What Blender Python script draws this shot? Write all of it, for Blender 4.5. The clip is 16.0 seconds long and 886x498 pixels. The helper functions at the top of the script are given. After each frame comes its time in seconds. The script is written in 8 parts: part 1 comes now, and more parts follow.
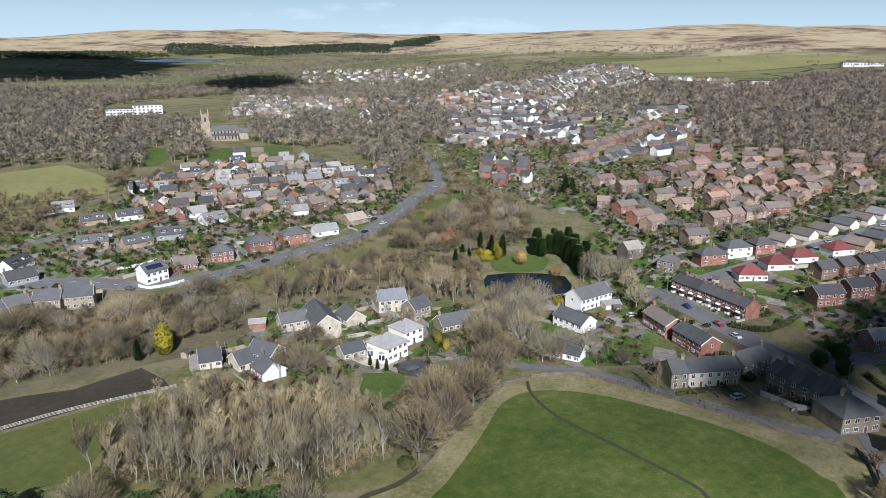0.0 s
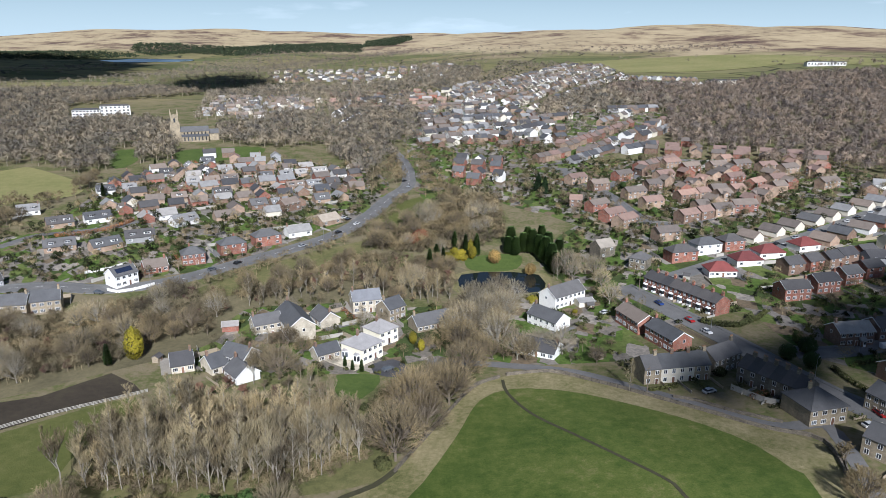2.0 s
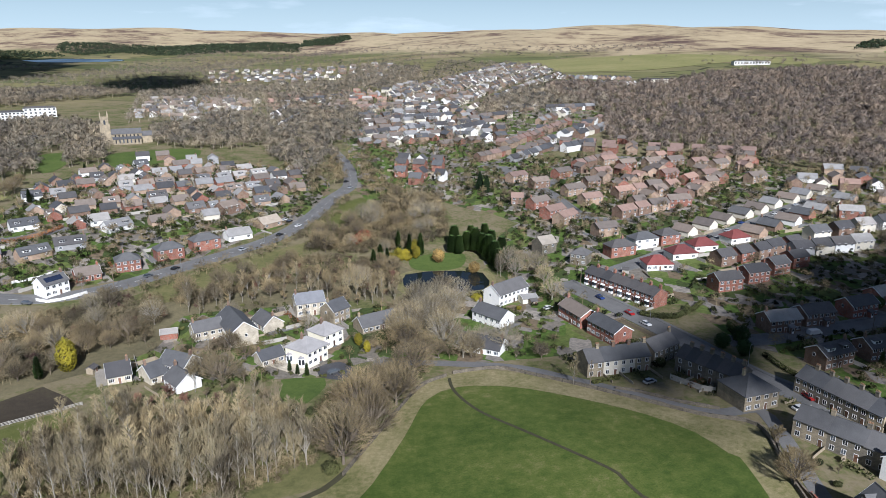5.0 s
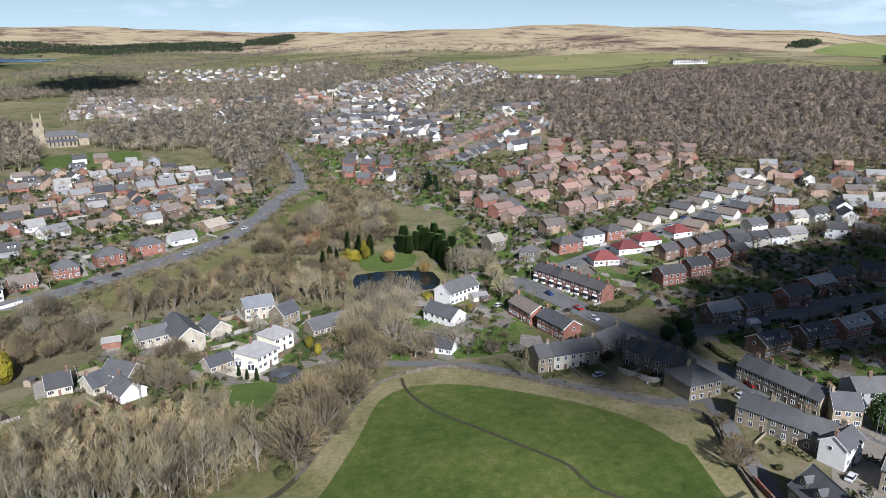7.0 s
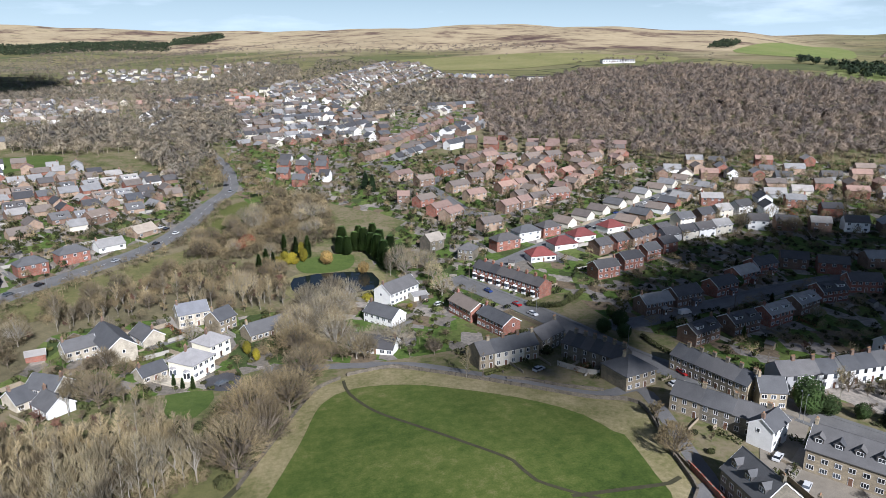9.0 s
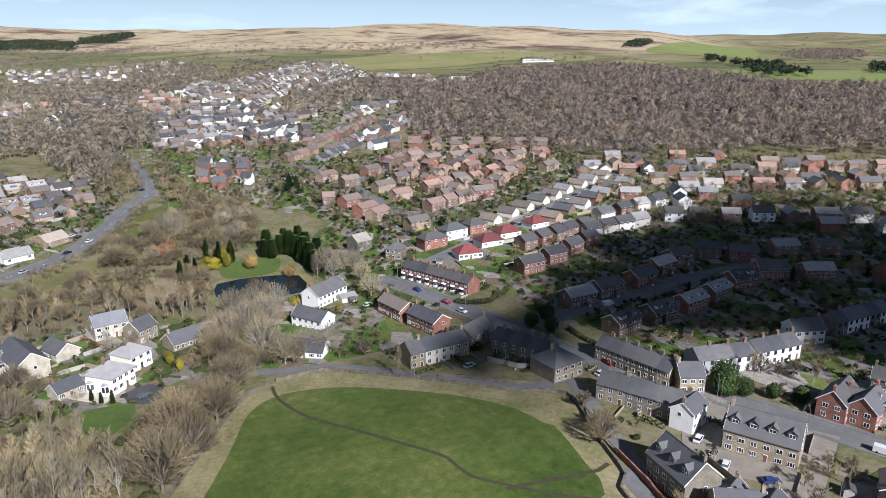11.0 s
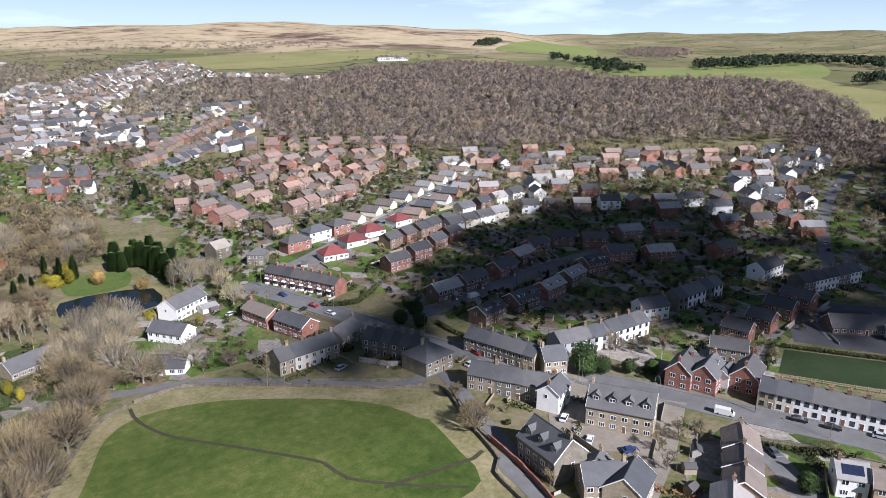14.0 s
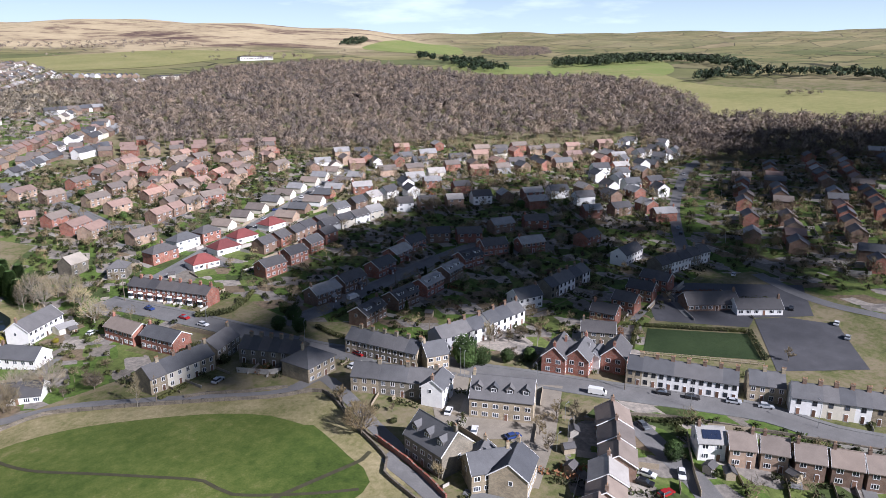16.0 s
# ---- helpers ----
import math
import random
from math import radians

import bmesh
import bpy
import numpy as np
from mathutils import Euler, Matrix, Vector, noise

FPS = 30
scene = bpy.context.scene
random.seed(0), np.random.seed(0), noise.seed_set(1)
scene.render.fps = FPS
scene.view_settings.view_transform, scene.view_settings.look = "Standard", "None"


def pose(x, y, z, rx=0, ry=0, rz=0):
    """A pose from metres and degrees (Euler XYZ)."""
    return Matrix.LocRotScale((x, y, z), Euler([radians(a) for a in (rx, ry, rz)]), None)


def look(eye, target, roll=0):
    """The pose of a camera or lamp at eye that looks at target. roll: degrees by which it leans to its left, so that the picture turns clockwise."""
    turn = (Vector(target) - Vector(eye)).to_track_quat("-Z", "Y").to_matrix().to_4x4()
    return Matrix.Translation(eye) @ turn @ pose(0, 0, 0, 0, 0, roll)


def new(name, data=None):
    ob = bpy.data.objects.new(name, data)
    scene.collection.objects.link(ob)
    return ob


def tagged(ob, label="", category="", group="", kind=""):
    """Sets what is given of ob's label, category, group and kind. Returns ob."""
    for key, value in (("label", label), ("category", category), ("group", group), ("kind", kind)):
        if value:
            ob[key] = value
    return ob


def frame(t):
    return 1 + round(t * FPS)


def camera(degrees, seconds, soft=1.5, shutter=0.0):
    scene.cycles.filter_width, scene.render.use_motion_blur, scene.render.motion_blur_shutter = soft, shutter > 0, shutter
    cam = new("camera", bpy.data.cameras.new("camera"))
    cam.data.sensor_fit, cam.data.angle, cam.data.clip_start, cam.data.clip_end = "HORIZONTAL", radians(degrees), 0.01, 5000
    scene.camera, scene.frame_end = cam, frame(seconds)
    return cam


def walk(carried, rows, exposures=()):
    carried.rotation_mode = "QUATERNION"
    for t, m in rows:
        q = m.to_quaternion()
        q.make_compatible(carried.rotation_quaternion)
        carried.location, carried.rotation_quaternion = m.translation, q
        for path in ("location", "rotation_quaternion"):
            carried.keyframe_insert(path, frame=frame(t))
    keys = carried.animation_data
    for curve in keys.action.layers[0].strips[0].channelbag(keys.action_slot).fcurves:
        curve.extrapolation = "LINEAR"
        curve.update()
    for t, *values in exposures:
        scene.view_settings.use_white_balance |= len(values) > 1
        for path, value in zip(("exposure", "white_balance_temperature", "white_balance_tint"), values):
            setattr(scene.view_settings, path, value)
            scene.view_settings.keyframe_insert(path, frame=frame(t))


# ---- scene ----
cam = camera(65.05, 16.0, soft=0.65)
EYE = (0.0, 0.0, 100.0)
PATH = [(t, pose(*EYE, 90 + tilt, 0, turn)) for t, turn, tilt in (
    (0, -0.00, -15.91),
    (0.5, -0.51, -15.92),
    (1, -0.98, -15.92),
    (1.5, -1.43, -15.92),
    (2, -2.22, -15.93),
    (2.5, -3.16, -15.93),
    (3, -4.11, -15.94),
    (3.5, -5.03, -15.94),
    (6, -8.82, -15.98),
    (6.5, -10.10, -15.99),
    (7, -11.33, -16.00),
    (7.5, -12.51, -16.01),
    (8, -13.77, -16.02),
    (8.5, -15.11, -16.03),
    (9, -16.58, -16.04),
    (11.5, -24.54, -16.11),
    (12, -26.43, -16.12),
    (12.5, -28.36, -16.14),
    (13, -30.33, -16.15),
    (13.5, -32.27, -16.17),
    (14, -34.29, -16.19),
    (14.5, -36.49, -16.20),
    (15, -39.05, -16.22),
    (15.5, -42.04, -16.24),
    (16, -44.82, -16.26),
)]
walk(cam, PATH, [(0, 0.52, 5680, 12), (7, 0.58, 5680, 13), (12, 0.72, 5720, 16), (16, 0.86, 5740, 20)])

# ---- light ----
SUN_FROM = Vector((0.12, -0.993, 0.0)).normalized()
SUN_UP = radians(34)
SUN_DIR = SUN_FROM * math.cos(SUN_UP) + Vector((0, 0, math.sin(SUN_UP)))
sun_data = bpy.data.lights.new("sun", "SUN")
sun_data.energy, sun_data.angle, sun_data.color = 5.0, radians(0.6), (1.0, 0.955, 0.89)
sun = new("sun", sun_data)
sun.matrix_world = look(SUN_DIR * 100, (0, 0, 0))
world = bpy.data.worlds.new("sky")
scene.world = world
world.use_nodes = True
wn, wl = world.node_tree.nodes, world.node_tree.links
sky = wn.new("ShaderNodeTexSky")
sky.sky_type, sky.sun_disc = "NISHITA", False
sky.sun_elevation, sky.sun_rotation = SUN_UP, math.atan2(SUN_FROM.x, SUN_FROM.y)
sky.altitude, sky.air_density, sky.dust_density, sky.ozone_density = 250, 1.0, 0.35, 2.5
# Thin cloud drifts through the blue.
co = wn.new("ShaderNodeTexCoord")
sx = wn.new("ShaderNodeMapping")
sx.inputs["Scale"].default_value = (3.0, 3.0, 16.0)
wl.new(co.outputs["Generated"], sx.inputs["Vector"])
cn = wn.new("ShaderNodeTexNoise")
cn.inputs["Scale"].default_value, cn.inputs["Detail"].default_value, cn.inputs["Roughness"].default_value = 1.6, 6.0, 0.55
wl.new(sx.outputs[0], cn.inputs["Vector"])
cr = wn.new("ShaderNodeValToRGB")
cr.color_ramp.elements[0].position, cr.color_ramp.elements[1].position = 0.56, 0.80
wl.new(cn.outputs["Fac"], cr.inputs[0])
cm = wn.new("ShaderNodeMix")
cm.data_type = "RGBA"
cm.inputs[7].default_value = (21.5, 22.0, 22.5, 1)
wl.new(cr.outputs[0], cm.inputs[0])
wl.new(sky.outputs[0], cm.inputs[6])
# Pale haze towards the horizon.
sp = wn.new("ShaderNodeSeparateXYZ")
wl.new(co.outputs["Generated"], sp.inputs[0])
hz = wn.new("ShaderNodeMapRange")
hz.inputs["From Min"].default_value, hz.inputs["From Max"].default_value = 0.0, 0.16
hz.inputs["To Min"].default_value, hz.inputs["To Max"].default_value = 0.75, 0.0
wl.new(sp.outputs[2], hz.inputs["Value"])
hm = wn.new("ShaderNodeMix")
hm.data_type = "RGBA"
hm.inputs[7].default_value = (17.2, 21.8, 24.0, 1)
wl.new(hz.outputs[0], hm.inputs[0])
wl.new(cm.outputs[2], hm.inputs[6])
wn["Background"].inputs[1].default_value = 0.031
wl.new(hm.outputs[2], wn["Background"].inputs[0])

# ---- terrain ----
# Heights along rays from the hovering point: distance in metres, height for each bearing (degrees, left is positive).
DIST = (0, 300, 600, 1000, 1500, 2200, 2900, 3800, 4900)
BEARING = (-110, -72, -50, -38, -25, -8, 4, 18, 32, 70)
PROFILE = (
    (0, 2, 18, 50, 68, 55, 75, 130, 170), (0, 2, 18, 50, 72, 60, 85, 140, 205), (0, 2, 18, 50, 76, 75, 95, 140, 200),
    (0, 2, 15, 48, 78, 115, 160, 170, 180), (0, 2, 15, 48, 76, 140, 217, 217, 205), (0, 2, 14, 46, 70, 110, 165, 200, 212),
    (0, 2, 14, 32, 44, 68, 98, 150, 222), (0, 2, 15, 26, 38, 55, 72, 130, 280), (0, 2, 15, 26, 38, 52, 70, 110, 180), (0, 2, 15, 26, 38, 52, 70, 110, 180))


def rolled_heights(d, b):
    """The profiles, rounded over distance and bearing."""
    h = np.zeros(d.shape)
    for sd in (0.82, 0.91, 1.0, 1.09, 1.18):
        cols = np.stack([np.interp(d * sd, DIST, row) for row in PROFILE])
        for sb in (-5, -2.5, 0, 2.5, 5):
            bb = np.clip(np.interp(np.where(b + sb > 125, -110, b + sb), BEARING, np.arange(len(BEARING))), 0, len(BEARING) - 1.001)
            i = bb.astype(int)
            f = bb - i
            lo = np.take_along_axis(cols, i[None], 0)[0]
            hi = np.take_along_axis(cols, i[None] + 1, 0)[0]
            h += (lo * (1 - f) + hi * f) / 25
    return h


HEIGHTS = rolled_heights(*np.meshgrid(np.arange(0, 7210, 10.0), np.arange(-180, 181, 1.0)))


def ground_z(x, y):
    """Height of the ground, for numbers or arrays."""
    x, y = np.asarray(x, float), np.asarray(y, float)
    d = np.hypot(x, y)
    b = np.degrees(np.arctan2(-x, y))
    u, v = np.clip(d / 10, 0, 719.9), np.clip(b + 180, 0, 359.99)
    i, j = u.astype(int), v.astype(int)
    f, g = u - i, v - j
    h = (HEIGHTS[j, i] * (1 - f) + HEIGHTS[j, i + 1] * f) * (1 - g) + (HEIGHTS[j + 1, i] * (1 - f) + HEIGHTS[j + 1, i + 1] * f) * g
    far = np.clip((d - 900) / 1500, 0, 1)
    h += far * (9 * np.sin(x / 210 + 1.3) * np.sin(y / 260 + 0.4) + 5 * np.sin(x / 97 - y / 133))
    mid = np.clip(d / 400, 0, 1) * np.clip((1800 - d) / 800, 0, 1)
    h += mid * 1.5 * np.sin(x / 70 + 0.6) * np.sin(y / 85)
    h -= 4 * np.exp(-(((x + 15) / 80) ** 2 + ((y - 240) / 70) ** 2))
    h -= 3 * np.exp(-(((x - 55) / 60) ** 2 + ((y - 305) / 45) ** 2))
    h += 3 * np.exp(-(((x - 60) / 45) ** 2 + ((y - 145) / 45) ** 2))
    return h
# ---- end of terrain ----

# ---- materials ----
def shade(name, rough=0.8, metal=0.0, spec=0.3):
    m = bpy.data.materials.new(name)
    m.use_nodes = True
    nt = m.node_tree
    b = nt.nodes["Principled BSDF"]
    b.inputs["Roughness"].default_value, b.inputs["Metallic"].default_value = rough, metal
    b.inputs["Specular IOR Level"].default_value = spec
    return m, nt.nodes, nt.links, b


def noise_of(n, l, coord, scale, detail=4.0, rough=0.55):
    t = n.new("ShaderNodeTexNoise")
    t.inputs["Scale"].default_value, t.inputs["Detail"].default_value, t.inputs["Roughness"].default_value = scale, detail, rough
    l.new(coord, t.inputs["Vector"])
    return t.outputs["Fac"]


def ramp_of(n, l, fac, stops):
    r = n.new("ShaderNodeValToRGB")
    e = r.color_ramp.elements
    while len(e) < len(stops):
        e.new(0.5)
    for k, (p, c) in enumerate(stops):
        e[k].position, e[k].color = p, (*c, 1)
    l.new(fac, r.inputs[0])
    return r.outputs[0]


def mix_of(n, l, fac, a, b, mode="MIX"):
    m = n.new("ShaderNodeMix")
    m.data_type, m.blend_type = "RGBA", mode
    for sock, v in ((m.inputs[0], fac), (m.inputs[6], a), (m.inputs[7], b)):
        if hasattr(v, "is_output"):
            l.new(v, sock)
        elif isinstance(v, tuple):
            sock.default_value = (*v, 1)
        else:
            sock.default_value = v
    return m.outputs[2]


def math_of(n, l, op, a, b=0.0, clamp=False):
    m = n.new("ShaderNodeMath")
    m.operation, m.use_clamp = op, clamp
    for sock, v in ((m.inputs[0], a), (m.inputs[1], b)):
        if hasattr(v, "is_output"):
            l.new(v, sock)
        else:
            sock.default_value = v
    return m.outputs[0]


def bump_of(n, l, b, height, strength=0.4, distance=0.05):
    u = n.new("ShaderNodeBump")
    u.inputs["Strength"].default_value, u.inputs["Distance"].default_value = strength, distance
    l.new(height, u.inputs["Height"])
    l.new(u.outputs[0], b.inputs["Normal"])


def dim(c, k):
    return tuple(v * k for v in c)


def plain(name, color, rough=0.7, metal=0.0, vary=0.25, scale=1.5, spec=0.3, per_object=0.0):
    """Mottled at two scales; per_object also varies it from thing to thing."""
    m, n, l, b = shade(name, rough, metal, spec)
    g = n.new("ShaderNodeNewGeometry").outputs["Position"]
    f = math_of(n, l, "MULTIPLY", math_of(n, l, "ADD", noise_of(n, l, g, scale), noise_of(n, l, g, scale * 7)), 0.5)
    c = ramp_of(n, l, f, [(0.3, dim(color, 1 - vary)), (0.7, dim(color, 1 + vary))])
    if per_object:
        r = n.new("ShaderNodeObjectInfo").outputs["Random"]
        c = mix_of(n, l, 1.0, c, ramp_of(n, l, r, [(0.0, (1 - per_object,) * 3), (1.0, (1 + per_object * 0.6,) * 3)]), "MULTIPLY")
    l.new(c, b.inputs["Base Color"])
    return m


def coursed(name, colors, mortar, size=(0.3, 0.12), rough=0.85, vary=0.3):
    """Masonry: courses by the wall's own length and height, blotches over them."""
    m, n, l, b = shade(name, rough)
    tc = n.new("ShaderNodeTexCoord").outputs["Object"]
    sep = n.new("ShaderNodeSeparateXYZ")
    l.new(tc, sep.inputs[0])
    cmb = n.new("ShaderNodeCombineXYZ")
    l.new(math_of(n, l, "ADD", sep.outputs[0], sep.outputs[1]), cmb.inputs[0])
    l.new(sep.outputs[2], cmb.inputs[1])
    br = n.new("ShaderNodeTexBrick")
    l.new(cmb.outputs[0], br.inputs["Vector"])
    br.inputs["Color1"].default_value, br.inputs["Color2"].default_value = (*colors[0], 1), (*colors[1], 1)
    br.inputs["Mortar"].default_value = (*mortar, 1)
    br.inputs["Scale"].default_value = 1.0
    br.inputs["Brick Width"].default_value, br.inputs["Row Height"].default_value = size
    br.inputs["Mortar Size"].default_value = 0.012
    g = n.new("ShaderNodeNewGeometry").outputs["Position"]
    blot = ramp_of(n, l, noise_of(n, l, g, 0.5, 5), [(0.3, (1 - vary,) * 3), (0.7, (1 + vary * 0.5,) * 3)])
    c = mix_of(n, l, 1.0, br.outputs[0], blot, "MULTIPLY")
    r = n.new("ShaderNodeObjectInfo").outputs["Random"]
    c = mix_of(n, l, 1.0, c, ramp_of(n, l, r, [(0.0, (0.82,) * 3), (1.0, (1.12,) * 3)]), "MULTIPLY")
    l.new(c, b.inputs["Base Color"])
    bump_of(n, l, b, br.outputs["Fac"], -0.3, 0.02)
    return m


def roofing(name, color, rough=0.55, course=0.28, vary=0.22, spec=0.35):
    """Slates or tiles in courses up the slope, with weathered blotches; tint differs from roof to roof."""
    m, n, l, b = shade(name, rough, 0.0, spec)
    tc = n.new("ShaderNodeTexCoord").outputs["Object"]
    sep = n.new("ShaderNodeSeparateXYZ")
    l.new(tc, sep.inputs[0])
    saw = math_of(n, l, "FRACT", math_of(n, l, "DIVIDE", sep.outputs[2], course * 0.55))
    g = n.new("ShaderNodeNewGeometry").outputs["Position"]
    big = noise_of(n, l, g, 0.35, 5, 0.6)
    fine = noise_of(n, l, g, 4.0, 3, 0.7)
    c = ramp_of(n, l, math_of(n, l, "ADD", math_of(n, l, "MULTIPLY", big, 0.6), math_of(n, l, "MULTIPLY", fine, 0.4)),
                [(0.3, dim(color, 1 - vary)), (0.5, color), (0.7, dim(color, 1 + vary))])
    r = n.new("ShaderNodeObjectInfo").outputs["Random"]
    c = mix_of(n, l, 1.0, c, ramp_of(n, l, r, [(0.0, (0.72, 0.74, 0.78)), (0.5, (1.0, 1.0, 1.0)), (1.0, (1.3, 1.24, 1.18))]), "MULTIPLY")
    l.new(c, b.inputs["Base Color"])
    bump_of(n, l, b, saw, 0.5, 0.03)
    return m


def foliage(name, dark, light, rough=0.75, trans=0.0):
    """Leaves or twigs: tint by tree and by leaf clump."""
    m, n, l, b = shade(name, rough, 0.0, 0.2)
    gn = n.new("ShaderNodeNewGeometry")
    r = n.new("ShaderNodeObjectInfo").outputs["Random"]
    f = math_of(n, l, "ADD", math_of(n, l, "MULTIPLY", gn.outputs["Random Per Island"], 0.26), math_of(n, l, "MULTIPLY", r, 0.5))
    c = ramp_of(n, l, f, [(0.0, dark), (1.0, light)])
    patch_n = noise_of(n, l, gn.outputs["Position"], 0.035, 3)
    own_n = noise_of(n, l, gn.outputs["Position"], 0.11, 1)
    c = mix_of(n, l, 1.0, c, ramp_of(n, l, own_n, [(0.36, (0.56, 0.55, 0.58)), (0.64, (1.4, 1.36, 1.26))]), "MULTIPLY")
    c = mix_of(n, l, 1.0, c, ramp_of(n, l, patch_n, [(0.35, (0.75, 0.76, 0.80)), (0.65, (1.2, 1.12, 1.02))]), "MULTIPLY")
    l.new(c, b.inputs["Base Color"])
    return m


def glassy(name, color, rough=0.08):
    m, n, l, b = shade(name, rough, 0.0, 0.6)
    r = n.new("ShaderNodeObjectInfo").outputs["Random"]
    l.new(ramp_of(n, l, r, [(0.0, dim(color, 0.5)), (0.7, color), (1.0, dim(color, 3.0))]), b.inputs["Base Color"])
    return m


def grass(name, greens, scale=0.03, rough=0.9, stripe=0.0):
    """Turf: broad drifts, tussocks and fine blades."""
    m, n, l, b = shade(name, rough, 0.0, 0.15)
    g = n.new("ShaderNodeNewGeometry").outputs["Position"]
    big, mid, fine = noise_of(n, l, g, scale, 5, 0.6), noise_of(n, l, g, scale * 12, 5, 0.65), noise_of(n, l, g, scale * 70, 3, 0.7)
    f = math_of(n, l, "ADD", math_of(n, l, "MULTIPLY", big, 0.45), math_of(n, l, "ADD", math_of(n, l, "MULTIPLY", mid, 0.35), math_of(n, l, "MULTIPLY", fine, 0.2)))
    step = 0.30 / (len(greens) - 1)
    l.new(ramp_of(n, l, f, [(0.35 + k * step, c) for k, c in enumerate(greens)]), b.inputs["Base Color"])
    bump_of(n, l, b, math_of(n, l, "ADD", mid, fine), 0.5, 0.25)
    return m


def land():
    """The whole countryside: gardens and rough ground near by, farmland in hedged fields beyond, moor grass and heather on the heights."""
    m, n, l, b = shade("land", 0.95, 0.0, 0.1)
    g = n.new("ShaderNodeNewGeometry").outputs["Position"]
    sep = n.new("ShaderNodeSeparateXYZ")
    l.new(g, sep.inputs[0])
    f1 = math_of(n, l, "ADD", math_of(n, l, "MULTIPLY", noise_of(n, l, g, 0.06, 5, 0.65), 0.6), math_of(n, l, "MULTIPLY", noise_of(n, l, g, 0.5, 4, 0.7), 0.4))
    near = ramp_of(n, l, f1, [(0.34, (0.06, 0.068, 0.030)), (0.44, (0.11, 0.118, 0.045)), (0.52, (0.165, 0.145, 0.08)), (0.60, (0.205, 0.17, 0.11)), (0.68, (0.115, 0.135, 0.048))])
    vo = n.new("ShaderNodeTexVoronoi")
    vo.inputs["Scale"].default_value = 0.0055
    warp = n.new("ShaderNodeVectorMath")
    warp.operation = "MULTIPLY"
    warp.inputs[1].default_value = (1.0, 1.7, 0.0)
    l.new(g, warp.inputs[0])
    l.new(warp.outputs[0], vo.inputs["Vector"])
    sc = n.new("ShaderNodeSeparateColor")
    l.new(vo.outputs["Color"], sc.inputs[0])
    field = ramp_of(n, l, sc.outputs[0], [(0.0, (0.11, 0.125, 0.055)), (0.3, (0.17, 0.165, 0.075)), (0.55, (0.22, 0.195, 0.10)), (0.8, (0.14, 0.145, 0.065)), (1.0, (0.24, 0.20, 0.12))])
    ve = n.new("ShaderNodeTexVoronoi")
    ve.feature = "DISTANCE_TO_EDGE"
    ve.inputs["Scale"].default_value = 0.0055
    l.new(warp.outputs[0], ve.inputs["Vector"])
    field = mix_of(n, l, math_of(n, l, "LESS_THAN", ve.outputs["Distance"], 0.018), field, (0.05, 0.05, 0.03))
    field = mix_of(n, l, 0.5, field, mix_of(n, l, 1.0, field, ramp_of(n, l, noise_of(n, l, g, 0.02, 5), [(0.3, (0.6, 0.6, 0.6)), (0.7, (1.3, 1.25, 1.1))]), "MULTIPLY"))
    st = n.new("ShaderNodeVectorMath")
    st.operation = "MULTIPLY"
    st.inputs[1].default_value = (1.0, 1.0, 3.5)
    l.new(g, st.inputs[0])
    f2 = math_of(n, l, "ADD", math_of(n, l, "MULTIPLY", noise_of(n, l, st.outputs[0], 0.0042, 7, 0.65), 0.7), math_of(n, l, "MULTIPLY", noise_of(n, l, st.outputs[0], 0.02, 5, 0.65), 0.3))
    moor = ramp_of(n, l, f2, [(0.38, (0.10, 0.065, 0.055)), (0.44, (0.20, 0.145, 0.10)), (0.49, (0.36, 0.29, 0.18)), (0.57, (0.44, 0.355, 0.225)), (0.63, (0.25, 0.215, 0.12)), (0.68, (0.14, 0.10, 0.08))])
    ln = n.new("ShaderNodeVectorMath")
    ln.operation = "LENGTH"
    l.new(g, ln.inputs[0])
    dist = math_of(n, l, "ADD", ln.outputs["Value"], math_of(n, l, "MULTIPLY", noise_of(n, l, g, 0.004, 3), 300.0))
    to_field = math_of(n, l, "DIVIDE", math_of(n, l, "SUBTRACT", dist, 1150.0), 200.0, True)
    high = math_of(n, l, "ADD", sep.outputs[2], math_of(n, l, "MULTIPLY", math_of(n, l, "SUBTRACT", noise_of(n, l, g, 0.0035, 4), 0.5), 70.0))
    to_moor = math_of(n, l, "DIVIDE", math_of(n, l, "SUBTRACT", high, 82.0), 22.0, True)
    open_side = math_of(n, l, "DIVIDE", math_of(n, l, "SUBTRACT", math_of(n, l, "MULTIPLY", sep.outputs[1], 0.95), math_of(n, l, "SUBTRACT", sep.outputs[0], 250.0)), 500.0, True)
    to_moor = math_of(n, l, "MULTIPLY", to_moor, math_of(n, l, "ADD", math_of(n, l, "MULTIPLY", open_side, 0.8), 0.2))
    c = mix_of(n, l, to_moor, mix_of(n, l, to_field, near, field), moor)
    l.new(c, b.inputs["Base Color"])
    bump_of(n, l, b, noise_of(n, l, g, 0.4, 6, 0.7), 0.5, 0.6)
    return m


def tarmac(name, color, scale=0.15):
    m, n, l, b = shade(name, 0.85, 0.0, 0.25)
    g = n.new("ShaderNodeNewGeometry").outputs["Position"]
    f = math_of(n, l, "ADD", math_of(n, l, "MULTIPLY", noise_of(n, l, g, scale, 5, 0.65), 0.6), math_of(n, l, "MULTIPLY", noise_of(n, l, g, scale * 20, 3), 0.4))
    l.new(ramp_of(n, l, f, [(0.3, dim(color, 0.7)), (0.55, color), (0.7, dim(color, 1.35))]), b.inputs["Base Color"])
    bump_of(n, l, b, noise_of(n, l, g, 20, 2), 0.2, 0.01)
    return m


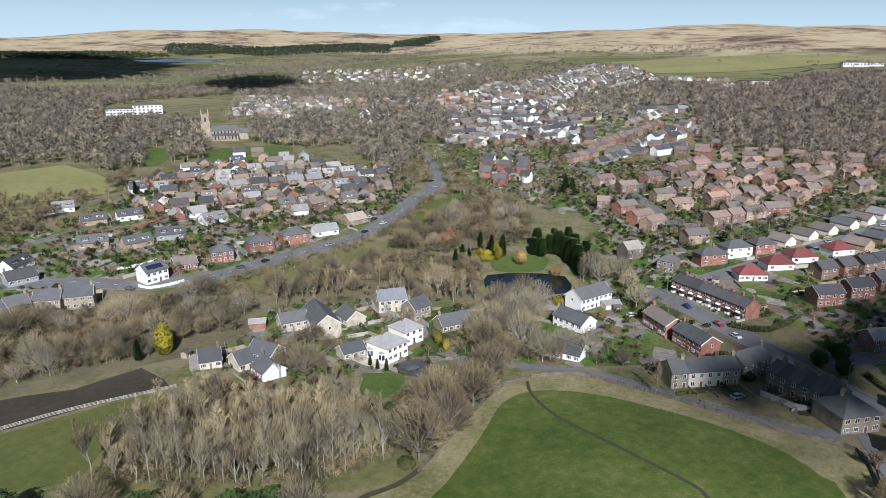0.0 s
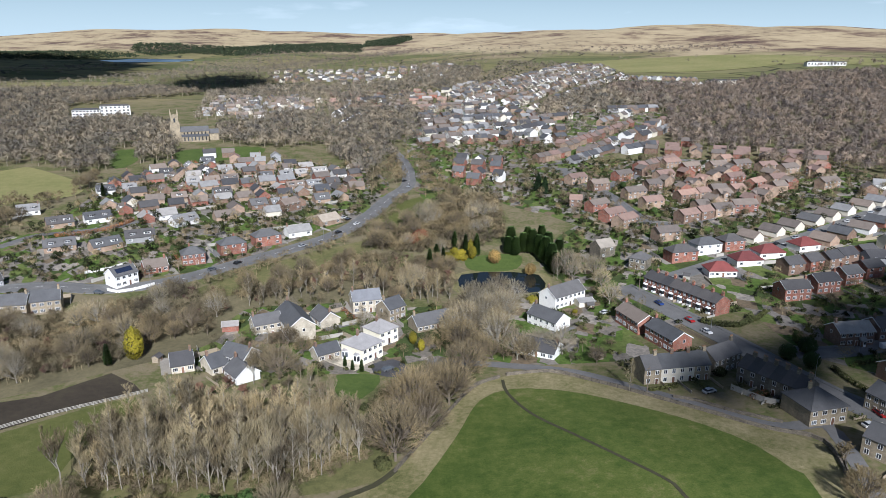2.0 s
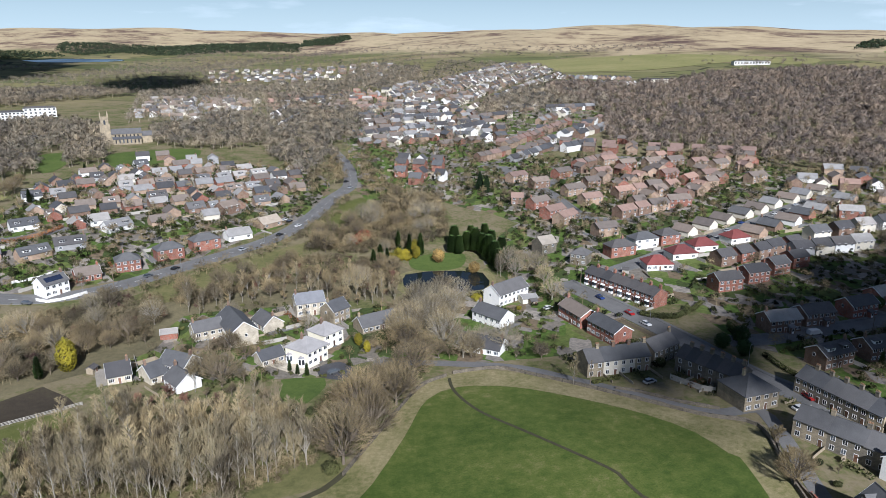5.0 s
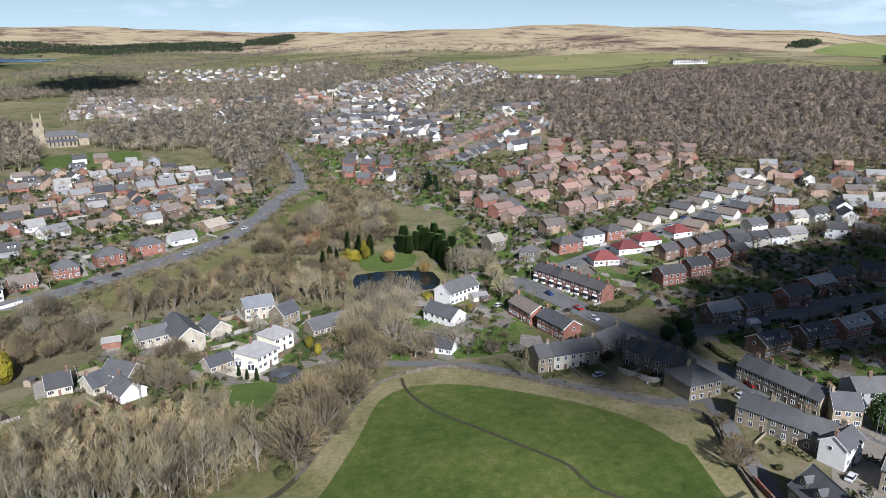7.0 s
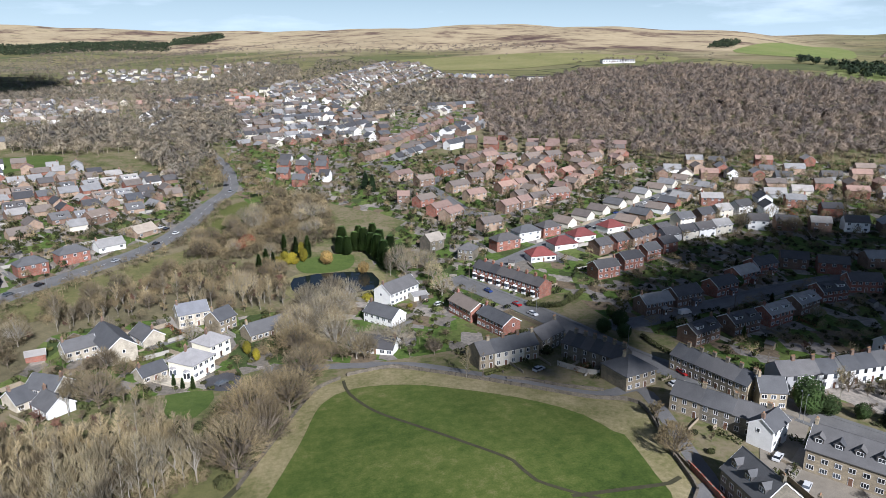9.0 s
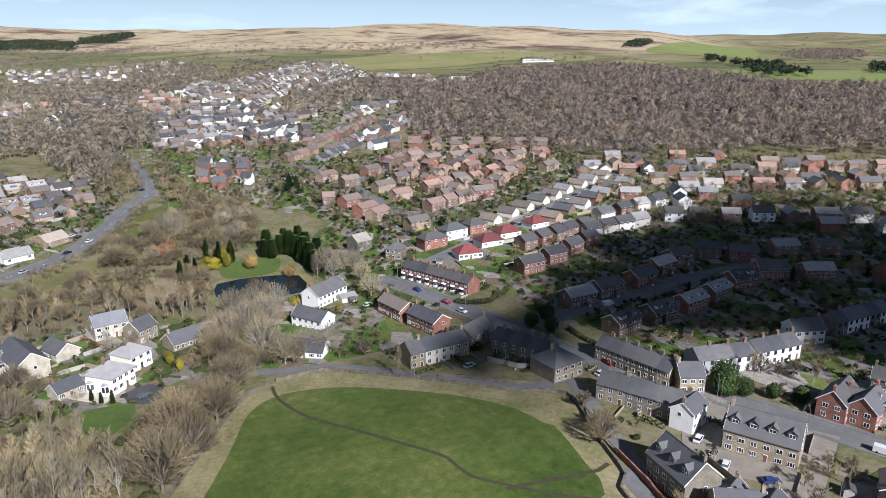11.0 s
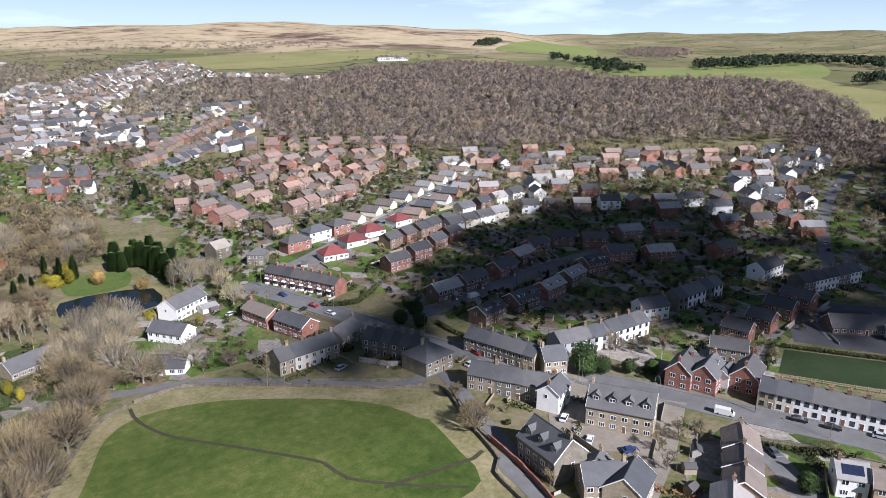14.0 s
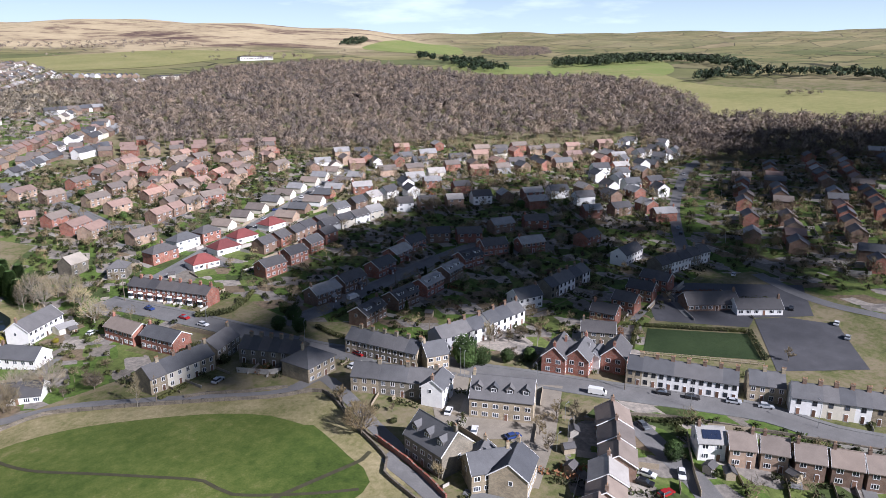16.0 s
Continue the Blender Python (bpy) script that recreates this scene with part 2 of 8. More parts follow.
def plots():
    """Back gardens: lawns, paving, soil and clipped borders in small parcels."""
    m, n, l, b = shade("garden_parcels", 0.9, 0.0, 0.15)
    g = n.new("ShaderNodeNewGeometry").outputs["Position"]
    mp = n.new("ShaderNodeMapping")
    mp.inputs["Rotation"].default_value, mp.inputs["Scale"].default_value = (0, 0, 0.5), (0.16, 0.105, 0.0)
    l.new(g, mp.inputs["Vector"])
    vo = n.new("ShaderNodeTexVoronoi")
    vo.distance, vo.inputs["Scale"].default_value = "CHEBYCHEV", 1.0
    l.new(mp.outputs[0], vo.inputs["Vector"])
    sc = n.new("ShaderNodeSeparateColor")
    l.new(vo.outputs["Color"], sc.inputs[0])
    r = n.new("ShaderNodeValToRGB")
    r.color_ramp.interpolation = "CONSTANT"
    e = r.color_ramp.elements
    tones = [(0.0, (0.085, 0.135, 0.030)), (0.22, (0.22, 0.205, 0.185)), (0.36, (0.12, 0.155, 0.045)), (0.55, (0.17, 0.135, 0.09)), (0.66, (0.31, 0.285, 0.25)), (0.76, (0.06, 0.085, 0.028)), (0.88, (0.19, 0.175, 0.15))]
    while len(e) < len(tones):
        e.new(0.5)
    for q, (p, c) in zip(e, tones):
        q.position, q.color = p, (*c, 1)
    l.new(sc.outputs[0], r.inputs[0])
    c = mix_of(n, l, 1.0, r.outputs[0], ramp_of(n, l, noise_of(n, l, g, 0.6, 5, 0.7), [(0.3, (0.55, 0.55, 0.55)), (0.7, (1.3, 1.25, 1.2))]), "MULTIPLY")
    l.new(c, b.inputs["Base Color"])
    bump_of(n, l, b, noise_of(n, l, g, 1.5, 4), 0.5, 0.15)
    return m


MAT = {
    "plots": plots(),
    "land": land(),
    "field": grass("pasture_grass", [(0.030, 0.052, 0.010), (0.056, 0.084, 0.016), (0.090, 0.112, 0.026), (0.17, 0.155, 0.065)]),
    "lawn": grass("lawn_grass", [(0.05, 0.080, 0.020), (0.080, 0.115, 0.028), (0.115, 0.145, 0.042)]),
    "olive": grass("olive_grass", [(0.06, 0.075, 0.02), (0.095, 0.105, 0.03), (0.14, 0.135, 0.05)]),
    "tussock": grass("rough_grass", [(0.085, 0.095, 0.030), (0.16, 0.15, 0.065), (0.25, 0.215, 0.115), (0.34, 0.285, 0.17)], 0.06),
    "bank": grass("bank_grass", [(0.07, 0.08, 0.03), (0.14, 0.135, 0.055), (0.20, 0.17, 0.085)], 0.05),
    "pale": grass("hill_grass", [(0.16, 0.17, 0.06), (0.22, 0.21, 0.085), (0.28, 0.25, 0.115)], 0.012),
    "golf": grass("fairway_grass", [(0.12, 0.17, 0.05), (0.18, 0.21, 0.065), (0.24, 0.23, 0.10)], 0.012),
    # Bowling turf: greens set darker, so shade over the lawn is in the colour.
    "green": grass("shaded_bowling_grass", [(0.020, 0.034, 0.013), (0.028, 0.045, 0.017), (0.038, 0.056, 0.022)], 0.05),
    "soil": grass("ploughed_soil", [(0.035, 0.030, 0.022), (0.055, 0.045, 0.033), (0.075, 0.065, 0.04)], 0.04),
    "leaf_litter": grass("woodland_floor", [(0.085, 0.078, 0.045), (0.135, 0.118, 0.068), (0.19, 0.165, 0.095)], 0.05),
    "path": tarmac("trodden_earth", (0.055, 0.052, 0.028), 0.5),
    "road": tarmac("asphalt", (0.155, 0.152, 0.148)),
    "drive": tarmac("paved_drive", (0.30, 0.275, 0.235)),
    "gravel": tarmac("tan_gravel", (0.24, 0.212, 0.170), 0.3),
    "yard": tarmac("car_park_surface", (0.075, 0.075, 0.08)),
    "pave": tarmac("pavement_slabs", (0.16, 0.16, 0.155)),
    "line": plain("road_paint", (0.7, 0.7, 0.68)),
    "stone": coursed("sandstone_courses", [(0.38, 0.315, 0.215), (0.28, 0.235, 0.165)], (0.24, 0.205, 0.155), (0.45, 0.22)),
    "grey_stone": coursed("weathered_stone_courses", [(0.23, 0.20, 0.15), (0.155, 0.14, 0.11)], (0.14, 0.13, 0.11), (0.45, 0.22)),
    "pale_stone": coursed("pale_sandstone_courses", [(0.56, 0.50, 0.39), (0.46, 0.41, 0.32)], (0.40, 0.36, 0.29), (0.45, 0.22)),
    "brick": coursed("red_brick", [(0.33, 0.100, 0.062), (0.25, 0.080, 0.052)], (0.26, 0.20, 0.16), (0.225, 0.075)),
    "brown_brick": coursed("brown_brick", [(0.22, 0.125, 0.085), (0.17, 0.10, 0.07)], (0.22, 0.18, 0.14), (0.225, 0.075)),
    "buff_brick": coursed("buff_brick", [(0.40, 0.265, 0.185), (0.33, 0.215, 0.15)], (0.3, 0.26, 0.2), (0.225, 0.075)),
    "white": plain("white_render", (0.74, 0.73, 0.70), 0.85, vary=0.1, scale=0.6, per_object=0.12),
    "villa": plain("warm_white_stucco", (0.78, 0.73, 0.58), 0.85, vary=0.08, scale=0.6),
    "cream": plain("cream_render", (0.62, 0.575, 0.475), 0.85, vary=0.12, scale=0.6, per_object=0.12),
    "grey_render": plain("grey_render", (0.30, 0.30, 0.30), 0.85, vary=0.12, scale=0.6, per_object=0.15),
    "slate": roofing("slate_roof", (0.098, 0.099, 0.102), 0.65),
    "pale_slate": roofing("pale_slate_roof", (0.265, 0.265, 0.270), 0.45),
    "dark_tile": roofing("dark_tile_roof", (0.080, 0.077, 0.077), 0.6),
    "grey_tile": roofing("grey_concrete_tile", (0.27, 0.262, 0.25), 0.7),
    "brown_tile": roofing("brown_concrete_tile", (0.175, 0.146, 0.124), 0.75),
    "orange_tile": roofing("terracotta_tile", (0.265, 0.180, 0.145), 0.75),
    "red_tile": roofing("red_tile_roof", (0.15, 0.045, 0.042), 0.65),
    "stone_tile": roofing("stone_flag_roof", (0.288, 0.258, 0.216), 0.8),
    "white_paint": plain("white_paint", (0.78, 0.78, 0.77), 0.4, vary=0.05),
    "dark_paint": plain("dark_paint", (0.05, 0.05, 0.055), 0.4, vary=0.1),
    "door_paint": plain("door_paint", (0.16, 0.09, 0.06), 0.45, vary=0.2, per_object=0.7),
    "pot": plain("clay_pot", (0.32, 0.19, 0.11), 0.8),
    "glass": glassy("window_glass", (0.03, 0.035, 0.042)),
    "solar": plain("solar_glass", (0.02, 0.028, 0.055), 0.12, vary=0.15, spec=0.6),
    "timber": plain("weathered_timber", (0.30, 0.25, 0.18), 0.85, vary=0.3, scale=3),
    "grey_timber": plain("grey_timber", (0.36, 0.34, 0.30), 0.85, vary=0.25, scale=3),
    "steel": plain("galvanised_steel", (0.33, 0.34, 0.35), 0.45, 0.7, vary=0.1),
    "wall_stone": coursed("dry_stone", [(0.21, 0.18, 0.135), (0.14, 0.12, 0.095)], (0.06, 0.055, 0.045), (0.4, 0.16)),
    "quarry": plain("quarry_rock", (0.075, 0.062, 0.052), 0.95, vary=0.5, scale=0.3),
    "water": shade("pond_water", 0.06, 0.0, 0.5)[0],
    "bark": plain("bark", (0.17, 0.14, 0.105), 0.95, vary=0.35, scale=2, per_object=0.3),
    "pale_bark": plain("pale_bark", (0.27, 0.245, 0.20), 0.9, vary=0.3, scale=2, per_object=0.25),
    "twig": foliage("bare_twigs", (0.140, 0.118, 0.070), (0.265, 0.226, 0.142)),
    "pale_twig": foliage("pale_bare_twigs", (0.21, 0.184, 0.115), (0.36, 0.318, 0.214)),
    "red_twig": foliage("russet_bare_twigs", (0.125, 0.075, 0.06), (0.20, 0.125, 0.095)),
    "far_twig": foliage("woodland_twigs", (0.165, 0.150, 0.118), (0.295, 0.268, 0.215)),
    "dusk_twig": foliage("wood_twigs", (0.140, 0.119, 0.102), (0.26, 0.222, 0.188)),
    "conifer": foliage("conifer_needles", (0.012, 0.028, 0.012), (0.035, 0.062, 0.022)),
    "pine": foliage("pine_needles", (0.020, 0.036, 0.020), (0.058, 0.078, 0.040)),
    "leylandii": foliage("cypress_foliage", (0.034, 0.068, 0.020), (0.080, 0.130, 0.036)),
    "gold": foliage("golden_foliage", (0.18, 0.17, 0.02), (0.33, 0.29, 0.03)),
    "shrub": foliage("shrub_leaves", (0.020, 0.030, 0.011), (0.110, 0.118, 0.044)),
    "russet": foliage("russet_shrub", (0.16, 0.06, 0.04), (0.26, 0.11, 0.07)),
    "willow": foliage("willow_withies", (0.24, 0.17, 0.06), (0.36, 0.26, 0.10)),
    "beech_hedge": foliage("beech_hedge_leaves", (0.18, 0.09, 0.045), (0.29, 0.15, 0.075)),
    "tyre": plain("rubber", (0.02, 0.02, 0.02), 0.9),
}
wb = MAT["water"].node_tree.nodes["Principled BSDF"]
wb.inputs["Base Color"].default_value = (0.012, 0.016, 0.016, 1)
for key, paint in (("car_white", (0.75, 0.75, 0.74)), ("car_silver", (0.42, 0.44, 0.46)), ("car_black", (0.02, 0.02, 0.022)), ("car_blue", (0.03, 0.06, 0.20)), ("car_red", (0.35, 0.02, 0.02)), ("car_grey", (0.12, 0.13, 0.14))):
    MAT[key] = plain(key + "_paint", paint, 0.25, 0.2, 0.05, spec=0.6)


# ---- mesh kit ----
class Shape:
    """Gathers vertices and faces for one mesh, with material slots by key."""

    def __init__(self):
        self.v, self.f, self.m, self.keys = [], [], [], []

    def slot(self, key):
        if key not in self.keys:
            self.keys.append(key)
        return self.keys.index(key)

    def face(self, pts, key):
        k = len(self.v)
        self.v += [tuple(p) for p in pts]
        self.f.append(tuple(range(k, k + len(pts))))
        self.m.append(self.slot(key))

    def solid(self, bottom, top, key):
        """A closed body between two loops of the same length (counter-clockwise seen from above)."""
        k, n, s = len(self.v), len(bottom), self.slot(key)
        self.v += [tuple(p) for p in bottom] + [tuple(p) for p in top]
        self.f.append(tuple(k + n - 1 - i for i in range(n)))
        self.f.append(tuple(k + n + i for i in range(n)))
        for i in range(n):
            j = (i + 1) % n
            self.f.append((k + i, k + j, k + n + j, k + n + i))
        self.m += [s] * (n + 2)

    def box(self, x0, x1, y0, y1, z0, z1, key):
        r = [(x0, y0), (x1, y0), (x1, y1), (x0, y1)]
        self.solid([(x, y, z0) for x, y in r], [(x, y, z1) for x, y in r], key)

    def ring(self, cx, cy, z0, z1, r0, r1, key, n=8):
        a = [2 * math.pi * i / n for i in range(n)]
        self.solid([(cx + r0 * math.cos(t), cy + r0 * math.sin(t), z0) for t in a], [(cx + r1 * math.cos(t), cy + r1 * math.sin(t), z1) for t in a], key)

    def limb(self, a, b, ra, rb, key, n=4):
        a, b = Vector(a), Vector(b)
        d = (b - a).normalized()
        u = d.orthogonal().normalized()
        w = d.cross(u)
        k, s = len(self.v), self.slot(key)
        for c, r in ((a, ra), (b, rb)):
            self.v += [tuple(c + (u * math.cos(2 * math.pi * i / n) + w * math.sin(2 * math.pi * i / n)) * r) for i in range(n)]
        for i in range(n):
            j = (i + 1) % n
            self.f.append((k + i, k + j, k + n + j, k + n + i))
        self.m += [s] * n

    def mesh(self, name):
        me = bpy.data.meshes.new(name)
        me.from_pydata(self.v, [], self.f)
        for key in self.keys:
            me.materials.append(MAT[key])
        me.polygons.foreach_set("material_index", self.m)
        me.update()
        return me


def part(name, me, parent, m=None, label=""):
    ob = new(name, me)
    ob.parent = parent
    if m is not None:
        ob.matrix_basis = m
    if label:
        ob["label"] = label
    return ob


CACHE = {}


def cached(key, build):
    if key not in CACHE:
        CACHE[key] = build()
    return CACHE[key]


def turned(x, y, turn, z=None):
    return pose(x, y, float(ground_z(x, y)) if z is None else z, 0, 0, turn)


# ---- houses ----
def wall_mesh(length, depth, eaves, ridge, hip, key):
    s = Shape()
    a, b, lo = length / 2, depth / 2, -2.0
    if hip:
        s.box(-a, a, -b, b, lo, eaves, key)
    else:
        p0 = [(-a, -b, lo), (-a, b, lo), (-a, b, eaves), (-a, 0, ridge), (-a, -b, eaves)]
        p1 = [(a, y, z) for _, y, z in p0]
        k = len(s.v)
        s.v += p0 + p1
        s.f += [(4, 3, 2, 1, 0)[::-1], (5, 6, 7, 8, 9)[::-1]] + [(i, (i + 1) % 5, 5 + (i + 1) % 5, 5 + i)[::-1] for i in range(5)]
        s.m += [s.slot(key)] * 7
    return s.mesh("wall")


def roof_mesh(length, depth, eaves, ridge, hip, key, verge):
    s = Shape()
    a, b = length / 2 + verge, depth / 2
    slope = (ridge - eaves) / b
    ov = 0.4
    zb = eaves - ov * slope
    b += ov
    t = 0.2
    if hip:
        r = max(0.15, a - b)
        s.solid([(-a, -b, zb), (a, -b, zb), (a, b, zb), (-a, b, zb)], [(-a, -b, zb + t), (a, -b, zb + t), (a, b, zb + t), (-a, b, zb + t)], key)
        lo = [(-a, -b, zb + t), (a, -b, zb + t), (a, b, zb + t), (-a, b, zb + t)]
        r0, r1 = (-r, 0, ridge + t), (r, 0, ridge + t)
        for f in ([lo[0], lo[1], r1, r0], [lo[1], lo[2], r1], [lo[2], lo[3], r0, r1], [lo[3], lo[0], r0]):
            s.face(f, key)
        s.limb(r0, r1, 0.13, 0.13, key, 5)
        for q, e in ((r0, lo[0]), (r1, lo[1]), (r1, lo[2]), (r0, lo[3])):
            s.limb(q, e, 0.1, 0.1, key, 4)
    else:
        for sy in (-1, 1):
            q = [(-a, sy * b, zb), (a, sy * b, zb), (a, 0, ridge), (-a, 0, ridge)]
            if sy > 0:
                q = q[::-1]
            s.solid(q, [(x, y, z + t) for x, y, z in q], key)
        s.limb((-a, 0, ridge + t), (a, 0, ridge + t), 0.14, 0.14, key, 5)
    return s.mesh("roof")


def chimney_mesh(key, h, pots):
    s = Shape()
    w = 0.42 + 0.16 * pots
    s.box(-w / 2, w / 2, -0.4, 0.4, -1.6, h, key)
    s.box(-w / 2 - 0.07, w / 2 + 0.07, -0.47, 0.47, h - 0.25, h - 0.08, key)
    for i in range(pots):
        x = (i - (pots - 1) / 2) * 0.34
        s.ring(x, 0, h, h + 0.45, 0.13, 0.1, "pot", 7)
    return s.mesh("chimney")


def window_mesh(w, h, key, panes, glazed=False):
    """One frame with its mullions, open where the panes sit."""
    s = Shape()
    f, y0, y1 = 0.09, -0.07, 0.03
    xs = [-w / 2, -w / 2 + f]
    for i in range(1, panes):
        x = -w / 2 + w * i / panes
        xs += [x - 0.045, x + 0.045]
    xs += [w / 2 - f, w / 2]
    zs = [-h / 2, -h / 2 + f, h / 2 - f, h / 2]
    nx = len(xs)
    s.v = [(x, y, z) for y in (y0, y1) for z in zs for x in xs]

    def vid(i, j, q):
        return q * nx * 4 + j * nx + i
    solid = {(i, j): j != 1 or i % 2 == 0 for i in range(nx - 1) for j in range(3)}
    sl = s.slot(key)
    for (i, j), on in solid.items():
        if not on:
            continue
        s.f += [(vid(i, j, 0), vid(i + 1, j, 0), vid(i + 1, j + 1, 0), vid(i, j + 1, 0)), (vid(i, j, 1), vid(i, j + 1, 1), vid(i + 1, j + 1, 1), vid(i + 1, j, 1))]
        for di, dj, a, b in ((-1, 0, (i, j), (i, j + 1)), (1, 0, (i + 1, j + 1), (i + 1, j)), (0, -1, (i + 1, j), (i, j)), (0, 1, (i, j + 1), (i + 1, j + 1))):
            if not solid.get((i + di, j + dj), False):
                s.f.append((vid(*a, 0), vid(*b, 0), vid(*b, 1), vid(*a, 1)))
    s.m = [sl] * len(s.f)
    if glazed:
        s.box(-w / 2 + 0.06, w / 2 - 0.06, -0.03, 0.02, -h / 2 + 0.06, h / 2 - 0.06, "glass")
    return s.mesh("window")


def pane_mesh(w, h):
    s = Shape()
    s.box(-w / 2 + 0.06, w / 2 - 0.06, -0.03, 0.02, -h / 2 + 0.06, h / 2 - 0.06, "glass")
    return s.mesh("pane")


def add_window(parent, x, y, z, turn, w, h, key="white_paint", panes=2, lod=0):
    ob = part("window", cached(("win", w, h, key, panes, lod), lambda: window_mesh(w, h, key, panes, lod > 0)), parent, pose(x, y, z, 0, 0, turn))
    if lod == 0:
        part("pane", cached(("pane", w, h), lambda: pane_mesh(w, h)), ob)
    return ob


def door_mesh(key):
    s = Shape()
    s.box(-0.55, 0.55, -0.06, 0.03, 0, 2.15, "white_paint")
    s.box(-0.44, 0.44, -0.09, 0.0, 0.02, 2.02, key)
    s.box(-0.7, 0.7, -0.55, 0.02, -0.4, 0.0, "pave")
    return s.mesh("door")


def dormer_mesh(w, h, run, cheek, roof, gabled):
    """Stands out of a front slope: face at y = 0, running back."""
    s = Shape()
    a = w / 2
    if gabled:
        p0 = [(-a, 0, 0), (a, 0, 0), (a, 0, h), (0, 0, h + a * 0.8), (-a, 0, h)]
        p1 = [(x, run, z) for x, _, z in p0]
        k = len(s.v)
        s.v += p0 + p1
        s.f += [(0, 1, 2, 3, 4)] + [(i, 5 + i, 5 + (i + 1) % 5, (i + 1) % 5) for i in range(5)]
        s.m += [s.slot(cheek)] * 6
        for sx in (-1, 1):
            q = [(sx * (a + 0.2), -0.25, h - 0.16), (0, -0.25, h + a * 0.8), (0, run + 0.8, h + a * 0.8), (sx * (a + 0.2), run + 0.8, h - 0.16)]
            q = q if sx < 0 else q[::-1]
            s.solid(q[::-1], [(x, y, z + 0.14) for x, y, z in q[::-1]], roof)
    else:
        s.box(-a, a, 0, run, 0, h, cheek)
        s.box(-a - 0.15, a + 0.15, -0.25, run + 0.6, h, h + 0.16, roof)
    return s.mesh("dormer")


# depth, eaves, ridge, wall, roofs, storeys, hip, verge, chimneys, window frame
KIND = {
    "stone_terrace": (8.0, 5.3, 8.0, ("stone", "stone", "grey_stone"), ("slate",), 2, 0, 0.0, 1, "white_paint"),
    "dark_terrace": (8.0, 5.3, 8.0, ("grey_stone",), ("slate", "dark_tile"), 2, 0, 0.0, 1, "white_paint"),
    "white_terrace": (8.0, 5.2, 7.9, ("white",), ("slate",), 2, 0, 0.0, 1, "dark_paint"),
    "cream_terrace": (8.0, 5.2, 7.9, ("cream", "stone"), ("slate",), 2, 0, 0.0, 1, "white_paint"),
    "brick_terrace": (7.5, 5.2, 7.6, ("brick",), ("slate", "dark_tile"), 2, 0, 0.0, 1, "white_paint"),
    "brick_semi": (8.0, 5.2, 7.6, ("brick", "brown_brick"), ("dark_tile", "slate"), 2, 0, 0.25, 1, "white_paint"),
    "hip_semi": (8.0, 5.2, 7.7, ("brick", "white"), ("slate", "dark_tile"), 2, 1, 0.3, 1, "white_paint"),
    "white_house": (8.0, 5.2, 8.0, ("white",), ("slate", "dark_tile"), 2, 0, 0.25, 1, "white_paint"),
    "cream_house": (8.5, 5.4, 8.6, ("cream",), ("slate",), 2, 0, 0.25, 1, "white_paint"),
    "stone_house": (8.0, 5.4, 8.4, ("stone",), ("slate", "stone_tile"), 2, 0, 0.2, 1, "white_paint"),
    "red_bungalow": (9.0, 3.0, 6.0, ("white", "cream"), ("red_tile",), 1, 1, 0.3, 0, "white_paint"),
    "bungalow": (8.0, 2.7, 5.4, ("white", "cream", "brick", "buff_brick", "brown_brick"), ("grey_tile", "brown_tile", "slate", "brown_tile"), 1, 0, 0.3, 1, "white_paint"),
    "brick_bungalow": (7.5, 2.7, 5.4, ("brick", "brown_brick", "buff_brick"), ("grey_tile", "brown_tile", "dark_tile"), 1, 0, 0.3, 1, "white_paint"),
    "grey_bungalow": (8.0, 2.8, 5.8, ("white", "brown_brick", "grey_render", "buff_brick"), ("slate", "grey_tile", "dark_tile"), 1, 0, 0.3, 1, "white_paint"),
    "estate_house": (8.0, 4.9, 7.3, ("buff_brick", "brown_brick", "brick", "buff_brick"), ("orange_tile", "brown_tile", "brown_tile", "orange_tile"), 2, 0, 0.3, 1, "white_paint"),
    "pale_house": (8.0, 4.4, 7.2, ("white", "cream", "buff_brick", "brown_brick", "grey_render"), ("grey_tile", "brown_tile", "slate", "brown_tile", "dark_tile"), 2, 0, 0.3, 1, "white_paint"),
    "dark_semi": (8.0, 5.0, 7.4, ("brown_brick", "brick"), ("dark_tile", "grey_tile"), 2, 0, 0.3, 1, "white_paint"),
    "flats": (10.0, 6.2, 10.7, ("stone",), ("slate",), 2, 0, 0.15, 1, "white_paint"),
    "red_villa": (7.5, 5.6, 9.0, ("brick",), ("slate",), 2, 0, 0.25, 1, "white_paint"),
    "garage": (5.0, 2.3, 3.2, ("brick", "cream", "grey_render"), ("grey_tile",), 0, 0, 0.2, 0, "white_paint"),
    "blue_house": (7.5, 5.0, 8.2, ("white", "brick"), ("slate", "dark_tile"), 2, 0, 0.3, 1, "white_paint"),
}
SAY = {"villa": "warm-white stuccoed", "stone": "sandstone", "pale_stone": "pale sandstone", "grey_stone": "dark stone", "brick": "red-brick", "brown_brick": "brown-brick", "buff_brick": "buff-brick", "white": "white-rendered", "cream": "cream-rendered", "grey_render": "grey-rendered"}
SAY_ROOF = {"slate": "grey slate", "pale_slate": "pale grey slate", "dark_tile": "dark tiled", "grey_tile": "grey tiled", "brown_tile": "brown tiled", "orange_tile": "terracotta tiled", "red_tile": "red tiled", "stone_tile": "stone-flag"}
pick = random.Random(11)
TAKEN, KEEP_OFF, YARDS = [], [], []


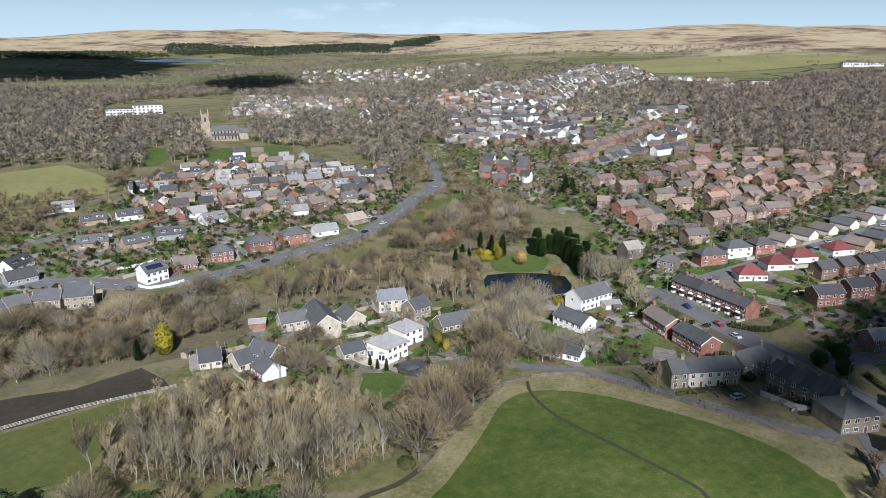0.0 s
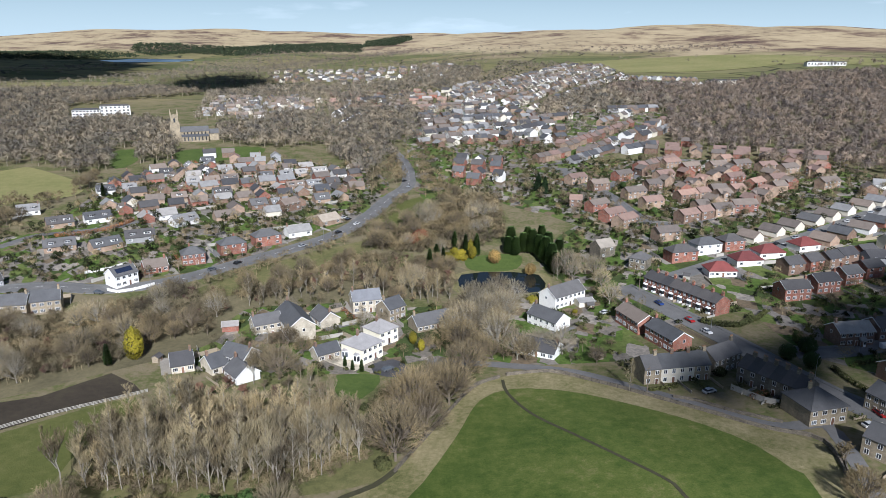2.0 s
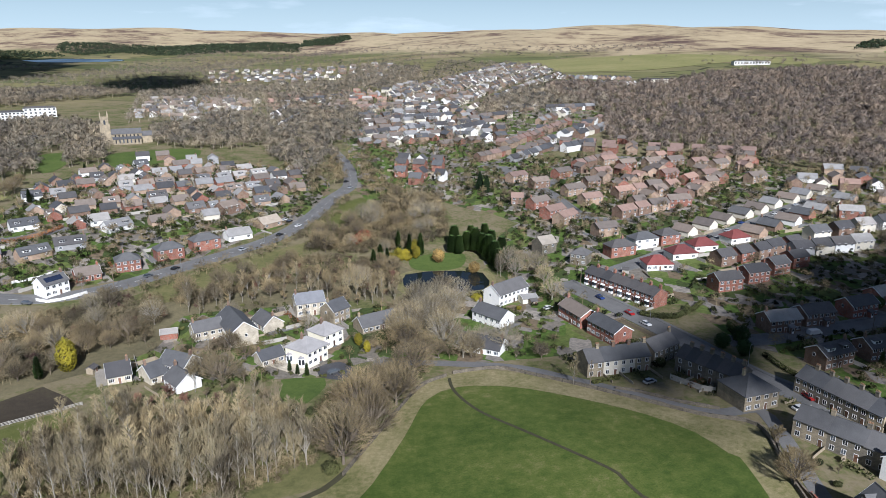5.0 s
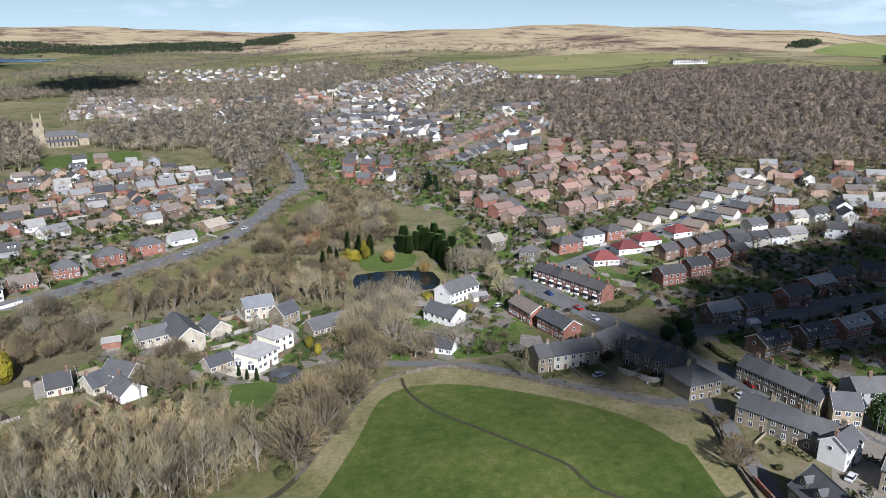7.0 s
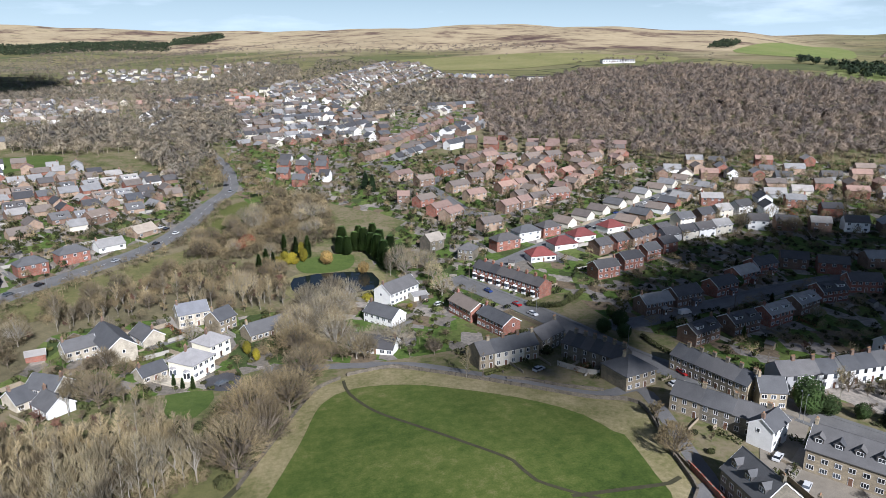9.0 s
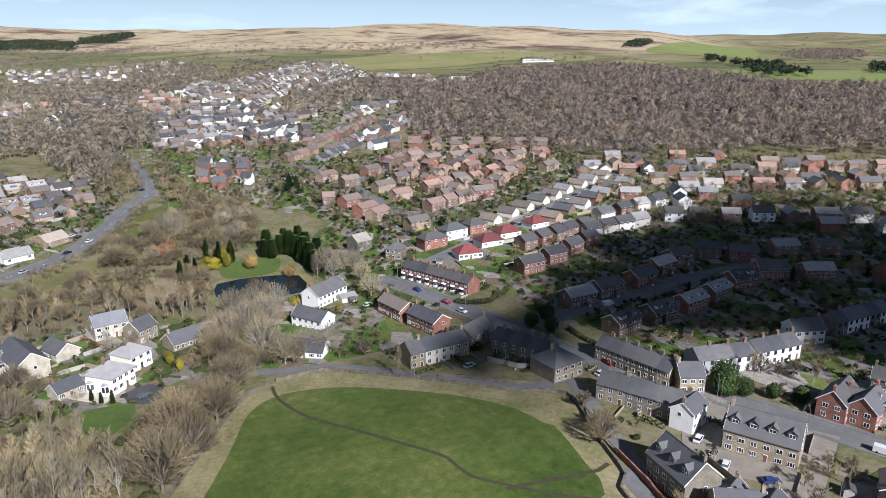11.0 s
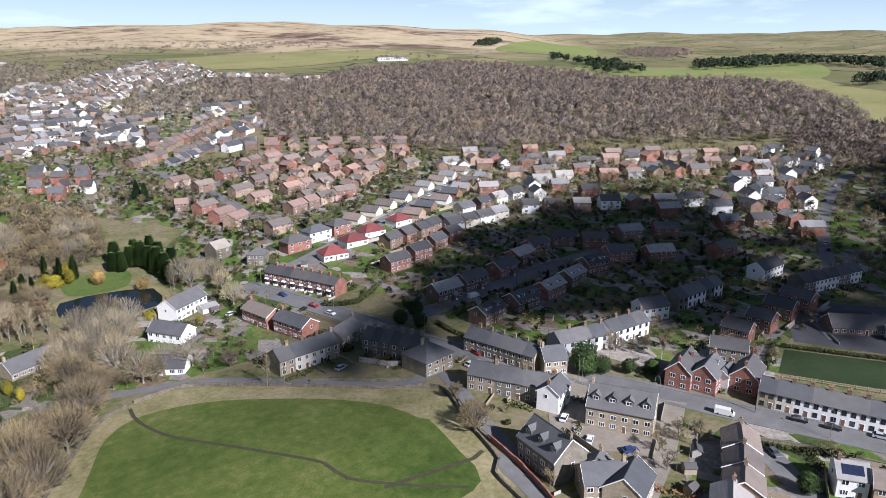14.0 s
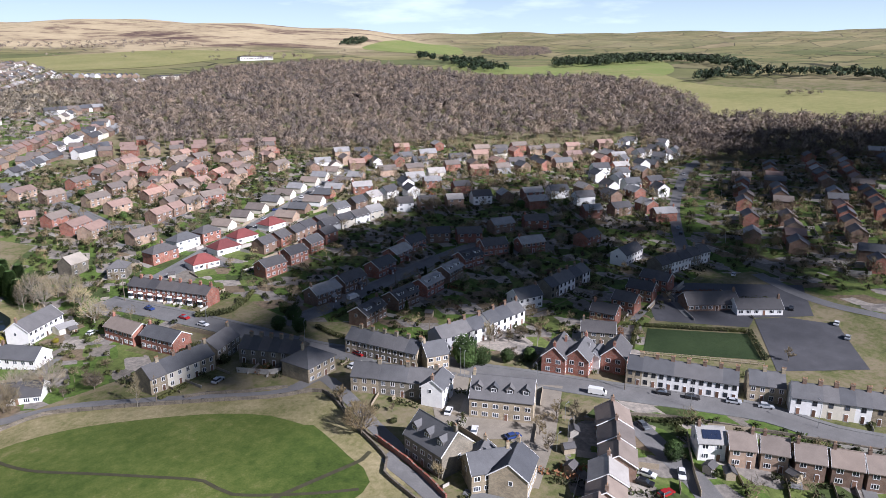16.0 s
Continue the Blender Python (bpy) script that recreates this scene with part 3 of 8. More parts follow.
def house(kind, x, y, turn, length, wall="", roof="", lod=0, raise_z=0.0, depth=0.0, extra="", group=""):
    """A house with its ridge along its own x axis; its front looks along its own -y."""
    dp, ev, rg, walls, roofs, storeys, hip, verge, chims, frame_key = KIND[kind]
    if depth:
        rg, dp = ev + (rg - ev) * depth / dp, depth
    wall, roof = wall or pick.choice(walls), roof or pick.choice(roofs)
    length = round(length * 2) / 2
    terrace = verge == 0.0
    name = "terraced_house" if terrace else {"bungalow": "bungalow", "grey_bungalow": "bungalow", "brick_bungalow": "bungalow", "red_bungalow": "bungalow", "garage": "garage"}.get(kind, "house")
    for o in ((0,) if length < 11 else (-0.3, 0.3)):
        TAKEN.append((x + math.cos(radians(turn)) * length * o, y + math.sin(radians(turn)) * length * o))
    if storeys:
        YARDS.append((x, y, turn, length, dp, terrace))
    top = new(name)
    top.matrix_basis = turned(x, y, turn, float(ground_z(x, y)) + raise_z)
    words = {"terraced_house": "row house", "bungalow": "bungalow", "garage": "small garage"}.get(name, "two-storey house")
    tagged(top, f"{SAY[wall]} {words} with a {SAY_ROOF[roof]} {'hipped' if hip else 'gabled'} roof", name.replace("_", " ") if name != "terraced_house" else "house", group)
    part("wall", cached(("w", length, dp, ev, rg, hip, wall), lambda: wall_mesh(length, dp, ev, rg, hip, wall)), top)
    rf = part("roof", cached(("r", length, dp, ev, rg, hip, roof, verge), lambda: roof_mesh(length, dp, ev, rg, hip, roof, verge)), top)
    side = pick.choice((-1, 1))
    if chims and lod < 2 and (lod == 0 or pick.random() < 0.45):
        ck = wall if wall in ("brick", "stone", "grey_stone", "brown_brick") else "brown_brick"
        pots = 4 if terrace else 2
        side = 1 if terrace else side
        cx = side * (length / 2 - 0.6) if not hip else side * length * 0.12
        part("chimney", cached(("c", ck, pots), lambda: chimney_mesh(ck, 1.5, pots)), top, pose(cx, 0 if not hip else 0.8, rg))
    cols = max(1, round(length / (2.7 if lod == 0 else 4.2)))
    if lod < 2:
        for sy in (-1, 1):
            for st in range(storeys):
                for c in range(cols):
                    wx = -length / 2 + length * (c + 0.5) / cols
                    if st == 0 and sy < 0 and c == (cols // 2 if not terrace else cols - 1):
                        if lod == 0:
                            part("door", cached(("door", "door_paint"), lambda: door_mesh("door_paint")), top, pose(wx, -dp / 2, 0))
                        continue
                    if sy > 0 and (lod == 1 or st == 0 and terrace):
                        continue
                    w, h = (1.2, 1.45) if terrace else (1.7 if st == 0 else 1.5, 1.3)
                    add_window(top, wx, sy * dp / 2, (1.45 if st == 0 else 4.0), 0 if sy < 0 else 180, w, h, frame_key, 2 if w < 1.6 else 3, lod if sy < 0 else 1)
        if not terrace and not hip and lod == 0 and storeys == 2:
            spots = ((-1.7, 1.5), (1.7, 1.5), (-1.5, 4.2), (1.5, 4.2)) if kind == "red_villa" else ((0.6, 4.0),)
            for sx in (-1, 1):
                for gy, gz in spots:
                    add_window(top, sx * length / 2, gy, gz, 90 * sx, 1.5 if len(spots) > 1 else 1.0, 1.4 if len(spots) > 1 else 1.2, frame_key, len(spots) // 2 or 1)
    if lod == 0 and not terrace and not hip:
        for sx in (-1, 1):
            part("bargeboard", cached(("barge", dp, ev, rg), lambda: barge_mesh(dp, ev, rg)), top, pose(sx * (length / 2 + verge), 0, 0))
    if storeys == 0:
        s = cached("garage_door", lambda: garage_door_mesh())
        part("door", s, top, pose(length / 2, 0, 0, 0, 0, 90))
    slope = (rg - ev) / (dp / 2)
    if "dormer" in extra:
        n = max(1, round(length / (4.6 if kind == "flats" else 7)))
        for i in range(n):
            dx = -length / 2 + length * (i + 0.5) / n
            face = dp * 0.36
            gab = "gable" in extra
            dz = ev + (dp / 2 - face) * slope - 0.1
            dw, dh = (2.2, 1.5) if gab else (min(3.4, length * 0.5), 1.35)
            cheek = "dark_tile" if gab else pick.choice(("white_paint", "dark_tile"))
            dm = part("dormer", cached(("d", dw, dh, cheek, roof, gab), lambda: dormer_mesh(dw, dh, face * 0.95, cheek, roof, gab)), top, pose(dx, -face, dz))
            add_window(dm, 0, 0, dh * 0.55, 0, dw * 0.7, dh * 0.7, "white_paint", 2)
    if "solar" in extra:
        part("solar_panel", cached(("solar", length), lambda: solar_mesh(length * 0.7, dp * 0.32)), top,
             Matrix.Translation((0, -dp * 0.27, ev + dp * 0.23 * slope + 0.27)) @ pose(0, 0, 0, math.degrees(math.atan(slope))))
    if "wing" in extra:
        L, half = dp * 0.8, 2.1
        wx, wy, top_z = side * -length * 0.22, -dp / 2 - 1.5, ev + half * slope
        wing = part("gable_wing", cached(("w", L, half * 2, ev, top_z, 0, wall), lambda: wall_mesh(L, half * 2, ev, top_z, 0, wall)), top, pose(wx, wy + L / 2, 0, 0, 0, 90))
        part("wing_roof", cached(("r", L, half * 2, ev, top_z, 0, roof, verge), lambda: roof_mesh(L, half * 2, ev, top_z, 0, roof, verge)), wing)
        for z in (1.45, 4.0):
            add_window(top, wx, wy, z, 0, 1.7, 1.3, frame_key, 3, 1)
    if "porch" in extra and lod == 0:
        part("porch", cached(("porch", wall, roof), lambda: porch_mesh(wall, roof)), top, pose(0.15 * length, -dp / 2, 0))
    if "bay" in extra and lod == 0:
        bm_, pm_, rm_ = cached(("bay",), bay_meshes)
        bay = part("bay", bm_, top, pose(-length * 0.22, -dp / 2, 0))
        part("pane", pm_, bay)
        part("bay_roof", rm_, bay)
    return top


def barge_mesh(dp, ev, rg):
    """White boards under the gable's edge."""
    s = Shape()
    b, slope = dp / 2 + 0.4, (rg - ev) / (dp / 2)
    zb = ev - 0.4 * slope
    lo = [(-0.035, -b, zb - 0.12), (-0.035, 0, rg - 0.12), (-0.035, b, zb - 0.12), (-0.035, b, zb + 0.2), (-0.035, 0, rg + 0.2), (-0.035, -b, zb + 0.2)]
    hi = [(0.045, y, z) for _, y, z in lo]
    s.v += lo + hi
    s.f += [(0, 1, 4, 5), (1, 2, 3, 4), (6, 11, 10, 7), (7, 10, 9, 8)] + [(i, 6 + i, 6 + (i + 1) % 6, (i + 1) % 6) for i in range(6)]
    s.m += [s.slot("white_paint")] * 10
    return s.mesh("bargeboard")


def garage_door_mesh():
    s = Shape()
    s.box(-1.3, 1.3, -0.05, 0.03, 0, 2.0, "white_paint")
    for i in range(1, 5):
        s.box(-1.2, 1.2, -0.07, 0.0, i * 0.4 - 0.02, i * 0.4 + 0.02, "grey_timber")
    return s.mesh("door")


def solar_mesh(w, h):
    s = Shape()
    n = max(2, round(w / 1.05))
    for i in range(n):
        for j in range(2):
            x0, y0 = -w / 2 + w * i / n, -h / 2 + h * j / 2
            s.box(x0 + 0.02, x0 + w / n - 0.02, y0 + 0.02, y0 + h / 2 - 0.02, 0, 0.06, "solar")
    return s.mesh("solar_panel")


def porch_mesh(wall, roof):
    s = Shape()
    s.box(-1.1, 1.1, -1.5, 0.05, -1.0, 2.3, wall)
    s.solid([(-1.3, -1.75, 2.3), (1.3, -1.75, 2.3), (1.3, 0.05, 2.3), (-1.3, 0.05, 2.3)], [(-1.25, -1.7, 2.45), (1.25, -1.7, 2.45), (1.25, 0.05, 3.2), (-1.25, 0.05, 3.2)], roof)
    s.box(-0.5, 0.5, -1.54, -1.45, 0, 2.05, "white_paint")
    s.box(-0.36, 0.36, -1.57, -1.5, 0.9, 1.9, "glass")
    return s.mesh("porch")


def bay_meshes():
    r = [(-1.3, 0.05), (-0.8, -0.7), (0.8, -0.7), (1.3, 0.05)]
    base, glass, lid = Shape(), Shape(), Shape()
    base.solid([(x, y, -1.0) for x, y in r], [(x, y, 0.75) for x, y in r], "white_paint")
    glass.solid([(x * 0.96, y * 0.96, 0.75) for x, y in r], [(x * 0.96, y * 0.96, 2.2) for x, y in r], "glass")
    lid.solid([(x * 1.05, y * 1.1, 2.2) for x, y in r], [(x * 0.9, y * 0.5, 2.75) for x, y in r], "white_paint")
    return base.mesh("bay"), glass.mesh("pane"), lid.mesh("bay_roof")


def terrace(kind, x0, y0, x1, y1, n, wall="", roof="", flip=0, extra="", group="", lod=0, walls=()):
    """A row of houses under one ridge line from end to end."""
    turn = math.degrees(math.atan2(y1 - y0, x1 - x0)) + (180 if flip else 0)
    unit = math.hypot(x1 - x0, y1 - y0) / n
    unit = round(unit * 2) / 2
    ux, uy = (x1 - x0) / math.hypot(x1 - x0, y1 - y0), (y1 - y0) / math.hypot(x1 - x0, y1 - y0)
    mx, my = (x0 + x1) / 2, (y0 + y1) / 2
    rf = roof or pick.choice(KIND[kind][4])
    for i in range(n):
        o = (i - (n - 1) / 2) * unit
        house(kind, mx + ux * o, my + uy * o, turn, unit, walls[i % len(walls)] if walls else wall, rf, lod, extra=extra, group=group)


def along(kind, x0, y0, x1, y1, n, spin=0.0, length=10.0, group="", lod=0, extra="", wall="", roof="", jitter=0.8):
    """Separate houses along a street, each turned by spin from the street's line."""
    base = math.degrees(math.atan2(y1 - y0, x1 - x0)) + spin
    for i in range(n):
        f = (i + 0.5) / n
        house(kind, x0 + (x1 - x0) * f + pick.uniform(-jitter, jitter), y0 + (y1 - y0) * f + pick.uniform(-jitter, jitter), base + pick.uniform(-3, 3),
              length + pick.uniform(-0.8, 0.8), wall, roof, lod, extra=extra, group=group)

# ---- ground, water, roads ----
def inside(px, py, pts):
    """Which of the points lie in the outline."""
    px, py = np.asarray(px, float), np.asarray(py, float)
    hit = np.zeros(px.shape, bool)
    n = len(pts)
    for i in range(n):
        (xa, ya), (xb, yb) = pts[i], pts[(i + 1) % n]
        c = ((ya > py) != (yb > py))
        with np.errstate(divide="ignore", invalid="ignore"):
            hit ^= c & (px < (xb - xa) * (py - ya) / (yb - ya + 1e-12) + xa)
    return hit


def clear_of(x, y, house_r=6.5):
    """Which points stand clear of houses and roads."""
    ok = np.ones(len(x), bool)
    if len(x) == 0:
        return ok
    keep = [(px, py, house_r) for px, py in TAKEN] + KEEP_OFF
    p = np.array(keep)
    p = p[(p[:, 0] > x.min() - 60) & (p[:, 0] < x.max() + 60) & (p[:, 1] > y.min() - 60) & (p[:, 1] < y.max() + 60)]
    for px, py, r in p:
        ok &= (x - px) ** 2 + (y - py) ** 2 > r * r
    return ok


def terrain():
    rings = np.concatenate([[2.0], np.geomspace(12, 4950, 230)])
    az = np.concatenate([np.linspace(-95, 50, 420), np.linspace(50, 265, 90)[1:-1]])
    a = np.radians(az)[None, :]
    x, y = -np.sin(a) * rings[:, None], np.cos(a) * rings[:, None]
    z = ground_z(x, y)
    nr, na = x.shape
    v = np.stack([x.ravel(), y.ravel(), z.ravel()], 1)
    i, j = np.meshgrid(np.arange(nr - 1), np.arange(na), indexing="ij")
    k = (j + 1) % na
    f = np.stack([i * na + j, i * na + k, (i + 1) * na + k, (i + 1) * na + j], -1).reshape(-1, 4)[:, ::-1]
    faces = [tuple(r) for r in f.tolist()] + [tuple(range(na))]
    me = bpy.data.meshes.new("ground")
    me.from_pydata(v.tolist(), [], faces)
    me.materials.append(MAT["land"])
    me.polygons.foreach_set("use_smooth", [True] * len(me.polygons))
    tagged(new("ground", me), "rolling ground of gardens, farmland and open moor", "ground", kind="structure")


def smooth_line(pts, step=4.0, closed=False):
    """A rounded line through the given points, with a point about every step metres."""
    p = [Vector((x, y)) for x, y in pts]
    n = len(p)
    out = []
    for i in range(n if closed else n - 1):
        a, b, c, d = (p[(i + k) % n] if closed else p[min(max(i + k, 0), n - 1)] for k in (-1, 0, 1, 2))
        m = max(1, int((c - b).length / step))
        for q in range(m):
            t = q / m
            out.append(0.5 * ((2 * b) + (c - a) * t + (2 * a - 5 * b + 4 * c - d) * t * t + (3 * b - a - 3 * c + d) * t ** 3))
    if not closed:
        out.append(p[-1])
    return [(q.x, q.y) for q in out]


def sheet(name, pts, key, lift, label, category="grass", step=8.0, rounded=True, kind="structure", level=None):
    """A draped piece of ground inside an outline."""
    from mathutils.geometry import delaunay_2d_cdt
    rim = smooth_line(pts, step, True) if rounded else smooth_line(pts + [pts[0]], step)[:-1] if False else (smooth_line(pts, step, True) if rounded else straight(pts, step))
    xs, ys = [q[0] for q in rim], [q[1] for q in rim]
    gx, gy = np.meshgrid(np.arange(min(xs), max(xs), step), np.arange(min(ys), max(ys), step))
    ok = inside(gx, gy, rim)
    vs = [Vector(q) for q in rim] + [Vector(q) for q in zip(gx[ok].tolist(), gy[ok].tolist())]
    n = len(rim)
    cv, _, cf, *_ = delaunay_2d_cdt(vs, [(i, (i + 1) % n) for i in range(n)], [], 1, 1e-4)
    cx, cy = np.array([q.x for q in cv]), np.array([q.y for q in cv])
    cz = ground_z(cx, cy) + lift if level is None else np.full(cx.shape, level)
    me = bpy.data.meshes.new(name)
    me.from_pydata(np.stack([cx, cy, cz], 1).tolist(), [], [tuple(f) for f in cf])
    me.materials.append(MAT[key])
    return tagged(new(name, me), label, category, kind=kind)


def straight(pts, step):
    out = []
    for i in range(len(pts)):
        (xa, ya), (xb, yb) = pts[i], pts[(i + 1) % len(pts)]
        m = max(1, int(math.hypot(xb - xa, yb - ya) / step))
        out += [(xa + (xb - xa) * q / m, ya + (yb - ya) * q / m) for q in range(m)]
    return out


def ribbon(name, pts, width, key, lift, label, category="road", step=4.0, side=0.0):
    """A strip along a line; side shifts it to the left of its way."""
    line = smooth_line(pts, step)
    v, f = [], []
    for i, (x, y) in enumerate(line):
        xa, ya = line[max(0, i - 1)]
        xb, yb = line[min(len(line) - 1, i + 1)]
        d = math.hypot(xb - xa, yb - ya) or 1
        nx, ny = -(yb - ya) / d, (xb - xa) / d
        for o in (side - width / 2, side - width / 6, side + width / 6, side + width / 2):
            v.append((x + nx * o, y + ny * o))
        if i:
            for q in range(3):
                f.append((4 * i - 4 + q, 4 * i + q, 4 * i + q + 1, 4 * i - 3 + q)[::-1])
    a = np.array(v)
    z = ground_z(a[:, 0], a[:, 1]) + lift
    me = bpy.data.meshes.new(name)
    me.from_pydata(np.column_stack([a, z]).tolist(), [], f)
    me.materials.append(MAT[key])
    me.flip_normals() if me.polygons and me.polygons[0].normal.z < 0 else None
    return tagged(new(name, me), label, category, kind="structure")


def road(pts, width, lines=True, walks=True, lift=0.10):
    ribbon("road", pts, width, "road", lift, "grey asphalt road", "road")
    KEEP_OFF.extend((x, y, width / 2 + 2.0) for x, y in smooth_line(pts, 6.0))
    if walks:
        for sd in (-1, 1):
            s = Shape()
            line = smooth_line(pts, 5.0)
            for i in range(len(line) - 1):
                (xa, ya), (xb, yb) = line[i], line[i + 1]
                d = math.hypot(xb - xa, yb - ya) or 1
                nx, ny = -(yb - ya) / d * sd, (xb - xa) / d * sd
                q = []
                for o in (width / 2, width / 2 + 1.6):
                    q += [(xa + nx * o, ya + ny * o), (xb + nx * o, yb + ny * o)]
                q = [q[0], q[1], q[3], q[2]] if sd < 0 else [q[1], q[0], q[2], q[3]]
                q = q[::-1] if (q[1][0] - q[0][0]) * (q[2][1] - q[1][1]) - (q[1][1] - q[0][1]) * (q[2][0] - q[1][0]) < 0 else q
                zz = [float(h) for h in ground_z([p[0] for p in q], [p[1] for p in q])]
                s.solid([(p[0], p[1], h - 0.1) for p, h in zip(q, zz)], [(p[0], p[1], h + lift + 0.12) for p, h in zip(q, zz)], "pave")
            tagged(new("pavement", s.mesh("pavement")), "grey slab pavement with a raised kerb", "pavement", kind="structure")
    if lines:
        s = Shape()
        line = smooth_line(pts, 3.0)
        for i in range(0, len(line) - 1, 3):
            (xa, ya), (xb, yb) = line[i], line[i + 1]
            d = math.hypot(xb - xa, yb - ya) or 1
            nx, ny = -(yb - ya) / d * 0.09, (xb - xa) / d * 0.09
            za, zb = float(ground_z(xa, ya)) + lift + 0.015, float(ground_z(xb, yb)) + lift + 0.015
            s.face([(xa - nx, ya - ny, za), (xb - nx, yb - ny, zb), (xb + nx, yb + ny, zb), (xa + nx, ya + ny, za)][::1], "line")
        tagged(new("road_marking", s.mesh("road_marking")), "broken white centre line on the asphalt", "road marking", kind="structure")


def stone_wall(pts, height=1.1, thick=0.45, key="wall_stone", label="low dry-stone boundary wall", name="boundary_wall"):
    s = Shape()
    line = smooth_line(pts, 3.0)
    rnd = random.Random(len(line))
    for i in range(len(line) - 1):
        (xa, ya), (xb, yb) = line[i], line[i + 1]
        d = math.hypot(xb - xa, yb - ya) or 1
        nx, ny = -(yb - ya) / d * thick / 2, (xb - xa) / d * thick / 2
        za, zb = float(ground_z(xa, ya)), float(ground_z(xb, yb))
        lo = [(xa + nx, ya + ny, za - 0.4), (xa - nx, ya - ny, za - 0.4), (xb - nx, yb - ny, zb - 0.4), (xb + nx, yb + ny, zb - 0.4)]
        h = height * rnd.uniform(0.92, 1.08)
        hi = [(lo[0][0], lo[0][1], za + h), (lo[1][0], lo[1][1], za + h), (lo[2][0], lo[2][1], zb + h), (lo[3][0], lo[3][1], zb + h)]
        s.solid(lo, hi, key)
    tagged(new(name, s.mesh(name)), label, "wall")


def fence(pts, height=1.1, gap=3.0, rails=3, key="grey_timber", label="pale timber post-and-rail fence", solid=False):
    line = smooth_line(pts, gap)
    top = new("fence")
    x0, y0 = line[0]
    top.location = (x0, y0, float(ground_z(x0, y0)))
    base = top.location.copy()
    tagged(top, label, "fence")
    sp = Shape()
    sp.box(-0.08, 0.08, -0.08, 0.08, -0.5, height + 0.1, key)
    pm = sp.mesh("post")
    prev = None
    for x, y in line:
        p = Vector((x, y, float(ground_z(x, y)))) - base
        part("post", pm, top, Matrix.Translation(p))
        if prev is not None:
            sr = Shape()
            d = (p - prev)
            n = Vector((-d.y, d.x, 0)).normalized() * 0.04
            for r in range(1 if solid else rails):
                z0, z1 = (0.05, height) if solid else (height * (r + 1) / rails - 0.14, height * (r + 1) / rails)
                q = [prev - n, p - n, p + n, prev + n]
                sr.solid([(w.x, w.y, w.z + z0) for w in q], [(w.x, w.y, w.z + z1) for w in q], key)
            part("panel" if solid else "rail", sr.mesh("rail"), top)
        prev = p


# ---- trees and shrubs ----
def bare_tree_meshes(seed, h, spread, key, bark, levels=4, kids=4, upright=0.5, fork=0.3, trunk=0.52, girth=0.020):
    """Trunk with limbs, and a crown of twigs that fork off them."""
    rnd = random.Random(seed)
    tr, cr = Shape(), Shape()

    def grow(p, d, length, r, lev):
        q = p + d * length
        bend = Vector((rnd.uniform(-1, 1), rnd.uniform(-1, 1), rnd.uniform(-0.2, 0.5))) * 0.12 * length
        mid = p + d * length * 0.5 + bend * 0.5
        if lev <= 1:
            tr.limb(p, mid, r, r * 0.8, bark, 5)
            tr.limb(mid, q, r * 0.8, r * 0.55, bark, 5)
        elif lev <= levels - 2:
            tr.limb(p, q, r, r * 0.5, bark, 3)
        else:
            w = max(r, 0.040)
            u = d.orthogonal().normalized() * w
            k, s = len(cr.v), cr.slot(key)
            u = u * math.cos(k) + d.cross(u) * math.sin(k)
            cr.v += [tuple(p + u), tuple(p - u), tuple(q)]
            cr.f.append((k, k + 1, k + 2))
            cr.m.append(s)
        if lev >= levels:
            return
        n = kids + (2 if lev >= 2 else 0) + (rnd.random() < 0.5)
        for i in range(n):
            f = rnd.uniform(fork if lev == 0 else 0.25, 1.0)
            b = p + d * length * f
            az = 2 * math.pi * (i + rnd.random() * 0.7) / n
            out = Vector((math.cos(az), math.sin(az), 0))
            nd = (d * rnd.uniform(0.35, 0.8) + out * rnd.uniform(0.5, 1.0) * spread + Vector((0, 0, upright * rnd.uniform(0.4, 1)))).normalized()
            grow(b, nd, length * rnd.uniform(0.45, 0.68), r * 0.5 * (1.15 - 0.5 * f), lev + 1)

    grow(Vector((0, 0, -0.4)), Vector((rnd.uniform(-0.05, 0.05), rnd.uniform(-0.05, 0.05), 1)).normalized(), h * trunk, h * girth, 0)
    return tr.mesh("trunk"), cr.mesh("crown")


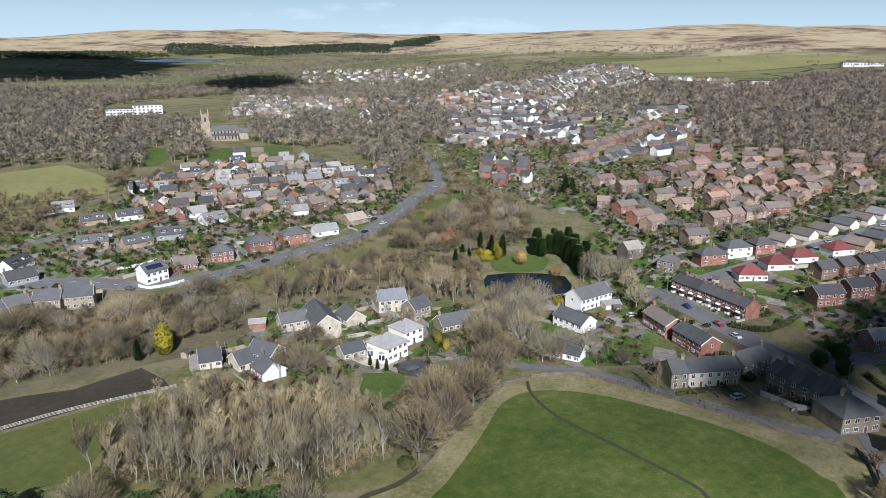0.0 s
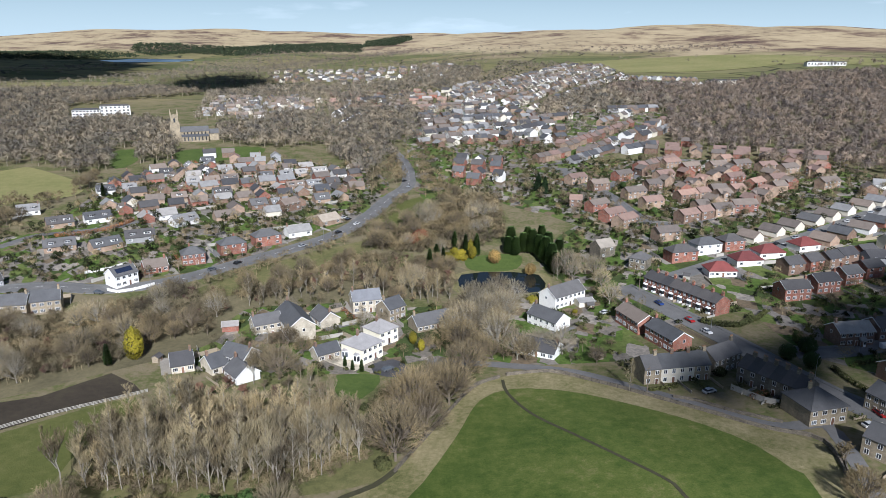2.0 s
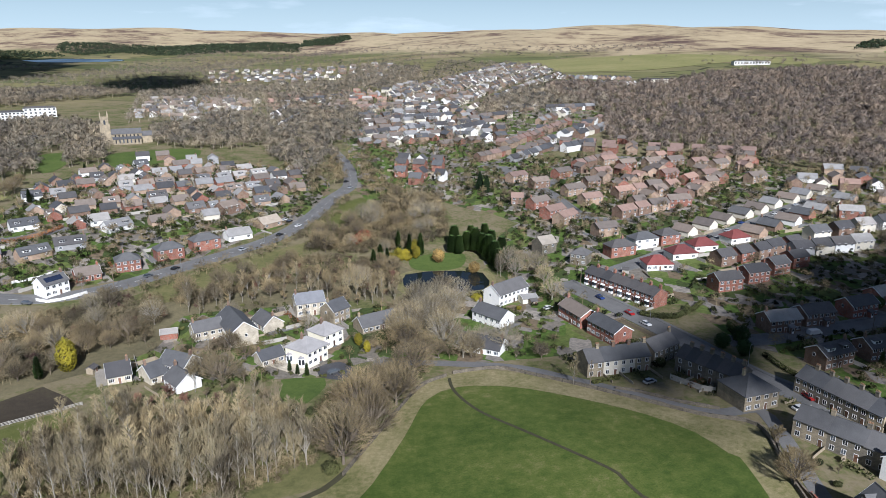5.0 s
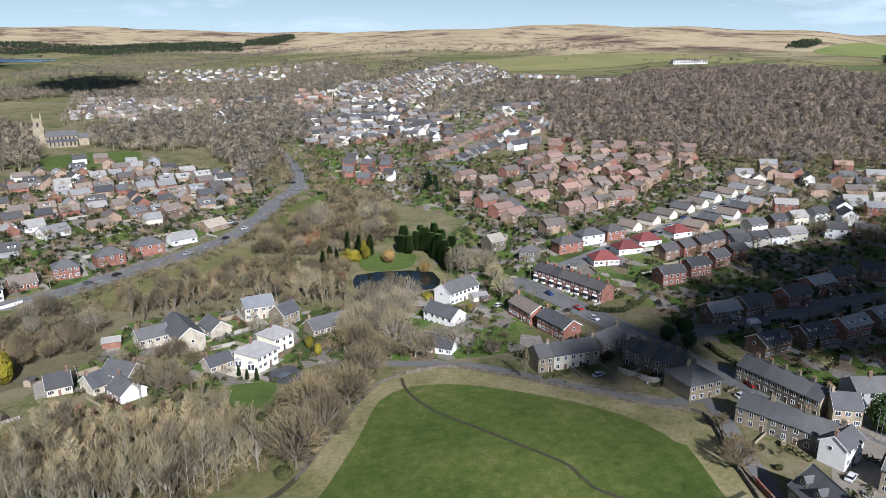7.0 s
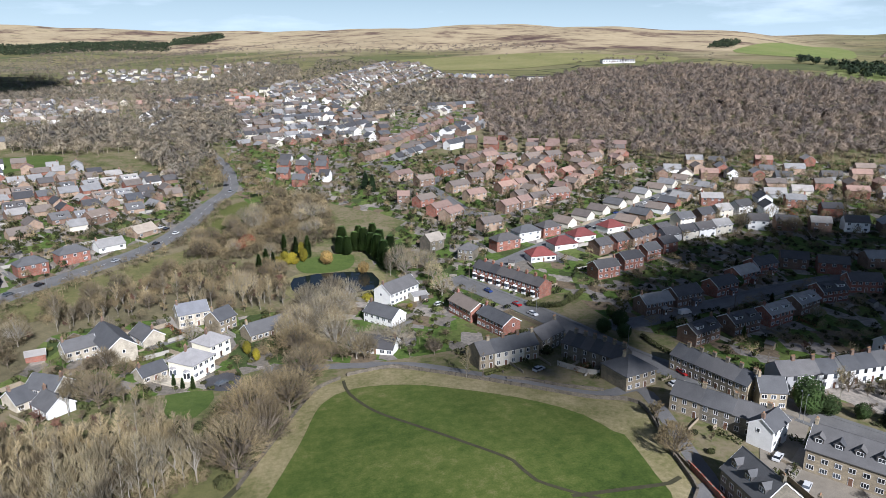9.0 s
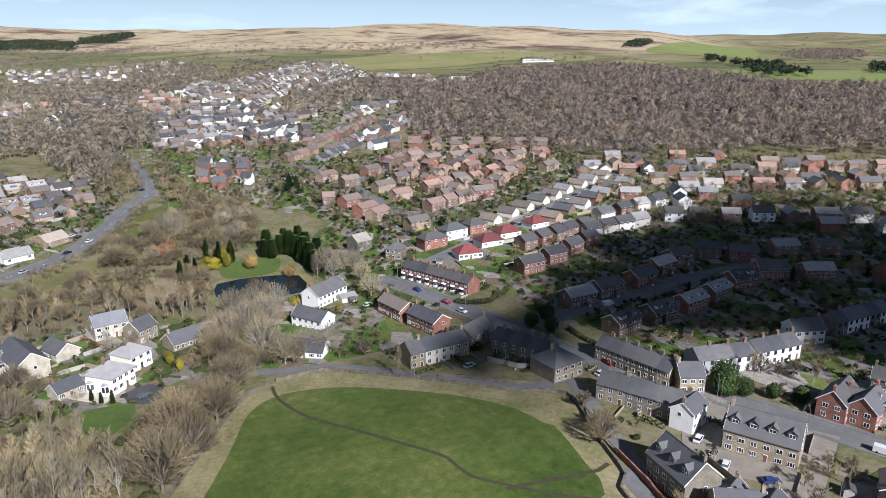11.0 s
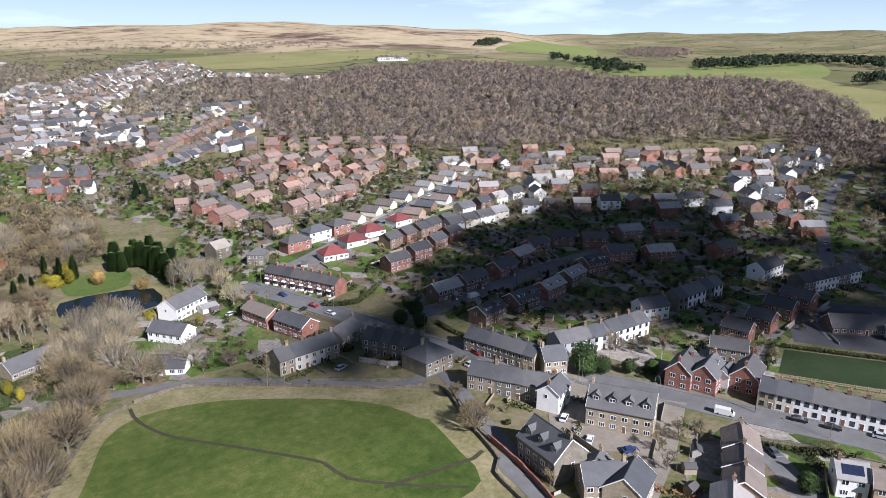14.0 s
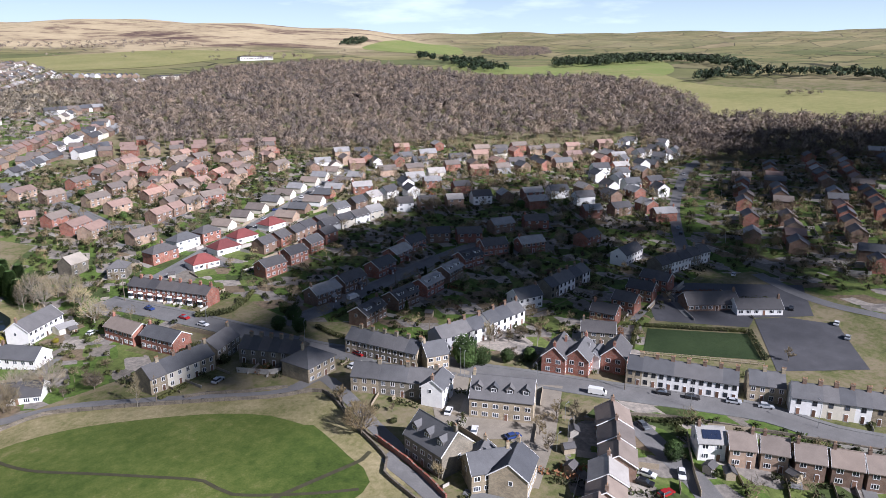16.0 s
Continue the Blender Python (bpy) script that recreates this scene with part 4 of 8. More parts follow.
def dome_tree_meshes(seed, h, key, bark, tips=150, twigs=26, squash=0.9):
    """A short bole, limbs that spread to an even round crown, and fine twigs over the whole of it."""
    rnd = random.Random(seed)
    tr, cr = Shape(), Shape()
    bole, R = h * 0.16, h * 0.46
    tr.limb((0, 0, -0.4), (0, 0, bole), h * 0.024, h * 0.018, bark, 7)
    mains = []
    for i in range(9):
        az = i * 2.4 + rnd.uniform(-0.3, 0.3)
        el = rnd.uniform(0.5, 1.35)
        d = Vector((math.cos(az) * math.cos(el), math.sin(az) * math.cos(el), math.sin(el)))
        p0 = Vector((0, 0, bole * rnd.uniform(0.7, 1.0)))
        p1 = p0 + d * R * 0.55
        tr.limb(p0, p1, h * 0.011, h * 0.007, bark, 5)
        mains.append((p0, p1))
    sl = cr.slot(key)
    for i in range(tips):
        w = 1 - 1.25 * (i + 0.5) / tips
        q = math.sqrt(max(0.0, 1 - w * w))
        az = i * 2.39996 + rnd.uniform(-0.15, 0.15)
        n = Vector((math.cos(az) * q, math.sin(az) * q, w))
        t = Vector((0, 0, bole + R * 0.62)) + Vector((n.x * R, n.y * R, n.z * R * squash)) * rnd.uniform(0.72, 0.98)
        p0, p1 = min(mains, key=lambda m: (m[1] - t).length)
        b = p0.lerp(p1, rnd.uniform(0.6, 1.0))
        mid = b.lerp(t, 0.5) + Vector((rnd.uniform(-1, 1), rnd.uniform(-1, 1), rnd.uniform(-0.2, 0.8))) * R * 0.06
        tr.limb(b, mid, h * 0.0045, h * 0.003, bark, 3)
        tr.limb(mid, t, h * 0.003, h * 0.0014, bark, 3)
        for _ in range(twigs):
            s0 = mid.lerp(t, rnd.uniform(0.1, 1.0))
            e = (n * rnd.uniform(0.5, 1.0) + Vector((rnd.uniform(-0.8, 0.8), rnd.uniform(-0.8, 0.8), rnd.uniform(-0.3, 0.8)))).normalized() * R * rnd.uniform(0.12, 0.26)
            u = e.orthogonal().normalized() * 0.034
            k = len(cr.v)
            u = u * math.cos(k) + e.normalized().cross(u) * math.sin(k)
            cr.v += [tuple(s0 + u), tuple(s0 - u), tuple(s0 + e)]
            cr.f.append((k, k + 1, k + 2))
            cr.m.append(sl)
    return tr.mesh("trunk"), cr.mesh("crown")


def leader_tree_meshes(seed, h, reach, key, bark, limbs=70, twigs=20):
    """One straight stem to the top with short rising limbs all the way up."""
    rnd = random.Random(seed)
    tr, cr = Shape(), Shape()
    lean = Vector((rnd.uniform(-0.04, 0.04), rnd.uniform(-0.04, 0.04), 1))
    pts = [lean * h * f + Vector((rnd.uniform(-0.1, 0.1), rnd.uniform(-0.1, 0.1), 0)) for f in (0, 0.35, 0.7, 1.0)]
    pts[0].z = -0.4
    for a, b, ra, rb in zip(pts, pts[1:], (0.0075, 0.0055, 0.003), (0.0055, 0.003, 0.001)):
        tr.limb(a, b, ra * h, rb * h, bark, 5)
    sl = cr.slot(key)
    for i in range(limbs):
        f = 0.16 + 0.84 * ((i + rnd.random()) / limbs)
        p = lean * h * f
        az = rnd.uniform(0, 6.283)
        ln = h * reach * (1.12 - f) * rnd.uniform(0.6, 1.2) * min(1.0, f * 2.6)
        d = Vector((math.cos(az), math.sin(az), rnd.uniform(0.9, 1.9))).normalized()
        tr.limb(p, p + d * ln, 0.045, 0.012, bark, 3)
        for _ in range(twigs):
            q = p + d * ln * rnd.uniform(0.25, 1.0)
            e = (d + Vector((rnd.uniform(-1, 1), rnd.uniform(-1, 1), rnd.uniform(-0.2, 0.9)))).normalized() * (0.6 + ln * rnd.uniform(0.25, 0.5))
            u = e.orthogonal().normalized() * 0.030
            k = len(cr.v)
            u = u * math.cos(k) + e.normalized().cross(u) * math.sin(k)
            cr.v += [tuple(q + u), tuple(q - u), tuple(q + e)]
            cr.f.append((k, k + 1, k + 2))
            cr.m.append(sl)
    return tr.mesh("trunk"), cr.mesh("crown")


def leaf_clumps(rnd, s, centre, size, count, leaf, key, up=0.0, flat=0.6):
    """Small leaf sprays on and in a lumpy body."""
    cx, cy, cz = centre
    sx, sy, sz = size
    lob = [(rnd.uniform(0, 6.28), rnd.uniform(-1, 1), rnd.uniform(0.7, 1.15)) for _ in range(9)]
    k0, sl = len(s.v), s.slot(key)
    for _ in range(count):
        a, w = rnd.uniform(0, 6.283), rnd.uniform(-1, 1)
        q = math.sqrt(1 - w * w)
        rad = rnd.uniform(0.72, 1.0) * (0.85 + 0.2 * max(math.cos(a - la) * q * math.sqrt(1 - lw * lw) + w * lw for la, lw, _ in lob))
        n = Vector((math.cos(a) * q, math.sin(a) * q, w))
        p = Vector((cx + n.x * sx * rad, cy + n.y * sy * rad, cz + n.z * sz * rad))
        nn = (n + Vector((rnd.uniform(-flat, flat), rnd.uniform(-flat, flat), rnd.uniform(-flat, flat) + up))).normalized()
        u = nn.orthogonal().normalized()
        ang = rnd.uniform(0, 6.28)
        u = (u * math.cos(ang) + nn.cross(u) * math.sin(ang))
        v = nn.cross(u)
        g = leaf * rnd.uniform(0.6, 1.3)
        k = len(s.v)
        s.v += [tuple(p - u * g), tuple(p + v * g * 0.45 + nn * g * 0.2), tuple(p + u * g), tuple(p - v * g * 0.45 + nn * g * 0.2)]
        s.f.append((k, k + 3, k + 2, k + 1))
        s.m.append(sl)


def conifer_meshes(seed, h, r, key, columnar=False, blunt=0.45, sprays=0):
    rnd = random.Random(seed)
    t, c = Shape(), Shape()
    t.limb((0, 0, -0.4), (0, 0, h * 0.95), h * 0.018, 0.03, "bark", 6)
    sl = c.slot(key)
    n = sprays or int(h * (60 if columnar else 85))
    for i in range(n):
        f = (i + rnd.random()) / n
        z = h * (0.06 + 0.94 * f)
        rr = r * ((1 - f) ** (blunt if columnar else 0.6)) * rnd.uniform(0.7, 1.08) + 0.15
        a = rnd.uniform(0, 6.283)
        d = Vector((math.cos(a), math.sin(a), 0))
        w = d.cross(Vector((0, 0, 1)))
        lift = rnd.uniform(0.3, 0.9) if columnar else rnd.uniform(-0.45, 0.0)
        base = d * rr * 0.35 + Vector((0, 0, z))
        tip = d * rr + Vector((0, 0, z + lift * rr * (1.0 if not columnar else 0.8)))
        g = rr * (0.30 if not sprays else 0.17) + 0.15
        k = len(c.v)
        m = (base + tip) / 2 + Vector((0, 0, 0.12 * rr))
        c.v += [tuple(base), tuple(m + w * g), tuple(tip), tuple(m - w * g)]
        c.f.append((k, k + 1, k + 2, k + 3))
        c.m.append(sl)
    return t.mesh("trunk"), c.mesh("crown")


def bush_meshes(seed, h, r, key, count=420, leaf=0.32):
    rnd = random.Random(seed)
    t, c = Shape(), Shape()
    for i in range(4):
        a = i * 1.6 + rnd.random()
        t.limb((0, 0, -0.2), (math.cos(a) * r * 0.5, math.sin(a) * r * 0.5, h * 0.6), 0.07, 0.03, "bark", 4)
    leaf_clumps(rnd, c, (0, 0, h * 0.52), (r, r, h * 0.5), count, leaf, key)
    leaf_clumps(rnd, c, (0, 0, h * 0.45), (r * 0.6, r * 0.6, h * 0.4), count // 3, leaf, key)
    return t.mesh("trunk"), c.mesh("crown")


TREE = {}
for seed in range(4):
    TREE["spreading", seed] = dome_tree_meshes(seed + 1, 14, "twig", "bark")
    TREE["slender", seed] = leader_tree_meshes(seed + 21, 14 + 1.5 * seed, 0.36, "pale_twig", "pale_bark", 44, 26)
    TREE["vase", seed] = bare_tree_meshes(seed + 71, 15, 0.5, "twig" if seed % 2 else "pale_twig", "pale_bark", 4, 5, 0.75, 0.3, 0.5, 0.012)
    TREE["pale", seed] = dome_tree_meshes(seed + 41, 14, "pale_twig", "pale_bark", 120, 22, 1.05)
    TREE["small", seed] = bare_tree_meshes(seed + 61, 8, 0.95, "twig", "bark", 4, 5, 0.5, 0.15)
    TREE["thicket", seed] = bare_tree_meshes(seed + 81, 6, 1.0, "red_twig", "bark", 4, 6, 0.6, 0.05)
    TREE["fir", seed] = conifer_meshes(seed + 1, 17, 4.6, "conifer")
    TREE["leyland", seed] = conifer_meshes(seed + 51, 11.5, 3.3, "leylandii", True, 0.22, 1500)
    TREE["cypress", seed] = conifer_meshes(seed + 11, 9, 1.7, "leylandii", True)
    TREE["golden", seed] = bush_meshes(seed + 31, 8.0, 2.3, "gold", 900, 0.42)
    TREE["shrub", seed] = bush_meshes(seed + 1, 2.6, 1.9, "shrub")
    TREE["gold_shrub", seed] = bush_meshes(seed + 11, 3.0, 2.0, "gold")
    TREE["russet_shrub", seed] = bush_meshes(seed + 21, 4.0, 3.2, "russet")
    TREE["willow", seed] = bush_meshes(seed + 31, 8.0, 4.0, "willow", 900, 0.45)
    TREE["holm", seed] = bush_meshes(seed + 41, 9.0, 4.2, "leylandii", 1300, 0.5)
TREE_SAY = {
    "spreading": ("bare_tree", "leafless broad-crowned tree with grey-brown twigs", "tree"), "slender": ("slender_tree", "tall slender leafless tree with pale bark", "tree"),
    "pale": ("bare_tree", "leafless tree with pale lichen-grey branches", "tree"), "small": ("garden_tree", "small leafless garden tree", "tree"),
    "thicket": ("thicket", "leafless reddish-brown scrub thicket", "shrub"), "fir": ("conifer", "tall dark-green conifer tree", "tree"),
    "vase": ("slender_tree", "leafless pale-barked tree forking into upright limbs", "tree"), "leyland": ("conifer", "broad dense dark-green cypress beside the pond", "tree"),
    "cypress": ("cypress", "columnar dark-green garden cypress", "tree"), "golden": ("golden_conifer", "bright yellow-green garden conifer", "tree"),
    "shrub": ("shrub", "rounded evergreen garden shrub", "shrub"), "gold_shrub": ("shrub", "bright yellow-green garden shrub", "shrub"),
    "russet_shrub": ("shrub", "russet-red leafless garden shrub", "shrub"), "willow": ("willow", "yellow-brown weeping willow beside the water", "tree"),
    "holm": ("evergreen_tree", "dense round evergreen tree", "tree")}
sow = random.Random(5)


def tree(kind, x, y, size=1.0, group=""):
    nm, label, cat = TREE_SAY[kind]
    tm, cm = TREE[kind, sow.randrange(4)]
    top = new(nm)
    k = size * sow.uniform(0.88, 1.12)
    top.matrix_basis = pose(x, y, float(ground_z(x, y)), 0, 0, sow.uniform(0, 360)) @ Matrix.Diagonal((k * sow.uniform(0.9, 1.1), k, k, 1))
    tagged(top, label, cat, group)
    part("trunk", tm, top)
    part("crown", cm, top)
    return top


def grove(kinds, pts, gap, size=1.0, group="", limit=400):
    """Single trees spread through an outline."""
    xs, ys = [q[0] for q in pts], [q[1] for q in pts]
    put = []
    for _ in range(limit * 30):
        x, y = sow.uniform(min(xs), max(xs)), sow.uniform(min(ys), max(ys))
        if not inside([x], [y], pts)[0]:
            continue
        if any((x - a) ** 2 + (y - b) ** 2 < gap * gap for a, b in put) or not clear_of(np.array([x]), np.array([y]))[0]:
            continue
        put.append((x, y))
        tree(sow.choice(kinds), x, y, size * sow.uniform(0.75, 1.15), group)
        if len(put) >= limit:
            break


def woodland(name, pts, gap, height, key, label, blades=34, seed=1, cat="wood", house_r=9.0, low=0.0, crown=0.0, cover=0.6):
    """A far wood as one mass: every tree has a stem and a crown of many sprays."""
    rnd = np.random.default_rng(seed)
    xs, ys = [q[0] for q in pts], [q[1] for q in pts]
    gx, gy = np.meshgrid(np.arange(min(xs), max(xs), gap), np.arange(min(ys), max(ys), gap))
    gx = gx.ravel() + rnd.uniform(-0.45, 0.45, gx.size) * gap
    gy = gy.ravel() + rnd.uniform(-0.45, 0.45, gy.size) * gap
    ok = inside(gx, gy, pts)
    gx, gy = gx[ok], gy[ok]
    ok = clear_of(gx, gy, house_r)
    gx, gy = gx[ok], gy[ok]
    n = len(gx)
    if n == 0:
        return
    gz = ground_z(gx, gy)
    h = height * rnd.uniform(0.7, 1.2, n)
    rad = (crown or gap * 0.68) * rnd.uniform(0.75, 1.25, n)
    m = n * blades
    T = np.repeat(np.arange(n), blades)
    w = rnd.uniform(-0.55, 1, m)
    a = rnd.uniform(0, 2 * np.pi, m)
    q = np.sqrt(1 - w * w)
    nrm = np.stack([np.cos(a) * q, np.sin(a) * q, w], 1)
    # Lobes make up the crown; sprays lie over each lobe like shingles, a few stick out.
    lobes = 6
    la, lw = rnd.uniform(0, 2 * np.pi, (n, lobes)), rnd.uniform(-0.5, 0.9, (n, lobes))
    lr = rnd.uniform(0.42, 0.68, (n, lobes))
    L = rnd.integers(0, lobes, m)
    tall = h * (0.40 + 0.08 * low)
    cen = np.stack([gx[T], gy[T], gz[T] + h[T] * (0.56 - 0.08 * low)], 1)
    lq = np.sqrt(1 - lw[T, L] ** 2) * 0.55
    off = np.stack([np.cos(la[T, L]) * lq * rad[T], np.sin(la[T, L]) * lq * rad[T], lw[T, L] * 0.5 * tall[T]], 1)
    size = np.stack([rad[T] * lr[T, L], rad[T] * lr[T, L], tall[T] * lr[T, L] * 1.15], 1)
    at = cen + off + nrm * size * rnd.uniform(0.75, 1.05, m)[:, None]
    face = nrm + rnd.normal(0, 0.38, (m, 3))
    face /= np.linalg.norm(face, axis=1)[:, None]
    way = np.cross(face, rnd.normal(size=(m, 3)))
    way /= np.linalg.norm(way, axis=1)[:, None] + 1e-9
    spike = rnd.random(m) < 0.3
    way = np.where(spike[:, None], nrm * 0.8 + way * 0.6 + np.array([0, 0, 0.25]), way)
    area = cover * 6.3 * rad[T] * np.maximum(rad[T], tall[T]) / blades
    leafy = key in ("shrub", "pine")
    long = np.minimum(np.sqrt(area * (2.6 if leafy else 12)), 0.45 * rad[T]) * rnd.uniform(0.7, 1.4, m)
    away = float(np.hypot(gx.mean(), gy.mean()))
    wide = 0.38 * long if leafy else np.minimum(area / long, np.clip(away / 5500, 0.045, 0.13) * long)
    base, tip = at - way * (0.5 * long)[:, None], at + way * (0.6 * long)[:, None]
    dirv = way
    r = rnd.normal(size=(m, 3))
    sd = np.cross(dirv, face + 1e-4 * r)
    sd /= np.linalg.norm(sd, axis=1)[:, None] + 1e-9
    V = np.empty((m, 3, 3))
    V[:, 0], V[:, 1], V[:, 2] = base + sd * wide[:, None], base - sd * wide[:, None], tip
    back = np.einsum("ij,ij->i", np.cross(V[:, 1] - V[:, 0], V[:, 2] - V[:, 0]), nrm) < 0
    V[back] = V[back][:, ::-1]
    stem = np.empty((n, 3, 3))
    stem[:, 0] = np.stack([gx - 0.02 * h, gy, gz - 0.5], 1)
    stem[:, 1] = np.stack([gx + 0.02 * h, gy + 0.1, gz - 0.5], 1)
    stem[:, 2] = np.stack([gx, gy, gz + h * 0.6], 1)
    verts = np.concatenate([V.reshape(-1, 3), stem.reshape(-1, 3)])
    me = bpy.data.meshes.new(name)
    nv, nf = len(verts), m + n
    me.vertices.add(nv)
    me.vertices.foreach_set("co", verts.ravel())
    loops = np.arange(nv)
    me.loops.add(nv)
    me.loops.foreach_set("vertex_index", loops)
    me.polygons.add(nf)
    starts = np.arange(m + n) * 3
    me.polygons.foreach_set("loop_start", starts)
    me.update(calc_edges=True)
    # Sprays take the light like the rounded crown that they cover.
    soft_n = nrm + 0.45 * (cen + off + nrm * size - np.stack([gx[T], gy[T], gz[T] + h[T] * 0.5], 1)) / rad[T][:, None] + rnd.normal(0, 0.16, (m, 3))
    soft_n /= np.linalg.norm(soft_n, axis=1)[:, None]
    own = me.attributes.new("custom_normal", "FLOAT_VECTOR", "POINT")
    own.data.foreach_set("vector", np.concatenate([np.repeat(soft_n, 3, 0), np.tile([0.3, -0.9, 0.3], (3 * n, 1))]).astype(np.float32).ravel())
    me.materials.append(MAT[key])
    tagged(new(name, me), label, cat, kind="stuff")


def hedge(pts, width, height, key="shrub", label="clipped evergreen garden hedge"):
    s = Shape()
    rnd = random.Random(int(abs(pts[0][0]) * 10))
    for x, y in smooth_line(pts, width * 0.9):
        z = float(ground_z(x, y))
        leaf_clumps(rnd, s, (x, y, z + height * 0.5), (width * 0.62, width * 0.62, height * 0.52), 70, 0.34, key)
    tagged(new("hedge", s.mesh("hedge")), label, "hedge")


# ---- vehicles and street furniture ----
def car_meshes(key, kind):
    s = Shape()
    L, W = (4.3, 1.78) if kind == "car" else (5.3, 1.95)
    prof = [(-L / 2, 0.32), (L / 2, 0.32), (L / 2, 0.66), (L / 2 - 0.15, 0.80), (L * 0.22, 0.92), (-L / 2 + 0.1, 0.96), (-L / 2, 0.75)]
    if kind == "van":
        prof = [(-L / 2, 0.36), (L / 2, 0.36), (L / 2, 0.85), (L / 2 - 0.5, 1.15), (L / 2 - 1.25, 2.0), (-L / 2, 2.05)]
    k, n, sl = 0, len(prof), s.slot(key)
    s.v += [(x, -W / 2, z) for x, z in prof] + [(x, W / 2, z) for x, z in prof]
    s.f += [tuple(range(n)), tuple(range(2 * n - 1, n - 1, -1))] + [(i, n + i, n + (i + 1) % n, (i + 1) % n) for i in range(n)]
    s.m += [sl] * (n + 2)
    g = Shape()
    if kind == "car":
        lo = [(-L * 0.44, -W * 0.47, 0.93), (L * 0.24, -W * 0.47, 0.91), (L * 0.24, W * 0.47, 0.91), (-L * 0.44, W * 0.47, 0.93)]
        hi = [(-L * 0.33, -W * 0.38, 1.40), (L * 0.06, -W * 0.38, 1.42), (L * 0.06, W * 0.38, 1.42), (-L * 0.33, W * 0.38, 1.40)]
        g.solid(lo, hi, "glass")
        s.solid([(x, y, z - 0.005) for x, y, z in hi], [(x * 0.97, y * 0.97, z + 0.05) for x, y, z in hi], key)
    else:
        g.solid([(L / 2 - 1.25, -W * 0.45, 1.22), (L / 2 - 0.48, -W * 0.45, 1.18), (L / 2 - 0.48, W * 0.45, 1.18), (L / 2 - 1.25, W * 0.45, 1.22)],
                [(L / 2 - 1.35, -W * 0.43, 1.9), (L / 2 - 1.12, -W * 0.43, 1.86), (L / 2 - 1.12, W * 0.43, 1.86), (L / 2 - 1.35, W * 0.43, 1.9)], "glass")
    w = Shape()
    for i in range(10):
        pass
    a = [2 * math.pi * i / 10 for i in range(10)]
    w.v += [(0.32 * math.cos(t), -0.1, 0.32 * math.sin(t)) for t in a] + [(0.32 * math.cos(t), 0.1, 0.32 * math.sin(t)) for t in a]
    w.f += [tuple(range(10)), tuple(range(19, 9, -1))] + [(i, 10 + i, 10 + (i + 1) % 10, (i + 1) % 10) for i in range(10)]
    w.m += [w.slot("tyre")] * 12
    return s.mesh("body"), g.mesh("windows"), w.mesh("wheel"), L, W


def car(x, y, turn, colour="car_silver", kind="car", lift=0.12):
    b, g, w, L, W = cached(("car", colour, kind), lambda: car_meshes(colour, kind))
    top = new("parked_car" if kind == "car" else "van")
    top.matrix_basis = turned(x, y, turn, float(ground_z(x, y)) + lift)
    tagged(top, f"{colour[4:]} {'hatchback car parked on the road' if kind == 'car' else 'delivery van on the road'}", kind)
    part("body", b, top)
    part("windscreen", g, top)
    for sx in (-1, 1):
        for sy in (-1, 1):
            part("wheel", w, top, pose(sx * L * 0.31, sy * (W / 2 - 0.08), 0.32))


def street_lamp(x, y, turn=0, h=8.0):
    top = new("street_lamp")
    top.matrix_basis = turned(x, y, turn)
    tagged(top, "grey steel street lamp beside the road", "street lamp")

    def pole():
        s = Shape()
        s.limb((0, 0, -0.4), (0, 0, 1.2), 0.11, 0.10, "steel", 8)
        s.limb((0, 0, 1.2), (0, 0, h), 0.08, 0.05, "steel", 8)
        return s.mesh("pole")

    def arm():
        s = Shape()
        s.limb((0, 0, h), (0.9, 0, h + 0.2), 0.04, 0.035, "steel", 6)
        return s.mesh("arm")

    def head():
        s = Shape()
        s.box(0.8, 1.45, -0.14, 0.14, h + 0.12, h + 0.28, "steel")
        return s.mesh("lantern")
    part("pole", cached(("lp", h), pole), top)
    part("arm", cached(("la", h), arm), top)
    part("lantern", cached(("lh", h), head), top)


def shed(x, y, turn, key="timber"):
    top = new("garden_shed")
    top.matrix_basis = turned(x, y, turn)
    tagged(top, f"small {'brown' if key == 'timber' else 'grey'} timber garden shed with felt roof", "shed")
    part("wall", cached(("sw", key), lambda: wall_mesh(3.0, 2.2, 1.9, 2.5, 0, key)), top)
    part("roof", cached(("sr",), lambda: roof_mesh(3.0, 2.2, 1.9, 2.5, 0, "dark_tile", 0.1)), top)
    part("door", cached(("door", "door_paint"), lambda: door_mesh("door_paint")), top, pose(0.6, -1.1, -0.25) @ Matrix.Diagonal((0.8, 1, 0.85, 1)))


def utility_pole(x, y, h=9.0):
    top = new("telegraph_pole")
    top.matrix_basis = turned(x, y, 30)
    tagged(top, "brown timber telegraph pole", "pole")

    def pole():
        s = Shape()
        s.limb((0, 0, -0.5), (0, 0, h), 0.16, 0.11, "bark", 8)
        return s.mesh("pole")

    def bar():
        s = Shape()
        s.box(-0.8, 0.8, -0.06, 0.06, h - 0.7, h - 0.55, "bark")
        return s.mesh("crossbar")
    part("pole", cached(("up", h), pole), top)
    part("crossbar", cached(("ub", h), bar), top)


terrain()


